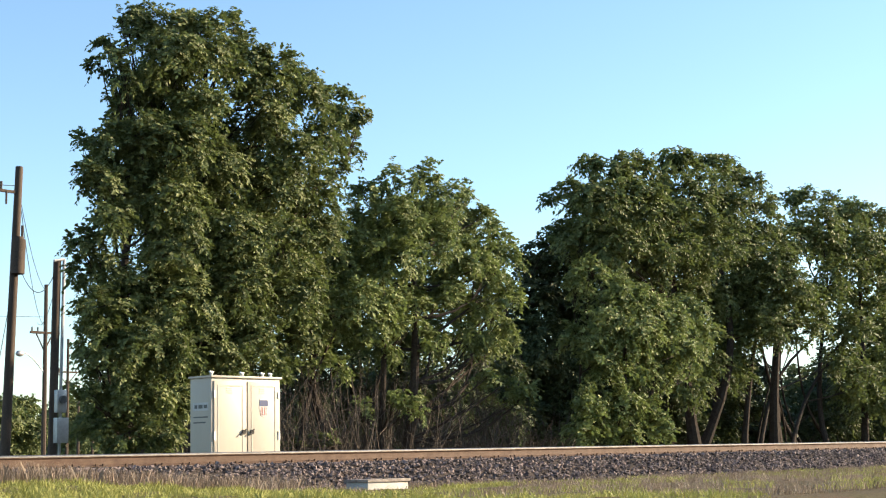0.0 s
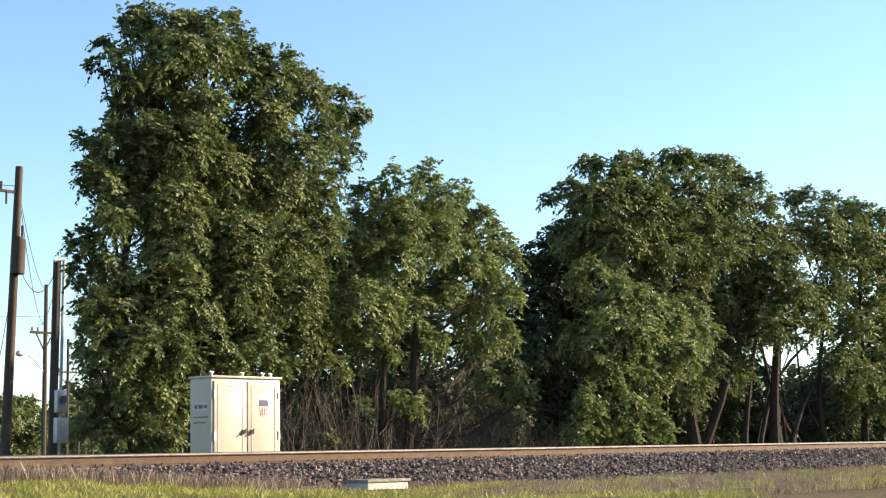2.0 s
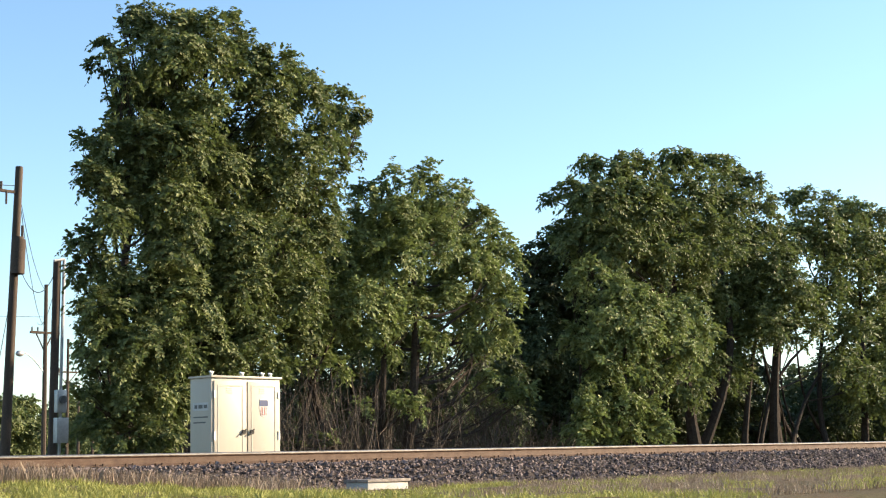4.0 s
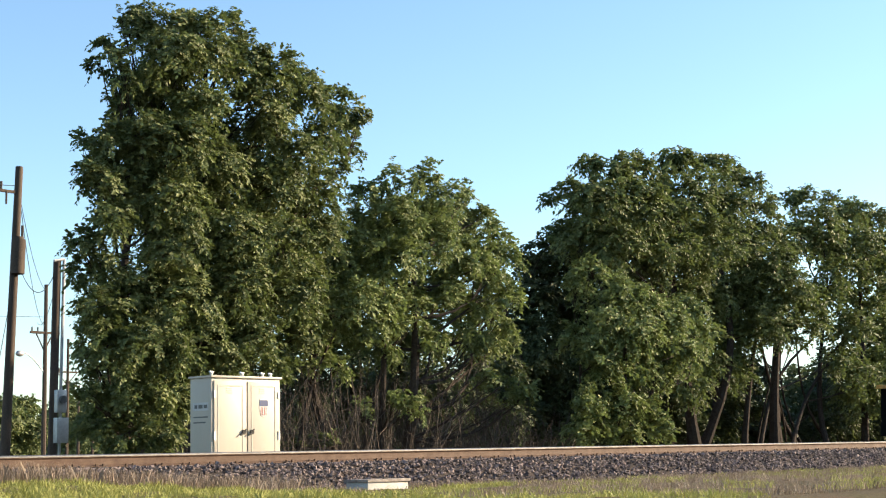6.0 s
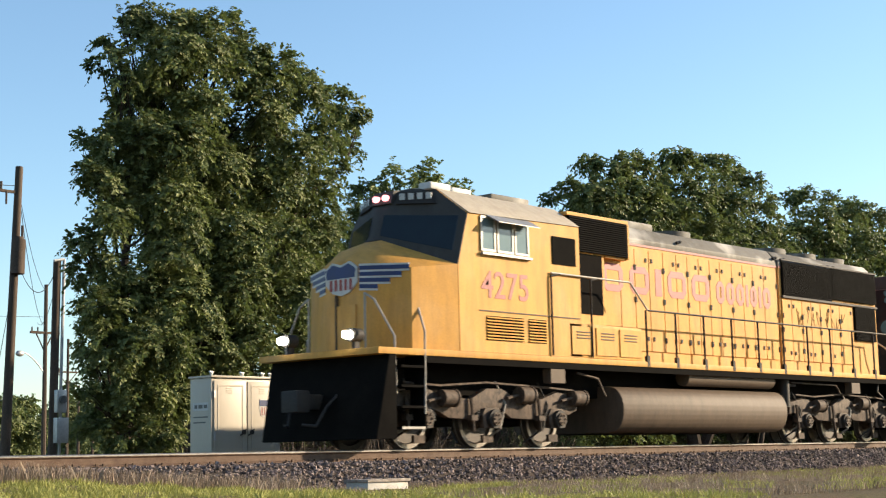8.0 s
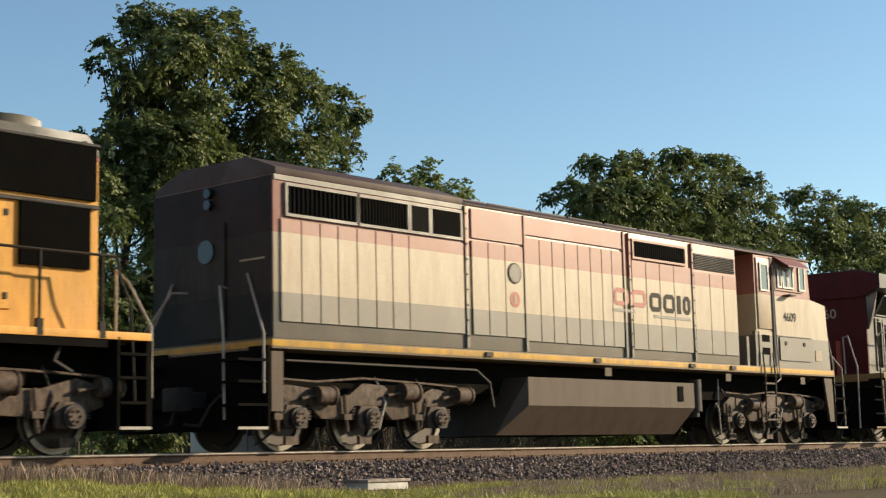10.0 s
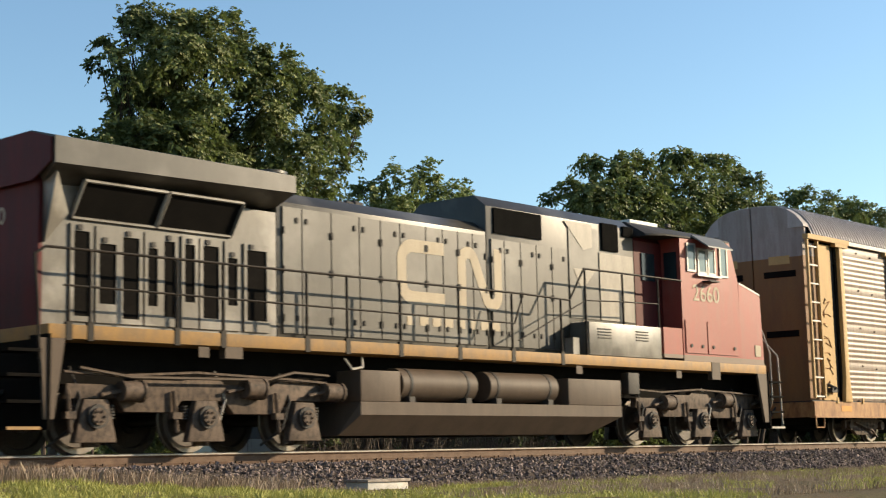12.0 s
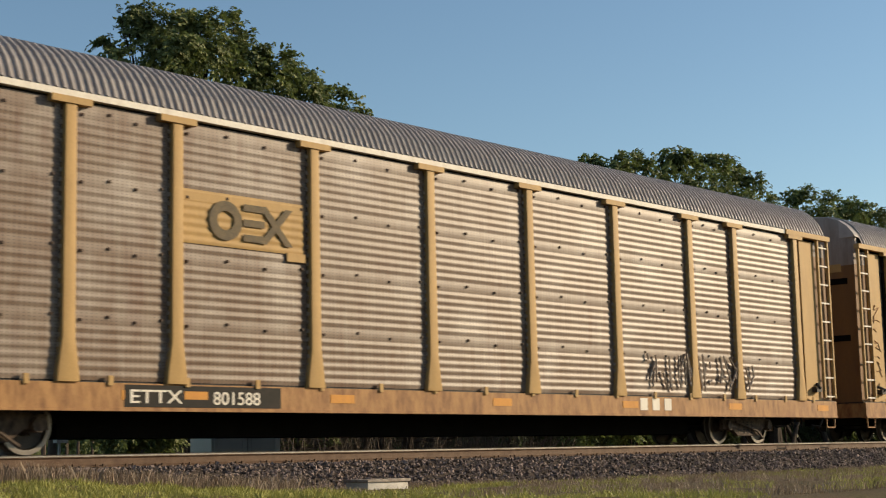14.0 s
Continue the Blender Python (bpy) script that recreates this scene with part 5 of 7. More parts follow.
def pane_window(v, x0, x1, z0, z1, y, parent, glass=M_PANE, name="side_window", w=0.045):
    s = -1 if y < 0 else 1
    a, b = sorted((y, y + s * 0.03))
    f = v.p(name, boxes((x0, x1, a, b, z0, z0 + w), (x0, x1, a, b, z1 - w, z1), (x0, x0 + w, a, b, z0 + w, z1 - w), (x1 - w, x1, a, b, z0 + w, z1 - w)), M_ALU, parent, "bright metal window frame")
    a, b = sorted((y + s * 0.004, y + s * 0.014))
    # The pane's bluish reflection is partly painted, through its base colour.
    v.p("pane", boxes((x0 + w, x1 - w, a, b, z0 + w, z1 - w)), glass, f, "glass with a bluish reflection put into its colour")


def yellow_locomotive():
    v = Vehicle("locomotive", -22.5, "yellow diesel locomotive with grey roof and lit headlights", "locomotive", "locomotives of the train")
    # frame and deck
    v.p("frame", boxes((-32.3, -12.3, -0.85, 0.85, 0.98, 1.62)), M_BLACK)
    v.p("deck", boxes((-32.75, -12.15, -1.52, 1.52, 1.62, 1.735), bevel=0.01), M_YELLOW)
    v.p("side_sill", boxes((-31.6, -12.9, -1.50, -1.44, 1.50, 1.618), (-31.6, -12.9, 1.44, 1.50, 1.50, 1.618)), M_BLACK)
    # long hood
    hoods = ((-25.5, -18.0, 0.95), (-17.96, -12.72, 0.99))
    for a, b, w in hoods:
        bm = bmesh.new()
        prism(bm, [(-w, 1.738), (-w, 4.32), (w, 4.32), (w, 1.738)], "x", a, b)
        h = v.p("long_hood", bm, M_YELLOW)
        bm = bmesh.new()
        prism(bm, [(-w - 0.01, 4.322), (-w - 0.01, 4.45), (-0.72, 4.74), (0.72, 4.74), (w + 0.01, 4.45), (w + 0.01, 4.322)], "x", a, b, bevel=0.02)
        v.p("hood_roof", bm, M_ROOFGREY, h, "grey roof with peeling pale patches")
        v.p("red_line", boxes((a, b, -w - 0.016, -w - 0.002, 4.29, 4.34)), M_RED, h)
    edges = [-25.4, -24.75, -24.2, -23.65, -23.09, -22.56, -22.10, -21.63, -21.16, -20.71, -20.17, -19.68, -19.21, -18.69, -18.06]
    for s in (-1, 1):
        doors(v, edges, 2.02, 4.22, s * 0.951, M_YELLOW)
        doors(v, [-17.9, -17.44, -16.91, -16.44, -15.95, -15.38, -14.9, -14.15], 2.02, 3.52, s * 0.991, M_YELLOW)
        g = louvres(v, -17.85, -15.30, 3.62, 4.46, s * 1.03, 46, M_MESH, upright=True, name="radiator_grille")
        louvres(v, -15.26, -12.78, 3.68, 4.50, s * 1.03, 46, M_MESH, upright=True, name="radiator_grille")
        louvres(v, -14.06, -12.88, 2.66, 3.58, s * 1.03, 22, M_MESH, upright=True, name="blower_grille")
        v.p("radiator_frame", boxes((-17.9, -12.74, min(s * 0.992, s * 1.06), max(s * 0.992, s * 1.06), 3.56, 3.615), (-17.9, -12.74, min(s * 0.992, s * 1.06), max(s * 0.992, s * 1.06), 4.49, 4.53)), M_DARK)
    mark(v, -25.4, -21.2, 3.24, 3.84, -0.984, [3, -1, 3, -1, 1, -1, 3, -1, 3], M_RED, None, "faded red block shapes")
    mark(v, -20.9, -18.4, 3.24, 3.76, -0.984, [3, -0.7, 3, -0.7, 3, -0.7, 1, -0.7, 2.6, -0.7, 1, -0.7, 3], M_RED, None, "faded red block shapes")
    # pale scrawl on the rear doors
    rng = random.Random(5)
    bm = bmesh.new()
    for k in range(14):
        x = -17.2 + k * 0.19
        z = 3.05 + rng.uniform(-0.05, 0.1)
        pts = [Vector((x + rng.uniform(-0.1, 0.12), -1.026, z + rng.uniform(-0.28, 0.28))) for _ in range(4)]
        for p, q in zip(pts, pts[1:]):
            rod(bm, p, q, 0.006, 4)
    v.p("scrawl", bm, M_CNSILL, None, "thin brownish scrawled marks")
    # roof gear: fans, exhaust, horn, lifting lugs
    for x in (-17.0, -15.4, -13.8, -21.5):
        bm = bmesh.new()
        rod(bm, (x, 0, 4.742), (x, 0, 4.90), 0.62, 24)
        rod(bm, (x, 0, 4.90), (x, 0, 4.92), 0.5, 24)
        v.p("roof_fan", bm, M_ROOFGREY)
    v.p("exhaust_stack", boxes((-23.9, -22.7, -0.5, 0.5, 4.742, 4.96), bevel=0.04), M_ROOFGREY)
    for x in (-22.4, -18.1, -17.7, -15.4, -15.1, -13.0):
        bm = bmesh.new()
        rod(bm, (x - 0.07, -0.98, 4.50), (x + 0.05, -0.98, 4.54), 0.035, 8)
        rod(bm, (x + 0.02, -0.90, 4.53), (x + 0.02, -1.04, 4.53), 0.03, 8)
        v.p("lifting_lug", bm, M_DARK)
    # hood between cab and doors: brake housing, black intake
    bm = bmesh.new()
    prism(bm, [(-1.12, 1.738), (-1.12, 4.30), (-0.8, 4.72), (0.8, 4.72), (1.12, 4.30), (1.12, 1.738)], "x", -26.88, -25.52)
    eh = v.p("equipment_hood", bm, M_YELLOW)
    louvres(v, -26.80, -24.75, 3.95, 4.66, -1.19, 16, M_MESH, name="intake_grille")
    v.p("intake_hood", boxes((-26.86, -24.70, -1.20, 1.20, 4.67, 4.74), (-24.74, -24.68, -1.2, 1.2, 3.92, 4.67), (-25.5, -24.7, -1.14, 1.14, 3.90, 4.668)), M_YELLOW)
    v.p("dark_doorway", boxes((-26.5, -25.62, -1.135, -1.122, 2.68, 3.92)), M_BLACK)
    for y in (-1.50, 1.14):
        v.p("battery_box", boxes((-27.3, -24.8, y, y + 0.36, 1.74, 2.42), bevel=0.015), M_YELLOW)
    for k in range(3):
        v.p("battery_door", boxes((-27.25 + k * 0.82, -26.5 + k * 0.82, -1.522, -1.501, 1.80, 2.36)), M_YELLOW)
        for q in range(3):
            v.p("battery_vent", boxes((-27.1 + k * 0.82, -26.65 + k * 0.82, -1.535, -1.523, 2.12 + q * 0.06, 2.14 + q * 0.06)), M_UPFRAME)
    # cab and nose
    front = both([(-31.25, -0.15, 3.85), (-30.61, -1.5, 3.31), (-30.31, -1.5, 4.28), (-30.51, -0.9, 4.80), (-30.74, -0.5, 4.82), (-31.065, -0.15, 4.45)])
    cab = hull(front + both([(-30.6, -1.50, 1.74), (-26.9, -1.50, 4.36), (-26.9, -1.50, 1.74), (-26.9, -0.85, 4.78), (-31.25, -0.15, 1.74)]))
    cb = v.p("cab", cab, M_YELLOW)
    v.p("cab_front", hull([Vector(p) for p in front] + [Vector(p) + Vector((-0.014, 0, 0.004)) for p in front]), M_CABROOF, cb, "dark painted cab front")
    nose = hull(both([(-32.10, -0.45, 1.74), (-31.66, -1.30, 1.74), (-30.62, -1.495, 1.74), (-32.08, -0.45, 3.34), (-32.08, -0.1, 3.40), (-31.64, -1.29, 3.20), (-30.62, -1.495, 3.32), (-31.27, -0.2, 3.84), (-31.85, -0.3, 3.62)]))
    v.p("nose", nose, M_YELLOW, cb)
    v.p("nose_seam", boxes((-32.16, -32.09, 0.10, 0.13, 1.78, 2.78)), M_UPFRAME, cb)
    # Roof's sunlit look comes from its pale base colour.
    v.p("cab_roof", hull(both([(-30.27, -1.52, 4.30), (-26.88, -1.52, 4.365), (-30.48, -0.9, 4.81), (-26.88, -0.9, 4.80), (-30.70, -0.5, 4.845), (-26.88, -0.5, 4.86)])), M_PALEROOF, cb, "cab roof with sunlit paleness put into its paint")
    for s in (-1, 1):
        w0 = [Vector((-30.61 + 0.309 * (z - 3.31) - 0.598 * (1.5 - y), s * y, z)) for y, z in ((0.17, 3.92), (0.17, 4.32), (1.38, 4.24), (1.38, 3.58))]
        bm = hull(w0 + [p + Vector((-0.032, -s * 0.018, 0.01)) for p in w0])
        v.p("windshield", bm, M_GLASS, cb, "dark bluish windscreen")
        # wings beside the nose shield
        for k, z in enumerate((3.20, 3.09, 2.98, 2.87)):
            reach = (0.97, 0.82, 0.60, 0.36)[k]
            n0, n1 = Vector((-32.082, s * 0.43, z)), Vector((-32.082 + 0.44 * reach, s * (0.43 + 0.85 * reach), z - 0.02))
            q = Vector((-0.022, s * 0.012, 0))
            up = Vector((0, 0, 0.072))
            bm = hull([n0 + q, n1 + q, n0 + up + q, n1 + up + q, n0, n1, n0 + up, n1 + up])
            v.p("wing_bar", bm, M_BLUE, cb, "blue bar of the nose emblem")
            lo, hi = n0 + Vector((0, 0, -0.038)), n1 + Vector((0, 0, -0.038))
            up = Vector((0, 0, 0.034))
            v.p("wing_line", hull([lo + q, hi + q, lo + up + q, hi + up + q, lo, hi, lo + up, hi + up]), M_WHITE, cb)
        lo, hi = Vector((-32.082, s * 0.43, 3.276)), Vector((-31.655, s * 1.26, 3.25))
        v.p("wing_line", hull([lo + q, hi + q, lo + up + q, hi + up + q, lo, hi, lo + up, hi + up]), M_WHITE, cb)
    sh = bmesh.new()
    prism(sh, [(-0.41, 3.26), (-0.22, 3.38), (0, 3.32), (0.22, 3.38), (0.41, 3.26), (0.40, 2.98), (0.22, 2.82), (0, 2.76), (-0.22, 2.82), (-0.40, 2.98)], "x", -32.125, -32.08)
    e = v.p("nose_shield", sh, M_WHITE, cb, "white shield with blue top")
    sh = bmesh.new()
    prism(sh, [(-0.37, 3.24), (-0.20, 3.34), (0, 3.28), (0.20, 3.34), (0.37, 3.24), (0.36, 3.08), (-0.36, 3.08)], "x", -32.135, -32.1255)
    v.p("shield_top", sh, M_BLUE, e)
    for k in range(5):
        v.p("shield_stripe", boxes((-32.135, -32.1255, -0.28 + k * 0.125, -0.22 + k * 0.125, 2.86, 3.06)), M_RED, e)
    v.p("nose_door", boxes((-32.135, -32.08, -0.36, 0.36, 1.80, 2.58)), M_YELLOW, cb)
    hb = v.p("headlight_housing", hull(both([(-31.06, -0.26, 4.55), (-30.8, -0.26, 4.55), (-30.8, -0.26, 4.82), (-30.96, -0.26, 4.80)])), M_CABROOF, cb)
    for y in (-0.12, 0.12):
        bm = bmesh.new()
        rod(bm, (-31.08, y, 4.66), (-30.98, y, 4.66), 0.06, 14)
        v.p("headlight", bm, M_REDLAMP, hb, "lit pinkish headlight")
    for s in (-1, 1):
        nb = v.p("number_board", hull([Vector(p) + o for p in [(-30.98, s * 0.32, 4.52), (-30.59, s * 0.98, 4.50), (-30.56, s * 0.90, 4.72), (-30.90, s * 0.32, 4.76)] for o in (Vector((0, 0, 0)), Vector((-0.03, s * 0.02, 0.01)))]), M_DARK, cb)
        for k in range(4):
            c = Vector((-30.95 + 0.085 * k + 0.03, s * 0.40 + s * 0.145 * k, 4.60))
            v.p("board_bar", hull([c + Vector((x * 0.59 - 0.035, s * x, z)) + o for x in (0.0, 0.085) for z in (0.0, 0.12) for o in (Vector((0, 0, 0)), Vector((-0.012, 0, 0)))]), M_WHITE, nb)
        bm = bmesh.new()
        rod(bm, (-32.86, s * 0.83, 1.98), (-32.74, s * 0.83, 1.98), 0.075, 16)
        dl = v.p("ditch_light", bm, M_LAMP, None, "bright lit ditch light")
        bm = bmesh.new()
        rod(bm, (-32.74, s * 0.83, 1.98), (-32.5, s * 0.83, 1.98), 0.12, 16)
        box(bm, -32.66, -32.54, s * 0.83 - 0.04, s * 0.83 + 0.04, 1.73, 1.9)
        v.p("lamp_can", bm, M_DARK, dl)
    # cab side: windows, visor, number, vents
    for s in (-1, 1):
        y = s * 1.502
        pane_window(v, -29.98, -29.55, 3.62, 4.28, y, cb)
        pane_window(v, -29.50, -29.02, 3.62, 4.24, y, cb)
        pane_window(v, -28.98, -28.55, 3.62, 4.24, y, cb)
        v.p("sun_visor", hull([(-29.8, s * 1.47, 4.34), (-28.5, s * 1.47, 4.34), (-28.5, s * 1.78, 4.16), (-29.75, s * 1.78, 4.16), (-29.8, s * 1.47, 4.31), (-28.5, s * 1.47, 4.31), (-28.5, s * 1.78, 4.145), (-29.75, s * 1.78, 4.145)]), M_ALU, cb)
        v.p("armrest", boxes((-29.98, -28.5, min(y, y + s * 0.07), max(y, y + s * 0.07), 3.55, 3.60)), M_ALU, cb)
        v.p("dark_side_panel", boxes((-27.80, -27.05, min(y, y + s * 0.02), max(y, y + s * 0.02), 3.55, 4.10)), M_BLACK, cb)
        for a, b in ((-29.85, -28.75), (-28.6, -28.05)):
            louvres(v, a, b, 1.97, 2.42, s * 1.505, 8, M_YELLOW, cb, name="cab_vent")
        v.p("seam", boxes((-30.05, -26.95, min(y, y + s * 0.012), max(y, y + s * 0.012), 2.50, 2.52)), M_UPFRAME, cb)
    v.lettering("4275", -29.98, -1.506, 2.76, 0.52, M_RED, cb, "faded red painted number")
    for x, y in ((-30.35, -0.75), (-29.6, -0.62), (-28.9, 0.4)):
        v.p("antenna_box", boxes((x - 0.30, x + 0.26, y - 0.16, y + 0.16, 4.79, 4.93), bevel=0.03), M_WHITE, cb)
    v.p("air_conditioner", boxes((-28.4, -27.2, -0.5, 0.5, 4.87, 5.02), bevel=0.03), M_ROOFGREY, cb)
    # handrails
    for s in (-1, 1):
        y = s * 1.49
        v.handrail([(-24.5, y, 2.82), (-12.75, y, 2.82), (-12.66, y, 2.45), (-12.5, y, 2.15), (-12.42, y, 0.75)], M_RAILING if s < 0 else M_YELLOW)
        for x in (-24.6, -23.47, -22.33, -21.15, -19.97, -18.80, -17.60, -16.42, -15.21, -14.03, -13.0):
            bm = bmesh.new()
            rod(bm, (x, y, 1.70), (x, y, 2.82), 0.024, 8)
            box(bm, x - 0.05, x + 0.05, y - 0.035, y + 0.035, 1.63, 1.86)
            v.p("stanchion", bm, M_RAILING)
        for x0 in (-27.9, -26.6):
            v.handrail([(x0, y * 1.03, 1.75), (x0, y * 1.03, 3.30), (x0 + 0.3, y * 1.03, 3.36)], M_RAILING)
        v.handrail([(-27.9, y * 1.03, 3.36), (-25.2, y * 1.03, 3.36), (-24.6, y * 1.03, 2.82)], M_PALERAIL)
        # front platform rails and steps
        v.handrail([(-32.25, s * 0.72, 1.74), (-32.25, s * 0.72, 2.75), (-32.25, s * 0.95, 2.62), (-32.2, s * 1.38, 1.95), (-32.2, s * 1.40, 0.95)], M_PALERAIL)
        v.handrail([(-31.55, s * 1.18, 3.0), (-31.5, s * 1.30, 2.5), (-31.55, s * 1.50, 2.05), (-31.6, s * 1.52, 0.6)], M_PALERAIL)
        step_well(v, -32.2, -31.62, s, -31.58, M_PALERAIL)
        step_well(v, -12.7, -12.15, s, -12.72, M_PALERAIL)
        v.handrail([(-12.12, s * 0.62, 1.75), (-12.12, s * 0.62, 2.75), (-12.1, s * 0.9, 2.55), (-12.08, s * 1.42, 1.85), (-12.08, s * 1.44, 0.8)], M_PALERAIL)
    # pilot, plow, tanks
    v.p("pilot", hull(both([(-32.75, -1.45, 0.18), (-33.0, 0, 0.18), (-32.45, -1.50, 1.62), (-32.45, 0, 1.62), (-32.3, -1.5, 0.18), (-32.3, -1.5, 1.62)])), M_BLACK, None, "black snow plow pilot")
    v.p("pilot", boxes((-12.2, -12.1, -1.48, 1.48, 0.35, 1.62)), M_BLACK)
    coupler(v, -32.7, -1)
    coupler(v, -12.1, 1)
    v.p("rear_platform", boxes((-12.72, -12.12, -1.0, 1.0, 1.60, 1.74)), M_YELLOW)
    bm = bmesh.new()
    out = [(-0.98 - 0.52 * math.sin(a) ** 0.6, 0.74 - 0.48 * math.cos(a)) for a in np.linspace(0.02, 3.12, 15)]
    prism(bm, out + [(-q[0], q[1]) for q in out[::-1]], "x", -25.55, -18.78, bevel=0.03)
    v.p("fuel_tank", bm, M_UPFRAME, None, "dusty grey fuel tank")
    for s in (-1, 1):
        bm = bmesh.new()
        rod(bm, (-22.87, s * 1.22, 1.45), (-19.12, s * 1.22, 1.45), 0.18, 20)
        v.p("air_reservoir", bm, M_UPFRAME)
        for x in (-15.4, -27.95):
            v.p("jacking_pad", boxes((x, x + 0.45, min(s * 1.3, s * 1.5), max(s * 1.3, s * 1.5), 1.22, 1.49)), M_UPFRAME)
    for s in (-1, 1):
        bm = bmesh.new()
        rod(bm, (-18.45, s * 1.25, 0.85), (-18.45, s * 1.25, 1.5), 0.13, 14)
        rod(bm, (-18.45, s * 1.25, 1.38), (-17.9, s * 1.25, 1.38), 0.03, 6)
        v.p("air_filter", bm, M_DARK)
        v.p("frame_pipe", rods([Vector((-18.3, s * 1.36, 1.44)), Vector((-16.0, s * 1.36, 1.42)), Vector((-15.7, s * 1.33, 1.2))], 0.02, 6), M_DUST)
        v.p("drain_hose", rods([Vector((-13.6, s * 1.35, 1.5)), Vector((-13.7, s * 1.36, 1.3)), Vector((-13.4, s * 1.36, 1.15))], 0.03, 6), M_DARK)
        v.p("end_pipe", rods([Vector((-26.9, s * 1.34, 1.45)), Vector((-26.2, s * 1.34, 1.35)), Vector((-25.9, s * 1.3, 1.0))], 0.025, 6), M_DUST)
    truck3(v, (-31.3, -29.4, -27.4), "arched")
    truck3(v, (-17.35, -15.35, -13.3), "arched")
    bm = bmesh.new()
    for q in ((-0.25, 4.2), (-0.25, 4.02)):
        rod(bm, (-12.71, q[0] + 0.25, q[1]), (-12.66, q[0] + 0.25, q[1]), 0.08, 12)
    v.p("rear_lamp", bm, M_GLASS)
    return v


def banded_locomotive():
    v = Vehicle("locomotive", -0.4, "cream red and grey cowl locomotive with full-width weathered body", "locomotive", "locomotives of the train")
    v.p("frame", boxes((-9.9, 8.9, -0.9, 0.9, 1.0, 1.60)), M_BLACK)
    v.p("side_sill", boxes((-9.8, 8.97, -1.54, 1.54, 1.61, 1.775), bevel=0.01), M_BCSILL, None, "sill with a worn yellow stripe")
    bm = bmesh.new()
    prism(bm, [(-1.52, 1.778), (-1.52, 4.42), (1.52, 4.42), (1.52, 1.778)], "x", -9.76, 4.46, bevel=0.015)
    body = v.p("cowl_body", bm, M_BC)
    bm = bmesh.new()
    prism(bm, [(-1.54, 4.422), (-1.54, 4.54), (-0.85, 4.80), (0.85, 4.80), (1.54, 4.54), (1.54, 4.422)], "x", -9.72, -5.12, bevel=0.02)
    v.p("roof", bm, M_BCROOF, body, "dark sooty radiator roof")
    bm = bmesh.new()
    prism(bm, [(-1.53, 4.422), (-1.53, 4.47), (-0.80, 4.70), (0.80, 4.70), (1.53, 4.47), (1.53, 4.422)], "x", -5.10, 8.0, bevel=0.02)
    v.p("roof", bm, M_BCROOF, body, "brown roof panels")
    for k in range(7):
        v.p("roof_hatch", boxes((-4.7 + k * 1.3, -3.5 + k * 1.3, -0.72, 0.72, 4.702, 4.75), bevel=0.01), M_BCROOF, body)
    v.p("upper_panel", boxes((-9.74, -5.12, -1.538, -1.521, 4.33, 4.418)), M_CNPALE, body)
    for s in (-1, 1):
        y = s * 1.521
        for a, b in ((-9.47, -7.88), (-7.84, -6.63), (-6.54, -6.08), (-5.99, -5.22)):
            w = louvres(v, a, b, 3.80, 4.25, y + s * 0.006, 16, M_MESH, body, upright=True, name="radiator_opening")
            q0, q1 = sorted((y, y + s * 0.045))
            v.p("opening_frame", boxes((a - 0.05, b + 0.05, q0, q1, 3.75, 3.80), (a - 0.05, b + 0.05, q0, q1, 4.25, 4.30), (a - 0.05, a, q0, q1, 3.80, 4.25), (b, b + 0.05, q0, q1, 3.80, 4.25)), M_CNPALE, w)
        doors(v, [-9.62, -9.17, -8.75, -8.34, -7.89, -7.44, -7.03, -6.61, -5.14], 2.05, 3.70, y, M_BC, "side_panel", False, body)
        doors(v, [-4.92, -4.45, -3.96, -3.40], 2.05, 3.78, y, M_BC, "side_panel", False, body)
        doors(v, [-4.92, -3.40], 3.83, 4.38, y, M_BC, "side_panel", False, body)
        doors(v, [-3.32, -2.90, -2.50, -2.10, -1.66, -1.24, -0.85, -0.50, -0.12], 2.00, 3.98, y, M_BC, "side_panel", False, body)
        doors(v, [-3.32, -0.12], 4.04, 4.38, y, M_BC, "side_panel", False, body)
        doors(v, [0.22, 0.74, 1.26, 1.81, 2.50], 1.98, 3.84, y, M_BC, "side_panel", False, body)
        doors(v, [2.62, 3.27, 3.83, 4.42], 1.98, 3.78, y, M_BC, "side_panel", False, body)
        q0, q1 = sorted((y, y + s * 0.05))
        for x in (-5.08, -3.36, -0.06, 0.14, 2.56):
            v.p("seam_strip", boxes((x - 0.03, x + 0.03, q0, q1, 1.80, 4.40)), M_BC, body)
            for k in range(9):
                v.p("bolt", boxes((x - 0.018, x + 0.018, min(q0, q1 + 0.012) if s > 0 else q0 - 0.012, q1 + 0.012 if s > 0 else q0, 2.0 + k * 0.28, 2.03 + k * 0.28)), M_DARK, body) if s < 0 and x in (-5.08, 0.14, 2.56) else None
        louvres(v, 0.30, 2.26, 3.92, 4.25, y + s * 0.006, 26, M_MESH, body, upright=True, name="intake_opening")
        v.p("opening_frame", boxes((0.25, 2.31, q0, q1, 3.87, 3.92), (0.25, 2.31, q0, q1, 4.25, 4.30), (0.25, 0.30, q0, q1, 3.92, 4.25), (2.26, 2.31, q0, q1, 3.92, 4.25)), M_BC, body)
        louvres(v, 2.66, 4.38, 3.86, 4.20, y + s * 0.006, 9, M_CN, body, name="louvre_vent")
        bm = bmesh.new()
        rod(bm, (-3.69, y, 3.26), (-3.69, y + s * 0.045, 3.26), 0.20, 24)
        pw = v.p("porthole_rim", bm, M_DARK, body)
        bm = bmesh.new()
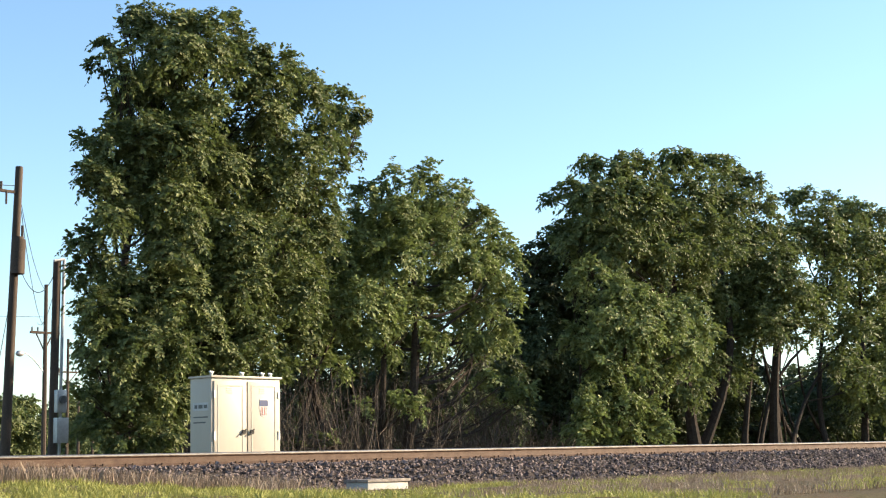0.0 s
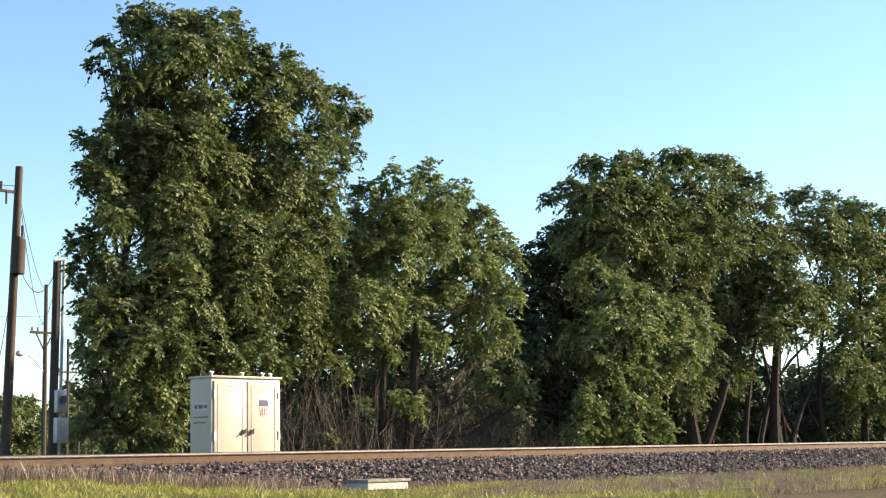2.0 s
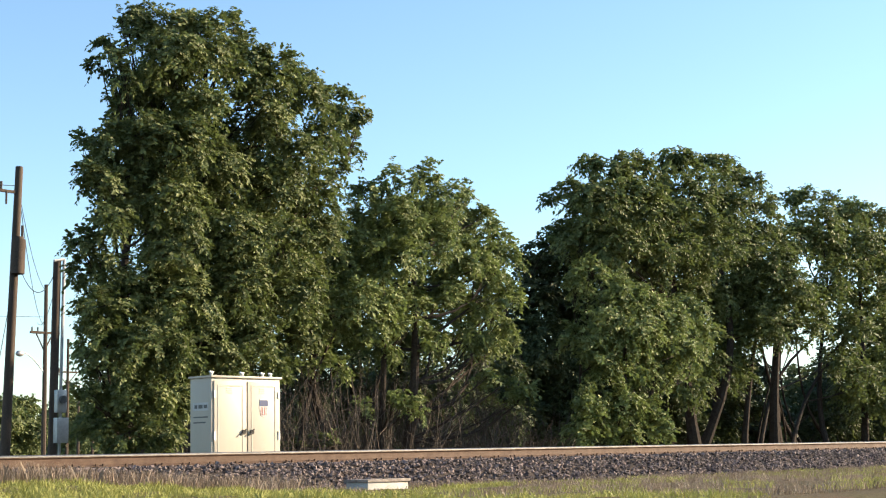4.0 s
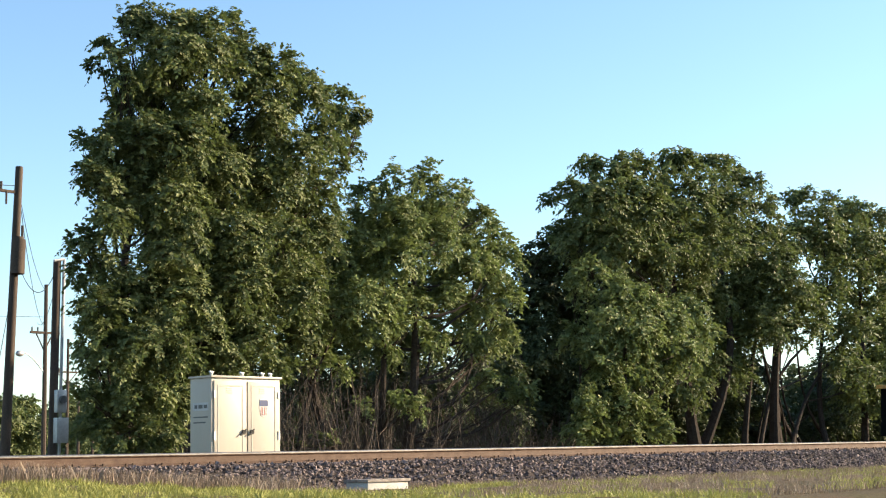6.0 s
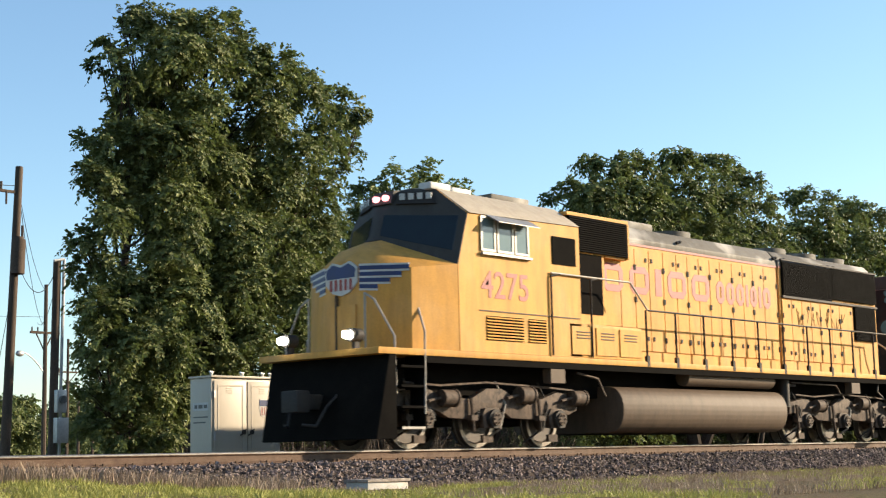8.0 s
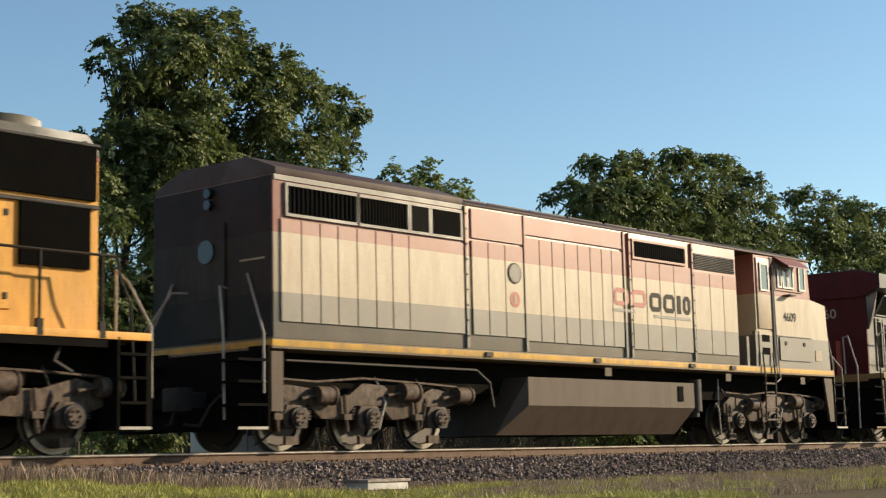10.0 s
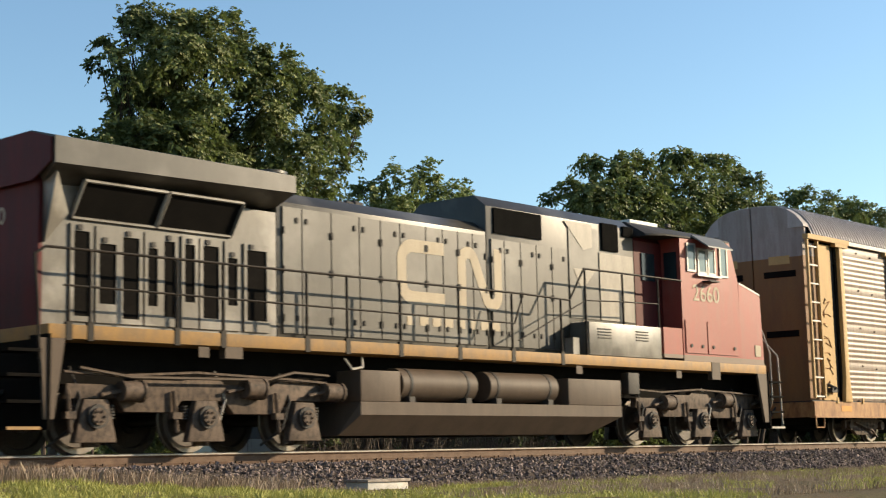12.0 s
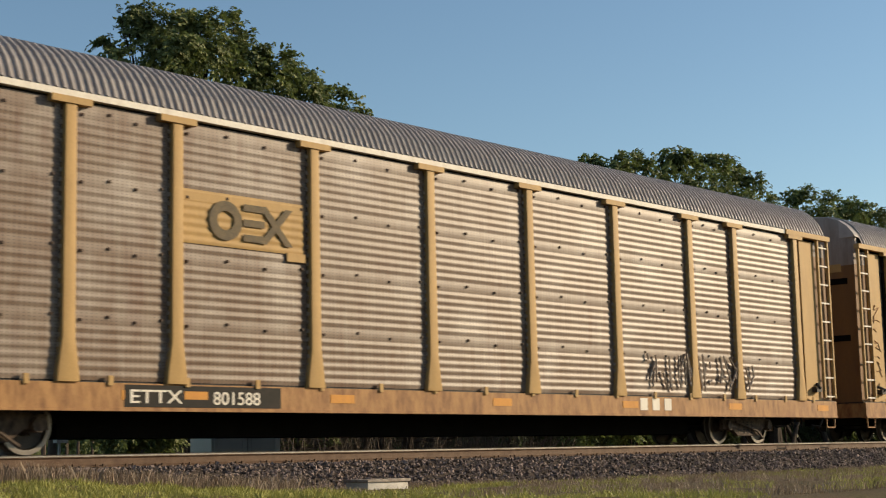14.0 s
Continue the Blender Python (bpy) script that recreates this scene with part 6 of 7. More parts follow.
        rod(bm, (-3.69, y + s * 0.04, 3.26), (-3.69, y + s * 0.052, 3.26), 0.17, 24)
        v.p("porthole_glass", bm, M_CNPALE, pw, "dusty round window")
        bm = bmesh.new()
        rod(bm, (-3.69, y + s * 0.029, 2.76), (-3.69, y + s * 0.036, 2.76), 0.15, 20)
        v.p("round_emblem", bm, M_RED, body, "faded red round emblem")
        v.p("emblem_bar", boxes((-3.73, -3.65, min(y + s * 0.0365, y + s * 0.041), max(y + s * 0.0365, y + s * 0.041), 2.68, 2.84)), M_CREAM, body)
    mark(v, -0.46, 0.70, 2.86, 3.22, -1.556, [3, -0.6, 3], M_RED, body, "faded red block shapes")
    mark(v, 0.84, 2.42, 2.80, 3.20, -1.556, [3, -0.6, 3, -0.6, 1, -0.6, 2], M_INK, body, "dark block shapes")
    v.p("underline", boxes((-0.52, 0.28, -1.562, -1.557, 2.73, 2.79), (0.98, 2.40, -1.562, -1.557, 2.67, 2.73)), M_GREYPAINT, body)
    # recess behind the cab
    # Near-black walls: the shade of the recess is put into their colour.
    v.p("cab_link", boxes((4.465, 5.31, -0.75, 0.75, 1.778, 4.42)), M_DARK)
    v.p("link_door_window", boxes((4.80, 5.05, -0.762, -0.751, 3.45, 3.95)), M_RED)
    v.p("recess_post", boxes((4.85, 4.95, -1.50, -1.42, 1.78, 2.45), (5.22, 5.30, -1.52, -1.44, 1.78, 2.6)), M_CNPALE)
    # cab and nose
    cab = hull(both([(5.32, -1.50, 1.778), (5.32, -1.50, 4.40), (5.32, -0.8, 4.68), (7.72, -0.8, 4.66), (7.90, -1.50, 4.42), (7.98, -1.50, 3.48), (7.98, -1.50, 1.778), (8.0, -0.8, 4.5)]))
    cb = v.p("cab", cab, M_BC)
    nose = hull(both([(7.985, -1.48, 1.778), (8.95, -1.46, 1.778), (8.93, -1.40, 3.40), (7.985, -1.48, 3.50), (8.9, -0.7, 3.46), (7.985, -0.7, 3.62)]))
    v.p("nose", nose, M_BC, cb)
    v.p("nose_top", hull(both([(7.99, -1.3, 3.56), (8.8, -1.25, 3.50), (7.99, -0.7, 3.66), (8.8, -0.7, 3.52), (7.99, -1.3, 3.5), (8.8, -1.25, 3.47)])), M_BCROOF, cb)
    for s in (-1, 1):
        y = s * 1.502
        q0, q1 = sorted((y, y + s * 0.03))
        d = v.p("cab_door", boxes((5.40, 6.00, q0, q1, 2.66, 4.34), bevel=0.01), M_BC, cb)
        pane_window(v, 5.50, 5.90, 3.55, 4.22, y + s * 0.031, d, name="door_window")
        v.p("door_edge", boxes((6.03, 6.17, q0, q1, 1.80, 4.38)), M_DARK, cb)
        v.p("window_surround", boxes((6.22, 7.62, q0, q1, 3.62, 4.30)), M_BC, cb)
        pane_window(v, 6.32, 6.52, 3.68, 4.24, y + s * 0.031, cb)
        pane_window(v, 6.56, 6.82, 3.68, 4.20, y + s * 0.031, cb)
        pane_window(v, 6.84, 7.10, 3.68, 4.20, y + s * 0.031, cb)
        pane_window(v, 7.36, 7.68, 3.66, 4.30, y + s * 0.031, cb)
        v.p("sun_visor", hull([(6.25, s * 1.50, 4.44), (7.45, s * 1.50, 4.44), (7.38, s * 1.86, 4.18), (6.34, s * 1.86, 4.18), (6.25, s * 1.50, 4.41), (7.45, s * 1.50, 4.41), (7.38, s * 1.86, 4.16), (6.34, s * 1.86, 4.16)]), M_BC, cb)
        v.p("mirror", boxes((6.65, 6.95, min(y, y + s * 0.20), max(y, y + s * 0.20), 3.50, 3.53)), M_DARK, cb)
        v.p("cab_seam", boxes((6.25, 7.95, min(q0, q1), max(q0, q1) - 0.012 if s > 0 else q1, 2.52, 2.54)), M_GREYPAINT, cb)
        hd = v.p("cab_hatch", boxes((6.35, 7.86, q0, q1, 1.95, 2.50)), M_BC, cb)
        for x in (6.62, 7.52):
            bm = bmesh.new()
            rod(bm, (x, y + s * 0.031, 2.36), (x, y + s * 0.05, 2.36), 0.05, 10)
            v.p("latch", bm, M_DARK, hd)
        for z in (2.06, 2.36):
            v.p("foothold", boxes((5.52, 5.86, q0, q1, z, z + 0.16)), M_BLACK, cb)
        v.p("foothold_panel", boxes((5.40, 6.0, min(y, y + s * 0.02), max(y, y + s * 0.02), 1.80, 2.60)), M_BC, cb)
        v.p("pale_patch", boxes((8.16, 8.48, min(s * 1.475, s * 1.49), max(s * 1.475, s * 1.49), 1.98, 2.24)), M_CREAM, cb)
        # cab ladder and grab irons
        for x in (5.45, 5.92):
            v.handrail([(x, s * 1.56, 2.1), (x, s * 1.60, 1.5), (x, s * 1.57, 0.52)], M_BCTANK)
        for z in (0.54, 0.82, 1.10, 1.38):
            v.p("rung", boxes((5.45, 5.92, min(s * 1.53, s * 1.60), max(s * 1.53, s * 1.60), z - 0.02, z + 0.02)), M_BCTANK)
        v.handrail([(6.10, s * 1.56, 4.2), (6.12, s * 1.57, 2.3), (6.2, s * 1.57, 1.5), (6.05, s * 1.56, 1.42)], M_PALERAIL, 0.016)
        # end steps
        v.p("corner_plate", hull([(8.50, s * 1.50, 1.57), (8.90, s * 1.50, 1.57), (8.98, s * 1.50, 0.50), (8.72, s * 1.50, 0.50), (8.50, s * 1.44, 1.57), (8.90, s * 1.44, 1.57), (8.98, s * 1.44, 0.50), (8.72, s * 1.44, 0.50)]), M_BCTANK)
        step_well(v, 9.0, 9.55, s, 8.98, M_PALERAIL)
        v.handrail([(9.0, s * 0.9, 2.75), (9.08, s * 1.15, 2.5), (9.5, s * 1.48, 1.85), (9.55, s * 1.48, 0.4)], M_PALERAIL)
        v.handrail([(8.98, s * 1.40, 2.6), (9.05, s * 1.48, 1.95), (9.05, s * 1.48, 1.0)], M_PALERAIL)
        v.p("corner_plate", boxes((-9.80, -9.55, min(s * 1.45, s * 1.51), max(s * 1.45, s * 1.51), 0.62, 1.57)), M_BCTANK)
        step_well(v, -10.5, -9.9, s, -9.86, M_PALERAIL)
        v.handrail([(-9.85, s * 0.5, 2.65), (-10.1, s * 0.62, 2.65), (-10.4, s * 1.05, 1.9), (-10.42, s * 1.1, 0.5)], M_PALERAIL)
        v.handrail([(-9.80, s * 0.95, 2.85), (-9.95, s * 1.5, 1.85), (-9.97, s * 1.52, 0.9)], M_PALERAIL)
    # tank with slanted skirt
    prof = [(-1.50, 0.78), (-1.50, 1.32), (1.50, 1.32), (1.50, 0.78), (1.12, 0.23), (-1.12, 0.23)]
    bm = hull([(-3.30, y, z) for y, z in prof if z > 0.3] + [(2.50, y, z) for y, z in prof if z > 0.3] + [(-3.85, y, z) for y, z in prof if z < 0.3] + [(2.25, y, z) for y, z in prof if z < 0.3])
    v.p("fuel_tank", bm, M_BCTANK, None, "dusty grey-brown fuel tank with slanted skirt")
    v.p("fuel_gauge", boxes((1.85, 2.05, -1.52, -1.501, 0.92, 1.24)), M_BLACK)
    for s in (-1, 1):
        bm = bmesh.new()
        rod(bm, (2.95, s * 1.2, 0.72), (2.95, s * 1.2, 1.42), 0.18, 16)
        rod(bm, (2.95, s * 1.2, 0.60), (2.95, s * 1.2, 0.72), 0.11, 12)
        v.p("air_filter", bm, M_DARK, None, "black air filter can")
        v.p("drain_hose", rods([Vector((3.75, s * 1.35, 1.45)), Vector((3.68, s * 1.38, 0.9)), Vector((3.78, s * 1.36, 0.2))], 0.014, 6), M_PALERAIL)
        for x in (-0.75, 3.9, 7.35):
            v.p("small_plate", boxes((x, x + 0.22, min(s * 1.46, s * 1.475), max(s * 1.46, s * 1.475), 1.40, 1.57)), M_BCTANK)
        for x in (-4.6, -1.2, 2.3, 4.0):
            v.p("sill_cleat", boxes((x, x + 0.2, min(s * 1.541, s * 1.58), max(s * 1.541, s * 1.58), 1.66, 1.74)), M_DARK)
        v.p("sill_pipe", rods([Vector((-9.3, s * 1.3, 1.45)), Vector((-4.6, s * 1.32, 1.42)), Vector((-4.2, s * 1.3, 1.2)), Vector((-4.1, s * 1.3, 0.75))], 0.025, 6), M_DARK)
    v.lettering("4609", 6.60, -1.506, 2.90, 0.22, M_INK, cb, "dark painted number", 1.05)
    v.p("pilot", boxes((8.95, 9.05, -1.40, 1.40, 0.35, 1.58)), M_BLACK)
    v.p("pilot", boxes((-9.95, -9.85, -1.40, 1.40, 0.35, 1.58)), M_BLACK)
    coupler(v, 9.0, 1)
    coupler(v, -9.9, -1)
    bm = bmesh.new()
    for z in (4.08, 4.28):
        rod(bm, (-9.87, 0, z), (-9.78, 0, z), 0.085, 14)
    v.p("rear_headlight", bm, M_GLASS)
    # Rear wall and door carry their shade in the paint.
    v.p("rear_wall", boxes((-9.785, -9.762, -1.50, 1.50, 1.80, 4.40)), M_BCREAR, body, "rear wall with shade and soot put into its band paint")
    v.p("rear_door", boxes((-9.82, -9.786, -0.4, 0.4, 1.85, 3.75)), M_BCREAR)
    bm = bmesh.new()
    rod(bm, (-9.85, 0.05, 3.3), (-9.82, 0.05, 3.3), 0.2, 18)
    v.p("door_window", bm, M_GLASS)
    v.p("rear_arrow", boxes((-9.795, -9.786, -1.35, -0.75, 3.06, 3.09)), M_CREAM)
    truck3(v, (-9.0, -7.3, -5.55), "bar")
    truck3(v, (4.76, 6.46, 8.16), "bar")
    return v


def grey_locomotive():
    v = Vehicle("locomotive", 21.8, "sooty grey locomotive with red cab and pale emblem", "locomotive", "locomotives of the train")
    v.p("frame", boxes((12.0, 31.3, -0.9, 0.9, 1.0, 1.62)), M_BLACK)
    v.p("deck", boxes((11.85, 31.40, -1.50, 1.50, 1.60, 1.80), bevel=0.01), M_CNSILL, None, "tan deck edge")
    bm = bmesh.new()
    prism(bm, [(-1.0, 1.803), (-1.0, 4.10), (-0.7, 4.32), (0.7, 4.32), (1.0, 4.10), (1.0, 1.803)], "x", 16.52, 21.88, bevel=0.012)
    hood = v.p("long_hood", bm, M_CN)
    bm = bmesh.new()
    prism(bm, [(-1.0, 1.803), (-1.0, 3.90), (1.0, 3.90), (1.0, 1.803)], "x", 12.05, 16.50)
    rad = v.p("radiator_cab", bm, M_CNPALE, None, "pale radiator compartment")
    # Rear wall and overhang end use the shade-darkened red.
    v.p("rear_wall", boxes((11.98, 12.045, -1.02, 1.02, 1.803, 4.0)), M_CNREAR, None, "red rear wall with shade put into its paint")
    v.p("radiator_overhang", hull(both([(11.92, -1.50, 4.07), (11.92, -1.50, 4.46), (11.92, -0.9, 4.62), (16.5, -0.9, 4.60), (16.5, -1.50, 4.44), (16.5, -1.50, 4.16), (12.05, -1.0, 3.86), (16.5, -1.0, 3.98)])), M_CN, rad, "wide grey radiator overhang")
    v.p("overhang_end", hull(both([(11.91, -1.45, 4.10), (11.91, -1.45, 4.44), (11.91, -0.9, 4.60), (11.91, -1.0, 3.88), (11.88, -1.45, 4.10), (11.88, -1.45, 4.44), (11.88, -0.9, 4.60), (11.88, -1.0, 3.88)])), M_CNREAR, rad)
    for s in (-1, 1):
        y = s * 1.001
        for a, b in ((12.52, 14.02), (14.06, 15.52)):
            w = [(a, s * 1.005, 3.42), (b, s * 1.005, 3.42), (b + 0.05, s * 1.27, 3.93), (a + 0.05, s * 1.27, 3.93)]
            o = Vector((0, 0, -0.03)) + Vector((0, s * 0.03, 0))
            wv = v.p("radiator_intake", hull([Vector(p) for p in w] + [Vector(p) - o for p in w]), M_BLACK, rad)
            bm = bmesh.new()
            for i in range(4):
                rod(bm, Vector(w[i]) + o * 0.6, Vector(w[(i + 1) % 4]) + o * 0.6, 0.028, 6)
            v.p("intake_frame", bm, M_CNPALE, wv)
        v.p("wing_gusset", hull([(12.06, s * 1.0, 3.0), (12.06, s * 1.0, 3.95), (12.45, s * 1.0, 3.45), (12.06, s * 1.06, 3.0), (12.06, s * 1.35, 4.0), (12.45, s * 1.06, 3.45)]), M_CNPALE, rad)
        slots = ((12.57, 12.84, 1.98, 3.22), (13.01, 13.31, 2.18, 3.07), (13.43, 13.73, 1.98, 3.20), (13.89, 14.07, 2.2, 3.08), (14.19, 14.40, 2.05, 3.21), (14.59, 14.79, 2.3, 3.2), (14.95, 15.27, 2.07, 3.21), (15.45, 15.65, 2.3, 3.06), (15.85, 16.27, 2.08, 3.22))
        for a, b, z0, z1 in slots:
            q0, q1 = sorted((y, y + s * 0.035))
            d = v.p("slotted_door", boxes((a - 0.06, a, q0, q1, 1.90, 3.32), (b, b + 0.06, q0, q1, 1.90, 3.32), (a, b, q0, q1, 1.90, z0), (a, b, q0, q1, z1, 3.32)), M_CNPALE, rad)
            v.p("dark_screen", boxes((a, b, min(y + s * 0.002, y + s * 0.012), max(y + s * 0.002, y + s * 0.012), z0, z1)), M_BLACK, d)
            v.p("latch", boxes((a + 0.05, a + 0.13, min(y + s * 0.036, y + s * 0.06), max(y + s * 0.036, y + s * 0.06), z1 + 0.02, z1 + 0.09)), M_DARK, d)
        doors(v, [16.62, 17.06, 17.74, 18.42, 18.95, 19.45, 20.14, 20.6, 21.03, 21.45, 21.84], 1.92, 4.02, y, M_CN, parent=hood)
        doors(v, [22.0, 22.4, 22.9, 23.4, 23.9, 24.42], 1.92, 3.98, y, M_CN)
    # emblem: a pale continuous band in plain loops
    def ribbon(path, w):
        left, right = [], []
        for k, p in enumerate(path):
            d = (Vector(path[min(k + 1, len(path) - 1)]) - Vector(path[max(k - 1, 0)])).normalized() * w / 2
            left.append((p[0] - d.y, p[1] + d.x))
            right.append((p[0] + d.y, p[1] - d.x))
        bm = bmesh.new()
        for k in range(len(path) - 1):
            prism(bm, [left[k], left[k + 1], right[k + 1], right[k]], "y", -1.0385, -1.0335)
        return bm

    def bend(x, z, r, a0, a1):
        return [(x + r * math.cos(radians(a)), z + r * math.sin(radians(a))) for a in np.linspace(a0, a1, 9)]
    loop = [(20.62, 3.64)] + bend(19.76, 3.36, 0.28, 90, 180) + bend(19.76, 2.98, 0.28, 180, 270) + [(20.62, 2.70)]
    v.p("emblem_band", ribbon(loop, 0.235), M_CREAM, None, "faded cream looped band of an emblem")
    loop = [(21.12, 2.58)] + bend(21.31, 3.46, 0.19, 180, 40) + bend(21.99, 2.88, 0.19, 220, 360) + [(22.18, 3.78)]
    v.p("emblem_band", ribbon(loop, 0.225), M_CREAM, None, "faded cream zigzag band of an emblem")
    for k in range(8):
        v.p("pale_bar", boxes((19.6 + k * 0.34, 19.82 + k * 0.34, -1.0375, -1.0337, 2.20, 2.36)), M_CREAM)
    # raised equipment section
    bm = bmesh.new()
    prism(bm, [(-1.0, 1.803), (-1.0, 4.62), (-0.7, 4.86), (0.7, 4.86), (1.0, 4.62), (1.0, 1.803)], "x", 21.90, 26.84, bevel=0.012)
    eq = v.p("equipment_hood", bm, M_CN, None, "sooty grey equipment hood")
    for s in (-1, 1):
        y = s * 1.001
        louvres(v, 22.10, 23.60, 4.10, 4.60, y + s * 0.012, 26, M_MESH, eq, upright=True, name="intake_opening")
        louvres(v, 25.65, 26.24, 4.08, 4.66, y + s * 0.02, 9, M_MESH, eq, upright=True, name="vent")
        louvres(v, 26.42, 26.80, 4.44, 4.66, y + s * 0.02, 6, M_MESH, eq, upright=True, name="vent")
        q0, q1 = sorted((y, y + s * 0.02))
        v.p("side_panel", boxes((24.5, 25.5, q0, q1, 2.6, 4.5)), M_CN, eq)
        v.p("side_panel", boxes((25.56, 26.78, q0, q1, 2.6, 4.02)), M_CNCREAM, eq, "pale cream side panel")
        bm = bmesh.new()
        prism(bm, [(24.35, 4.58), (25.3, 4.58), (25.3, 4.1), (24.98, 4.02)], "y", min(s * 1.022, s * 1.028), max(s * 1.022, s * 1.028))
        v.p("bleached_patch", bm, M_CNCREAM, eq, "pale wedge of paint")
        bm = bmesh.new()
        prism(bm, [(24.62, 3.62), (25.40, 3.62), (24.92, 3.18)], "y", min(s * 1.022, s * 1.028), max(s * 1.022, s * 1.028))
        v.p("bleached_patch", bm, M_CNCREAM, eq, "pale wedge of paint")
        q0, q1 = sorted((s * 1.002, s * 1.49))
        v.p("low_box", boxes((24.46, 27.05, q0, q1, 1.81, 2.48), bevel=0.015), M_CNPALE)
        for x in (24.75, 26.1):
            v.p("vent_slots", boxes(*[(x, x + 0.45, min(s * 1.492, s * 1.505), max(s * 1.492, s * 1.505), 2.16 + k * 0.06, 2.18 + k * 0.06) for k in range(4)]), M_DARK)
        v.p("tool_box", boxes((23.95, 24.15, min(s * 1.25, s * 1.46), max(s * 1.25, s * 1.46), 1.81, 2.14)), M_CNPALE)
        # handrails
        y = s * 1.48
        v.handrail([(11.72, y, 1.3), (11.68, y, 2.1), (11.62, y, 2.75), (11.8, y, 2.87), (22.3, y, 2.90), (23.85, y, 2.87)], M_RAILING)
        v.handrail([(12.1, y, 2.35), (22.1, y, 2.32), (22.35, y, 2.85)], M_RAILING, 0.017)
        for x in (12.18, 12.54, 14.08, 14.97, 16.73, 17.65, 18.94, 20.49, 22.02, 23.55):
            bm = bmesh.new()
            rod(bm, (x, y, 1.62), (x, y, 2.87), 0.024, 8)
            box(bm, x - 0.05, x + 0.05, y - 0.03, y + 0.03, 1.58, 1.84)
            v.p("stanchion", bm, M_RAILING)
        v.handrail([(23.85, y, 2.87), (24.36, y, 3.54), (27.94, y, 3.55)], M_RAILING)
        for x, z in ((24.38, 1.8), (25.69, 2.48), (27.0, 2.48)):
            v.handrail([(x, y, z), (x, y, 3.52)], M_RAILING, 0.024)
        v.handrail([(22.2, y, 2.0), (24.4, y, 2.9), (25.69, y, 2.95), (27.0, y, 2.98)], M_RAILING, 0.015)
        step_well(v, 11.2, 11.72, s, 11.86, M_CNSILL)
        v.p("corner_plate", hull([(11.72, s * 1.5, 1.60), (12.12, s * 1.5, 1.60), (11.95, s * 1.5, 0.48), (11.80, s * 1.5, 0.48), (11.72, s * 1.44, 1.60), (12.12, s * 1.44, 1.60), (11.95, s * 1.44, 0.48), (11.80, s * 1.44, 0.48)]), M_BCTANK)
        v.handrail([(11.55, s * 0.55, 1.8), (11.52, s * 0.55, 2.78), (11.4, s * 0.75, 2.80), (11.05, s * 1.15, 1.95), (11.02, s * 1.15, 0.35)], M_PALERAIL)
        v.p("gate_plate", boxes((11.5, 11.56, min(s * 0.34, s * 0.46), max(s * 0.34, s * 0.46), 1.8, 2.7)), M_RED)
        v.p("corner_plate", hull([(31.0, s * 1.5, 1.60), (31.4, s * 1.5, 1.60), (31.46, s * 1.5, 0.48), (31.25, s * 1.5, 0.48), (31.0, s * 1.44, 1.60), (31.4, s * 1.44, 1.60), (31.46, s * 1.44, 0.48), (31.25, s * 1.44, 0.48)]), M_BCTANK)
        step_well(v, 31.5, 32.1, s, 31.46, M_PALERAIL)
        v.handrail([(31.46, s * 0.7, 2.85), (31.6, s * 0.95, 2.85), (32.1, s * 1.42, 2.05), (32.12, s * 1.46, 0.4)], M_PALERAIL)
        v.handrail([(31.45, s * 1.38, 2.7), (31.6, s * 1.5, 2.1), (31.62, s * 1.5, 1.0)], M_PALERAIL)
    v.p("gate_plate", boxes((31.7, 31.76, -0.75, -0.62, 1.8, 2.75)), M_RED)
    # cab and nose
    cb = v.p("cab", hull(both([(27.92, -1.49, 1.803), (27.92, -1.49, 4.50), (27.92, -0.8, 4.80), (29.7, -0.8, 4.80), (30.02, -1.49, 4.56), (30.32, -1.49, 3.66), (30.36, -1.49, 1.803), (30.2, -0.8, 4.6)])), M_CNRED)
    # Shadow behind the wider cab is painted in with the darkened red.
    v.p("cab_rear", hull(both([(26.86, -1.0, 1.803), (26.86, -1.0, 4.4), (27.915, -1.0, 4.40), (27.915, -1.0, 1.803), (26.86, -0.7, 4.78), (27.915, -0.7, 4.78)])), M_CNREAR, cb, "red rear cab wall with shade put into its paint")
    v.p("rear_cab_window", boxes((27.12, 27.6, -1.03, -1.002, 3.55, 4.15)), M_GLASS, cb)
    v.p("rear_window", boxes((27.888, 27.918, -1.40, -1.08, 3.6, 4.2)), M_GLASS, cb)
    v.p("cab_roof", hull(both([(26.9, -1.3, 4.52), (27.3, -1.52, 4.53), (30.0, -1.50, 4.60), (27.0, -0.7, 4.86), (29.9, -0.7, 4.86), (26.9, -1.3, 4.48), (27.3, -1.52, 4.49), (30.0, -1.5, 4.565)])), M_DARK, cb, "dark cab roof")
    v.p("roof_box", boxes((27.5, 28.6, -0.5, 0.3, 4.87, 5.0), bevel=0.03), M_WHITE, cb)
    v.p("nose", hull(both([(30.37, -1.47, 1.803), (31.42, -1.45, 1.803), (31.40, -1.42, 3.44), (30.37, -1.47, 3.66), (31.38, -0.7, 3.52), (30.37, -0.7, 3.76)])), M_CNRED, cb)
    v.p("nose_edge", hull([(30.40, -1.475, 3.65), (31.40, -1.43, 3.44), (30.40, -1.475, 3.69), (31.40, -1.43, 3.475), (30.40, -1.40, 3.69), (31.40, -1.36, 3.475), (30.40, -1.40, 3.65), (31.40, -1.36, 3.44)]), M_WHITE, cb)
    for s in (-1, 1):
        y = s * 1.491
        pane_window(v, 28.16, 28.52, 3.78, 4.42, y, cb)
        pane_window(v, 28.60, 28.98, 3.76, 4.34, y, cb)
        pane_window(v, 29.02, 29.34, 3.76, 4.34, y, cb)
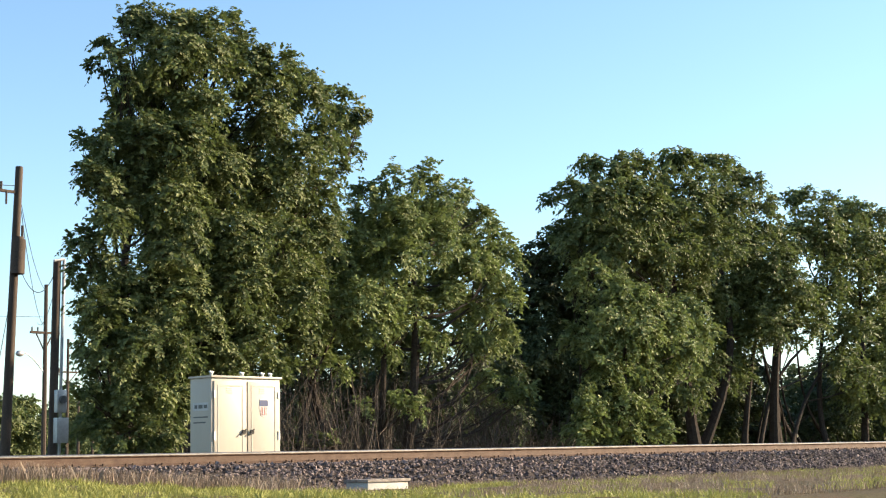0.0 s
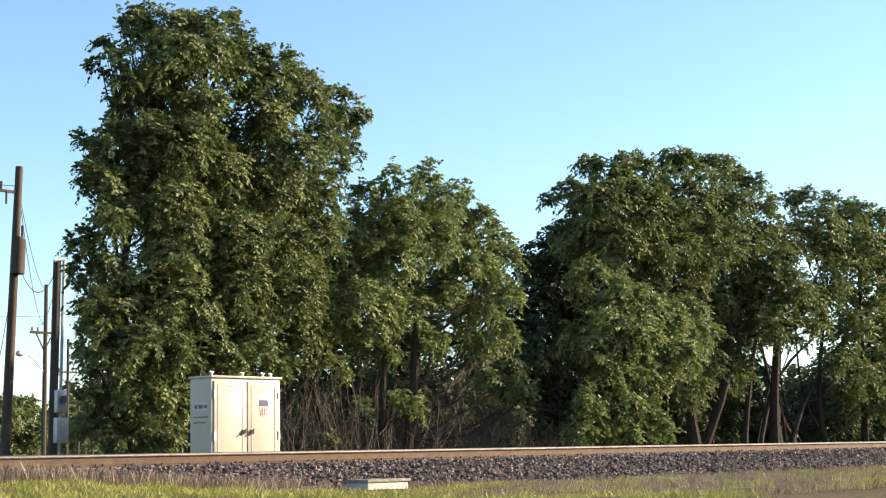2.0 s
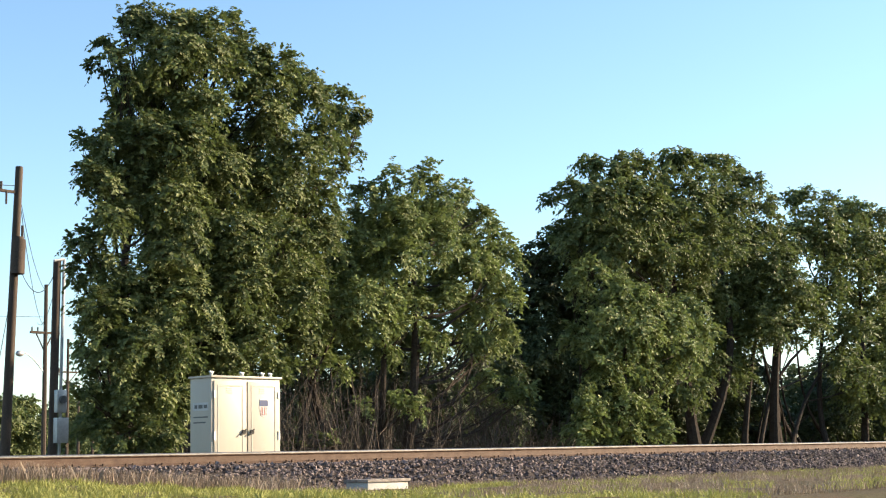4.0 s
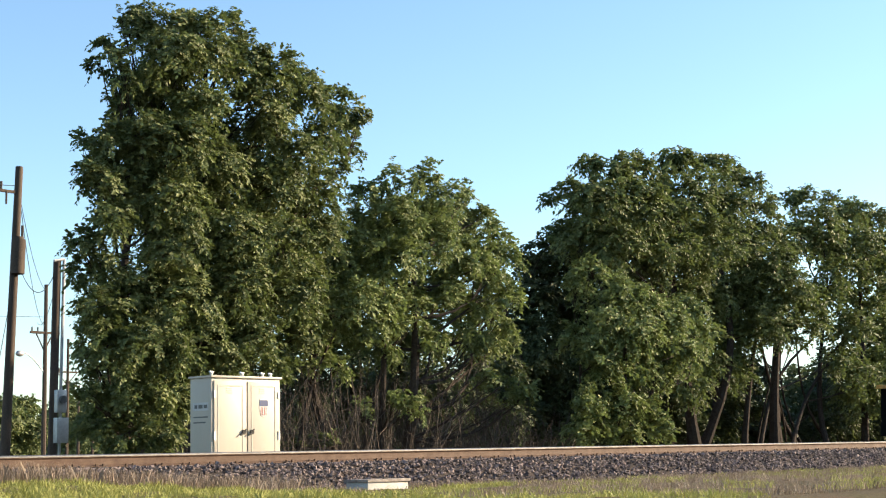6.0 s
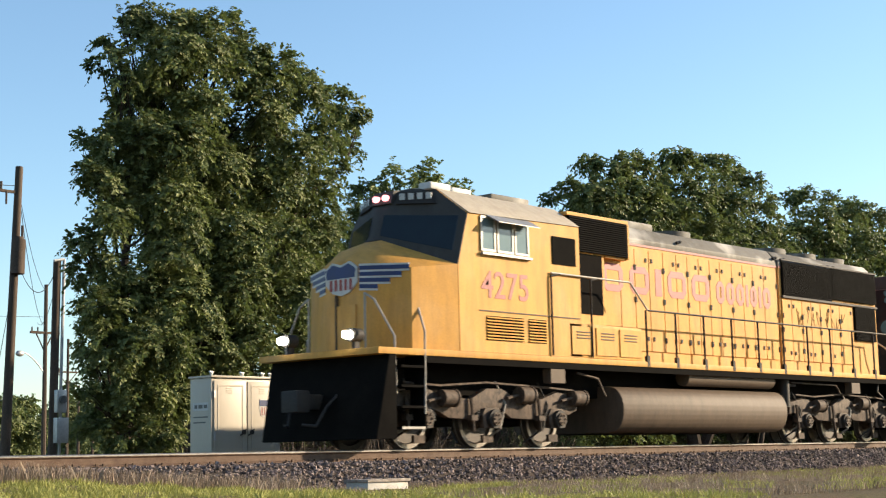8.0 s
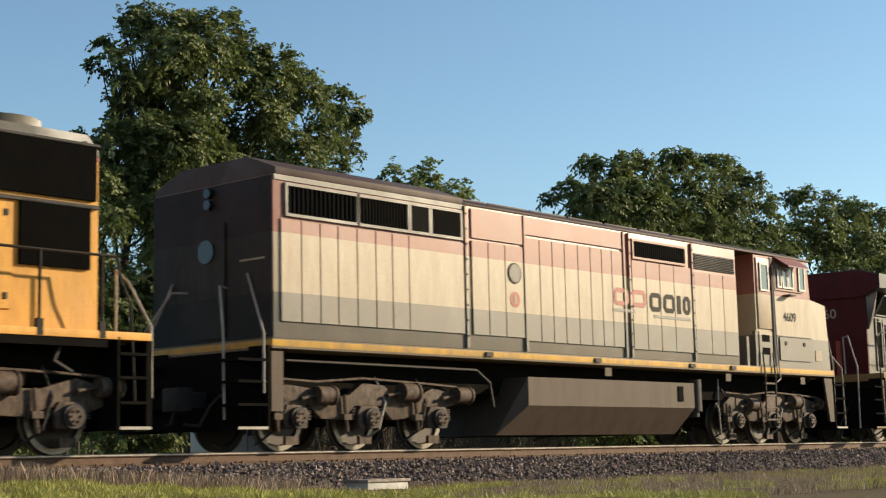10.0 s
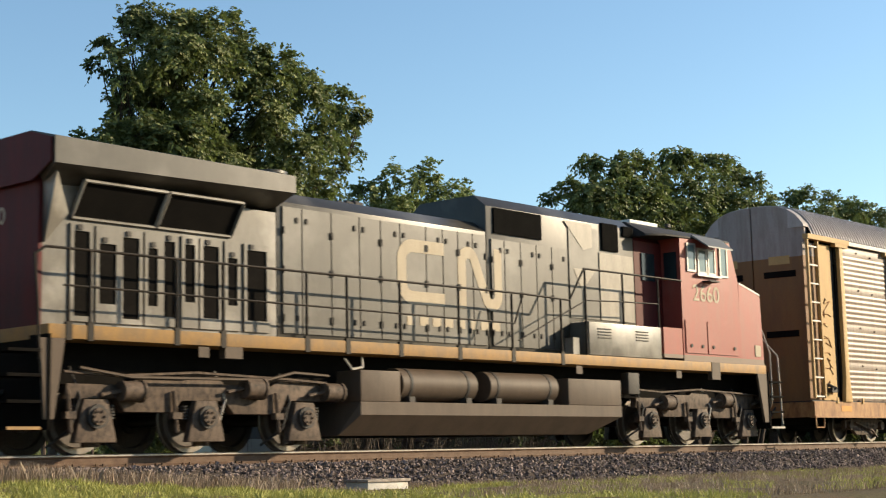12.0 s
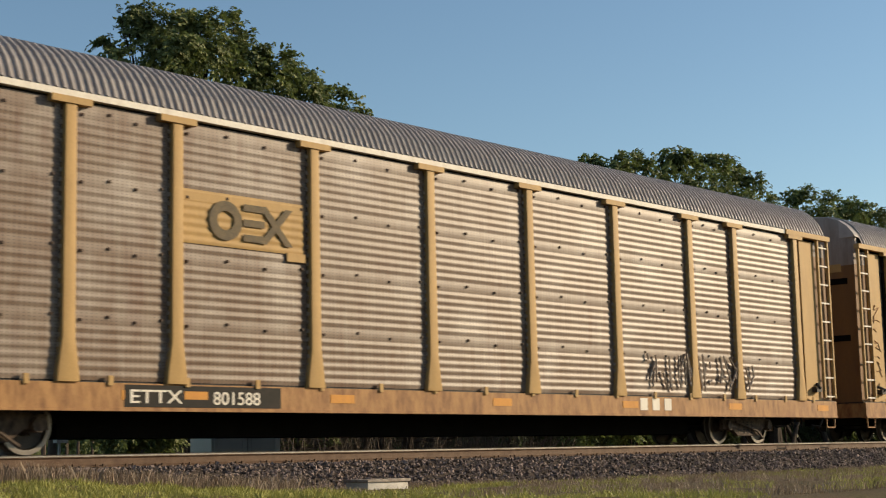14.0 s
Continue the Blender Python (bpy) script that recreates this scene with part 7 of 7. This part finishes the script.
        pane_window(v, 29.52, 29.86, 3.74, 4.46, y, cb)
        v.p("window_sill", boxes((28.5, 29.5, min(y, y + s * 0.08), max(y, y + s * 0.08), 3.70, 3.75)), M_ALU, cb)
        v.p("sun_visor", hull([(28.4, s * 1.49, 4.62), (29.65, s * 1.49, 4.62), (29.55, s * 1.86, 4.34), (28.5, s * 1.86, 4.34), (28.4, s * 1.49, 4.58), (29.65, s * 1.49, 4.58), (29.55, s * 1.86, 4.31), (28.5, s * 1.86, 4.31)]), M_GREYPAINT, cb)
        v.p("mirror", boxes((28.8, 29.2, min(y, y + s * 0.2), max(y, y + s * 0.2), 3.58, 3.61)), M_DARK, cb)
        q0, q1 = sorted((y, y + s * 0.022))
        for a, b in ((28.0, 28.85), (28.9, 30.2)):
            h = v.p("cab_hatch", boxes((a, b, q0, q1, 1.98, 2.70)), M_CNRED, cb)
            for x in (a + 0.2, b - 0.2):
                bm = bmesh.new()
                rod(bm, (x, q0 if s < 0 else q1, 2.14), (x, (q0 - 0.02) if s < 0 else q1 + 0.02, 2.14), 0.04, 10)
                v.p("latch", bm, M_DARK, h)
        v.p("small_hatch", boxes((27.15, 27.88, min(s * 1.40, s * 1.488), max(s * 1.40, s * 1.488), 1.85, 2.50)), M_CNRED, cb)
        v.p("pale_patch", boxes((31.0, 31.25, min(s * 1.462, s * 1.475), max(s * 1.462, s * 1.475), 2.0, 2.26)), M_CREAM, cb)
        v.p("roof_lamp", boxes((28.5, 28.6, s * 0.8 - 0.05, s * 0.8 + 0.05, 4.87, 4.95)), M_DARK, cb)
    v.lettering("2660", 28.36, -1.496, 3.15, 0.37, M_CREAM, cb, "pale painted number", 1.1)
    bm = bmesh.new()
    for z in (4.15, 4.32):
        rod(bm, (11.90, 0.0, z), (11.98, 0.0, z), 0.075, 14)
    v.p("rear_headlight", bm, M_GLASS)
    v.lettering("2660", 11.976, 0.62, 3.36, 0.26, M_CREAM, None, "dull pale painted number", 1.1, -90)
    # roof gear
    bm = bmesh.new()
    rod(bm, (17.2, 0.0, 4.30), (17.2, 0.0, 4.75), 0.30, 18)
    rod(bm, (17.2, 0.0, 4.75), (17.2, 0.0, 4.80), 0.36, 18)
    v.p("exhaust_stack", bm, M_CN)
    bm = bmesh.new()
    for k in range(3):
        rod(bm, (18.9 + k * 0.2, -0.2, 4.40), (18.7 + k * 0.2, -0.2, 4.42), 0.05 + 0.02 * k, 10)
    box(bm, 18.7, 19.5, -0.3, -0.1, 4.30, 4.38)
    v.p("air_horn", bm, M_DARK)
    # tank with cut-outs, reservoirs
    bm = hull([(17.95, y, z) for y, z in ((-1.48, 0.58), (-1.48, 0.80), (1.48, 0.58), (1.48, 0.80))] + [(25.5, y, z) for y, z in ((-1.48, 0.58), (-1.48, 0.80), (1.48, 0.58), (1.48, 0.80))] + [(17.72, y, 0.24) for y in (-1.15, 1.15)] + [(24.75, y, 0.24) for y in (-1.15, 1.15)])
    tk = v.p("fuel_tank", bm, M_BCTANK, None, "dusty grey fuel tank")
    v.p("tank_end", boxes((17.95, 18.92, -1.48, 1.48, 0.803, 1.33), bevel=0.02), M_BCTANK, tk)
    v.p("tank_end", boxes((23.72, 25.5, -1.48, 1.48, 0.803, 1.32), bevel=0.02), M_BCTANK, tk)
    v.p("tank_core", boxes((18.93, 23.71, -0.75, 0.75, 0.803, 1.32)), M_BLACK, tk)
    for s in (-1, 1):
        for a, b in ((19.02, 21.0), (21.38, 23.42)):
            bm = bmesh.new()
            rod(bm, (a, s * 1.18, 1.12), (b, s * 1.18, 1.12), 0.285, 24)
            r = v.p("air_reservoir", bm, M_BCTANK, None, "dusty cylindrical air reservoir")
            for x in (a + 0.22, b - 0.25):
                bm = bmesh.new()
                rod(bm, (x - 0.03, s * 1.18, 1.12), (x + 0.03, s * 1.18, 1.12), 0.295, 24)
                box(bm, x - 0.07, x + 0.07, s * 1.18 - 0.28, s * 1.18 + 0.28, 0.79, 0.9)
                v.p("strap", bm, M_DARK, r)
        v.p("jacking_pad", boxes((15.0, 15.35, min(s * 1.36, s * 1.5), max(s * 1.36, s * 1.5), 1.42, 1.60)), M_BCTANK)
        v.p("jacking_pad", boxes((29.0, 29.35, min(s * 1.40, s * 1.51), max(s * 1.40, s * 1.51), 1.42, 1.80)), M_BCTANK)
    v.p("pilot", boxes((31.38, 31.48, -1.42, 1.42, 0.35, 1.60)), M_BLACK)
    v.p("pilot", boxes((11.80, 11.9, -1.42, 1.42, 0.35, 1.60)), M_BLACK)
    coupler(v, 31.45, 1)
    coupler(v, 11.85, -1)
    for s in (-1, 1):
        v.p("frame_pipe", rods([Vector((12.5, s * 1.3, 1.22)), Vector((13.4, s * 1.32, 1.10)), Vector((16.0, s * 1.32, 1.12)), Vector((16.6, s * 1.3, 1.25)), Vector((17.4, s * 1.28, 1.22))], 0.024, 6), M_BCTANK)
        v.p("hose_loop", rods([Vector((17.7, s * 1.35, 1.52)), Vector((17.85, s * 1.38, 1.34)), Vector((18.1, s * 1.38, 1.38)), Vector((18.12, s * 1.35, 1.55))], 0.022, 6), M_PALERAIL)
        v.p("air_filter", boxes((25.9, 26.3, min(s * 1.2, s * 1.4), max(s * 1.2, s * 1.4), 1.05, 1.5), bevel=0.03), M_DARK)
        for x in (14.5, 24.0, 27.6):
            v.p("small_plate", boxes((x, x + 0.2, min(s * 1.47, s * 1.482), max(s * 1.47, s * 1.482), 1.42, 1.58)), M_BCTANK)
    truck3(v, (12.83, 14.85, 16.9), "pedestal")
    truck3(v, (26.95, 28.97, 30.98), "pedestal")
    return v


def autorack():
    mid = 47.23
    v = Vehicle("autorack_car", mid, "tan enclosed car carrier with ribbed side panels and arched roof", "freight car", "car carriers of the train")
    E = 13.62
    A, B = mid - E, mid + E
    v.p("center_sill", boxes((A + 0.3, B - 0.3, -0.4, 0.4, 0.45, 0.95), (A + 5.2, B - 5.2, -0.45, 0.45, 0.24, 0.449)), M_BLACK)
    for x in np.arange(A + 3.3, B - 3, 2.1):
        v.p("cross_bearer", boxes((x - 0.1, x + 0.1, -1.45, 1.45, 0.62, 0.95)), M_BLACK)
    v.p("floor_deck", boxes((A, B, -1.47, 1.47, 0.96, 1.02)), M_DARK)
    for k in (1, 2):
        v.p("inner_deck", boxes((A + 0.3, B - 0.3, -1.36, 1.36, 1.05 + 1.7 * k, 1.12 + 1.7 * k)), M_DARK)
    BOLT = bpy.data.meshes.new('bolt')
    bm = boxes((-0.02, 0.02, -0.02, 0.02, -0.02, 0.02))
    bm.to_mesh(BOLT)
    bm.free()
    BOLT.materials.append(M_RUST)
    posts = [mid + q for q in (-11.85, -9.0, -7.1, -4.27, -1.42, 1.42, 4.27, 7.1, 9.0, 11.85)]
    rng = random.Random(9)
    for s in (-1, 1):
        q0, q1 = sorted((s * 1.44, s * 1.53))
        sill = v.p("side_sill", boxes((A, B, q0, q1, 0.64, 1.0), (A, B, min(s * 1.40, s * 1.55), max(s * 1.40, s * 1.55), 0.60, 0.638)), M_RACKSILL, None, "rusty yellow side sill")
        for i, x in enumerate(np.arange(A + 1.2, B - 1, 1.38)):
            v.p("stake_pocket", boxes((x - 0.04, x + 0.04, min(s * 1.531, s * 1.56), max(s * 1.531, s * 1.56), 0.96, 1.10)), M_RACKPOST, sill)
            if i % 3 == 0:
                v.p("sill_patch", boxes((x + 0.2, x + 0.75, min(s * 1.5305, s * 1.536), max(s * 1.5305, s * 1.536), 0.76, 0.90)), M_AMBER, sill)
        for x in posts:
            bm = bmesh.new()
            a, b = sorted((s * 1.47, s * 1.575))
            prism(bm, [(x - 0.185, 1.0), (x + 0.185, 1.0), (x + 0.17, 1.14), (x + 0.105, 1.62), (x + 0.09, 5.0), (x - 0.09, 5.0), (x - 0.105, 1.62), (x - 0.17, 1.14)], "y", a, b, bevel=0.01)
            p = v.p("post", bm, M_RACKPOST)
            v.p("post_cap", boxes((x - 0.34, x + 0.34, min(s * 1.47, s * 1.60), max(s * 1.47, s * 1.60), 4.93, 5.03)), M_RACKPOST, p)
        # ribbed sheets between the posts
        ribs = []
        z = 1.03
        while z < 4.90:
            for k in range(6):
                ribs += [(0.0055 - 0.0055 * math.cos(q * math.tau / 8), z + k * 0.132 + q * 0.0165) for q in range(8)]
            z += 6 * 0.132
            ribs += [(0.0, z), (0.004, z + 0.02), (0.004, z + 0.15), (0.0, z + 0.17)]
            z += 0.19
        ribs = [q for q in ribs if q[1] < 4.99] + [(0.0, 5.0)]
        ends = posts
        for a, b in zip(ends, ends[1:]):
            if b - a < 0.6:
                continue
            cuts = (a + 0.11, b - 0.11)
            me_v, me_f = [], []
            for c0, c1 in zip(cuts, cuts[1:]):
                k0 = len(me_v)
                t = rng.uniform(-0.006, 0.006)
                for d, zz in ribs:
                    me_v += [(c0 - mid + 0.006, s * (1.475 + d + t), zz), (c1 - mid - 0.006, s * (1.475 + d + t), zz)]
                for i in range(len(ribs) - 1):
                    q = k0 + 2 * i
                    me_f.append((q, q + 1, q + 3, q + 2) if s < 0 else (q, q + 2, q + 3, q + 1))
            sheet = raw("side_panel", me_v, me_f, M_RACK, v.ob)
            sheet.data.polygons.foreach_set("use_smooth", [True] * len(sheet.data.polygons))
            for row in range(4):
                zz = 1.03 + 6 * 0.132 + 0.085 + row * (6 * 0.132 + 0.19)
                for k in range(4):
                    x = a + 0.24 + (b - a - 0.48) * k / 3 - mid
                    f = new("fastening", BOLT)
                    f.parent, f.location = sheet, (x, s * 1.484, zz + (0.03 if k % 2 else -0.03))
            clips = bmesh.new()
            for x in (a + 0.125, b - 0.125):
                for k in range(28):
                    zc = 1.10 + k * 0.137
                    box(clips, x - 0.014, x + 0.014, min(s * 1.48, s * 1.512), max(s * 1.48, s * 1.512), zc - 0.03, zc + 0.03)
            tagged(v.p("notched_edge", clips, M_RACKCLIP, sheet, "pale notched sheet edges"), kind="stuff")
        v.p("backing_wall", boxes((A + 1.7, B - 1.7, min(s * 1.40, s * 1.43), max(s * 1.40, s * 1.43), 1.03, 5.0)), M_DARK)
        # eave, end stiles and ladders
        v.p("eave_rail", boxes((A + 0.15, B - 0.15, min(s * 1.44, s * 1.56), max(s * 1.44, s * 1.56), 5.035, 5.13)), M_EAVE, None, "whitish eave rail")
        for end, w in ((A, 1), (B, -1)):
            x0, x1 = sorted((end + w * 0.66, end + w * 1.37))
            v.p("end_panel", boxes((x0, x1, min(s * 1.42, s * 1.46), max(s * 1.42, s * 1.46), 1.03, 4.96)), M_RACKPOST)
            x0, x1 = sorted((end + w * 0.03, end + w * 0.655))
            v.p("ladder_backing", boxes((x0, x1, min(s * 1.38, s * 1.42), max(s * 1.38, s * 1.42), 1.03, 4.96)), M_RACKEND)
            ld = v.p("ladder", boxes(*[(end + w * q - 0.03, end + w * q + 0.03, min(s * 1.49, s * 1.56), max(s * 1.49, s * 1.56), 1.08, 5.02) for q in (0.06, 0.58)]), M_RACKPOST)
            for k in range(9):
                z = 1.12 + k * 0.465
                v.p("rung", boxes((min(end + w * 0.06, end + w * 0.58), max(end + w * 0.06, end + w * 0.58), min(s * 1.51, s * 1.545), max(s * 1.51, s * 1.545), z - 0.018, z + 0.018)), M_EAVE, ld)
            v.p("dark_jamb", boxes((min(end + w * 1.375, end + w * 1.62), max(end + w * 1.375, end + w * 1.62), min(s * 1.36, s * 1.40), max(s * 1.36, s * 1.40), 1.03, 4.96)), M_DARK)
            v.p("sill_step", rods([Vector((end + w * 0.08, s * 1.5, 0.64)), Vector((end + w * 0.1, s * 1.5, 0.36)), Vector((end + w * 0.5, s * 1.5, 0.36)), Vector((end + w * 0.52, s * 1.5, 0.64))], 0.018, 6), M_RACKSILL)
            v.p("eave_bar", boxes((min(end, end + w * 2.2), max(end, end + w * 2.2), min(s * 1.45, s * 1.60), max(s * 1.45, s * 1.60), 5.02, 5.14)), M_RACKPOST)
            bm = bmesh.new()
            rod(bm, (end + w * 0.85, s * 1.47, 1.42), (end + w * 1.0, s * 1.62, 1.32), 0.04, 8)
            box(bm, min(end + w * 0.85, end + w * 1.1), max(end + w * 0.85, end + w * 1.1), min(s * 1.465, s * 1.60), max(s * 1.465, s * 1.60), 1.22, 1.34)
            v.p("door_winch", bm, M_DARK)
    # ribbed arched roof
    arc = [(-1.53, 5.13), (-1.50, 5.22), (-1.40, 5.42), (-1.22, 5.62), (-0.98, 5.78), (-0.70, 5.87), (-0.3, 5.92), (0.3, 5.92), (0.70, 5.87), (0.98, 5.78), (1.22, 5.62), (1.40, 5.42), (1.50, 5.22), (1.53, 5.13)]
    arc = [(y, 5.13 + (z - 5.13) * 1.10) for y, z in arc]
    rv, rf = [], []
    xs, x, k = [], A + 0.35, 0
    while x < B - 0.35:
        xs += [(x, 0.0), (x + 0.075, 0.0), (x + 0.09, 0.04), (x + 0.125, 0.04), (x + 0.145, 0.0)]
        x += 0.145
    for x, h in xs:
        for y, z in arc:
            n = Vector((0, y, (z - 4.6) * 1.4)).normalized() * h
            rv.append((x - mid, y + n.y, z + n.z))
    m = len(arc)
    for i in range(len(xs) - 1):
        for j in range(m - 1):
            rf.append((i * m + j, (i + 1) * m + j, (i + 1) * m + j + 1, i * m + j + 1))
    raw("roof", rv, rf, M_RACKROOF, v.ob, "ribbed galvanised arched roof")
    # end doors
    for end, w in ((A, 1), (B, -1)):
        for s in (-1, 1):
            pts = []
            for y, z in [(0.02, 1.0), (1.38, 1.0), (0.02, 5.98), (0.70, 5.93), (0.98, 5.82), (1.25, 5.58), (1.40, 5.32)]:
                bow = 0.16 * (1 - (y / 1.42) ** 2)
                pts += [(end + w * (0.20 - bow), s * y, z), (end + w * (0.30 - bow), s * y, z)]
            d = v.p("end_door", hull(pts), M_RACKEND, None, "tan end door with whitish top")
            for z in (2.62, 4.12):
                v.p("door_slot", hull([(end + w * (0.19 - 0.16 * (1 - (y / 1.42) ** 2)) + w * e, s * y, z + q) for y in (0.30, 0.75, 1.15) for q in (0, 0.16) for e in (0, 0.006)]), M_BLACK, d)
            v.p("warning_panel", hull([(end + w * (0.19 - 0.16 * (1 - (y / 1.42) ** 2)) + w * e, s * y, z) for y in (0.45, 1.0) for z in (4.45, 4.66) for e in (0, 0.006)]), M_RACKPOST, d)
        v.p("end_hood", hull([(end + w * q, y, z) for q in (0.12, 0.40) for y, z in arc if z > 5.3] + [(end + w * q, y, 5.35) for q in (0.12, 0.40) for y in (-1.44, 1.44)]), M_RACKROOF)
        v.p("end_sill", boxes((min(end, end + w * 0.3), max(end, end + w * 0.3), -1.5, 1.5, 0.62, 0.99)), M_RACKSILL)
        coupler(v, end + w * 0.1, -w)
    # markings on the sill and panels
    ev, ef = [], []
    face = [(d, z) for d, z in ribs if 3.14 < z < 3.98]
    for d, z in face:
        ev += [(40.27 - mid, -(1.487 + d), z), (42.76 - mid, -(1.487 + d), z)]
    for i in range(len(face) - 1):
        ef.append((2 * i, 2 * i + 1, 2 * i + 3, 2 * i + 2))
    raw("emblem_panel", ev, ef, M_RACKPOST, v.ob, "clean tan emblem field")
    v.p("emblem_foot", boxes((42.38, 42.78, -1.516, -1.49, 3.02, 3.16)), M_RACKPOST)
    ring = bmesh.new()
    for k in range(30):
        p, q = (math.tau * e / 30 + 0.42 for e in (k, k + 1))
        prism(ring, [(41.10 + 0.33 * math.cos(p), 3.55 + 0.31 * math.sin(p)), (41.10 + 0.33 * math.cos(q), 3.55 + 0.31 * math.sin(q)), (41.10 + 0.17 * math.cos(q), 3.55 + 0.15 * math.sin(q)), (41.10 + 0.17 * math.cos(p), 3.55 + 0.15 * math.sin(p))], "y", -1.520, -1.516)
    bmesh.ops.remove_doubles(ring, verts=ring.verts[:], dist=0.0005)
    v.p("emblem_ring", ring, M_FADEDINK, None, "faded dark ring")
    for z in (3.26, 3.50, 3.74):
        v.p("emblem_bar", boxes((41.46, 41.90, -1.520, -1.516, z, z + 0.11)), M_FADEDINK, None, "faded dark bar")
    for lean in (-1, 1):
        bm = bmesh.new()
        prism(bm, [(42.14 - lean * 0.28 - 0.08, 3.25), (42.14 - lean * 0.28 + 0.08, 3.25), (42.14 + lean * 0.28 + 0.08, 3.85), (42.14 + lean * 0.28 - 0.08, 3.85)], "y", -1.520 - 0.001 * lean, -1.516)
        v.p("emblem_slant", bm, M_FADEDINK, None, "faded dark slanting bar")
    v.p("mark_ground", boxes((39.20, 42.2, -1.5365, -1.531, 0.66, 0.98)), M_INK)
    v.p("mark_patch", boxes((40.28, 40.72, -1.5405, -1.537, 0.78, 0.90)), M_AMBER)
    v.lettering("ETTX", 39.27, -1.541, 0.72, 0.20, M_EAVE, None, "white painted reporting mark", 1.45)
    v.lettering("801588", 40.82, -1.541, 0.71, 0.20, M_EAVE, None, "white painted car number", 1.15)
    for k in range(3):
        v.p("pale_bar", boxes((52.2 + k * 0.45, 52.46 + k * 0.45, -1.5365, -1.531, 0.72, 0.97)), M_EAVE)
    bm = bmesh.new()
    for k in range(22):
        x = 52.5 + k * 0.2
        pts = [Vector((x + rng.uniform(-0.15, 0.2), -1.535, 1.55 + rng.uniform(-0.42, 0.42))) for _ in range(3)]
        for p, q in zip(pts, pts[1:]):
            rod(bm, p, q, 0.022, 5)
    v.p("scrawl", bm, M_RACKCLIP, None, "smeared pale sprayed marks")
    bm = bmesh.new()
    for k in range(14):
        z = 1.3 + k * 0.17
        pts = [Vector((34.62 + rng.uniform(-0.22, 0.22), -1.468, z + rng.uniform(-0.15, 0.2))) for _ in range(3)]
        for p, q in zip(pts, pts[1:]):
            rod(bm, p, q, 0.012, 4)
    v.p("scrawl", bm, M_RACKSILL, None, "thin brown scrawled marks")
    # two-axle trucks
    for c in (mid - 10.06, mid + 10.06):
        t = v.p("truck", boxes((c - 0.25, c + 0.25, -1.0, 1.0, 0.40, 0.62)), M_DARK, None, "two-axle freight truck")
        for s in (-1, 1):
            bm = bmesh.new()
            prism(bm, [(c - 1.1, 0.34), (c - 1.08, 0.56), (c - 0.5, 0.62), (c + 0.5, 0.62), (c + 1.08, 0.56), (c + 1.1, 0.34), (c + 0.72, 0.36), (c + 0.45, 0.18), (c - 0.45, 0.18), (c - 0.72, 0.36)], "y", min(s * 0.95, s * 1.06), max(s * 0.95, s * 1.06), bevel=0.02)
            v.p("side_frame", bm, M_DUST, t)
            for x in (c - 0.89, c + 0.89):
                bm = bmesh.new()
                rod(bm, (x, s * 1.0, 0.42), (x, s * 1.14, 0.42), 0.11, 14)
                v.p("bearing_cap", bm, M_DUST, t)
            for k in (-0.18, 0.0, 0.18):
                bm = bmesh.new()
                for q in range(5):
                    rod(bm, (c + k, s * 1.0, 0.24 + q * 0.06), (c + k, s * 1.0, 0.27 + q * 0.06), 0.08, 8)
                v.p("coil_spring", bm, M_DARK, t)
            v.p("brake_lever", rods([Vector((c - 0.6, s * 1.1, 0.5)), Vector((c + 0.3, s * 1.12, 0.3)), Vector((c + 0.6, s * 1.1, 0.12))], 0.03, 6), M_DUST, t)
        wheelsets(v, t, (c - 0.89, c + 0.89), 0.42)
    return v


TRAIN = [yellow_locomotive(), banded_locomotive(), grey_locomotive(), autorack()]
PITCH = 28.85


class Follower:
    """A copy of a vehicle further back in the train."""

    def __init__(self, first, shift):
        self.mid = first.mid + shift
        self.ob = copy_thing(first.ob, pose(self.mid, 0, 0))
        self.axles = [(w, w.location.x, w.location.z) for w in self.ob.children_recursive if w.name.split(".")[0] == "wheelset"]


TRAIN.append(Follower(TRAIN[3], PITCH))


def motions():
    ticks = [i / FPS for i in range(14 * FPS + 1)]
    for v in TRAIN:
        walk(v.ob, [(t, pose(v.mid - run(t), 0, 0)) for t in ticks[::10]])
        for w, x, r in v.axles:
            walk(w, [(t, pose(x, 0, r) @ Matrix.Rotation(-run(t) / r, 4, "Y")) for t in ticks])


build_ground()
build_track()
build_trees()
build_grass()
build_cabinet()
build_cover()
build_poles()
motions()
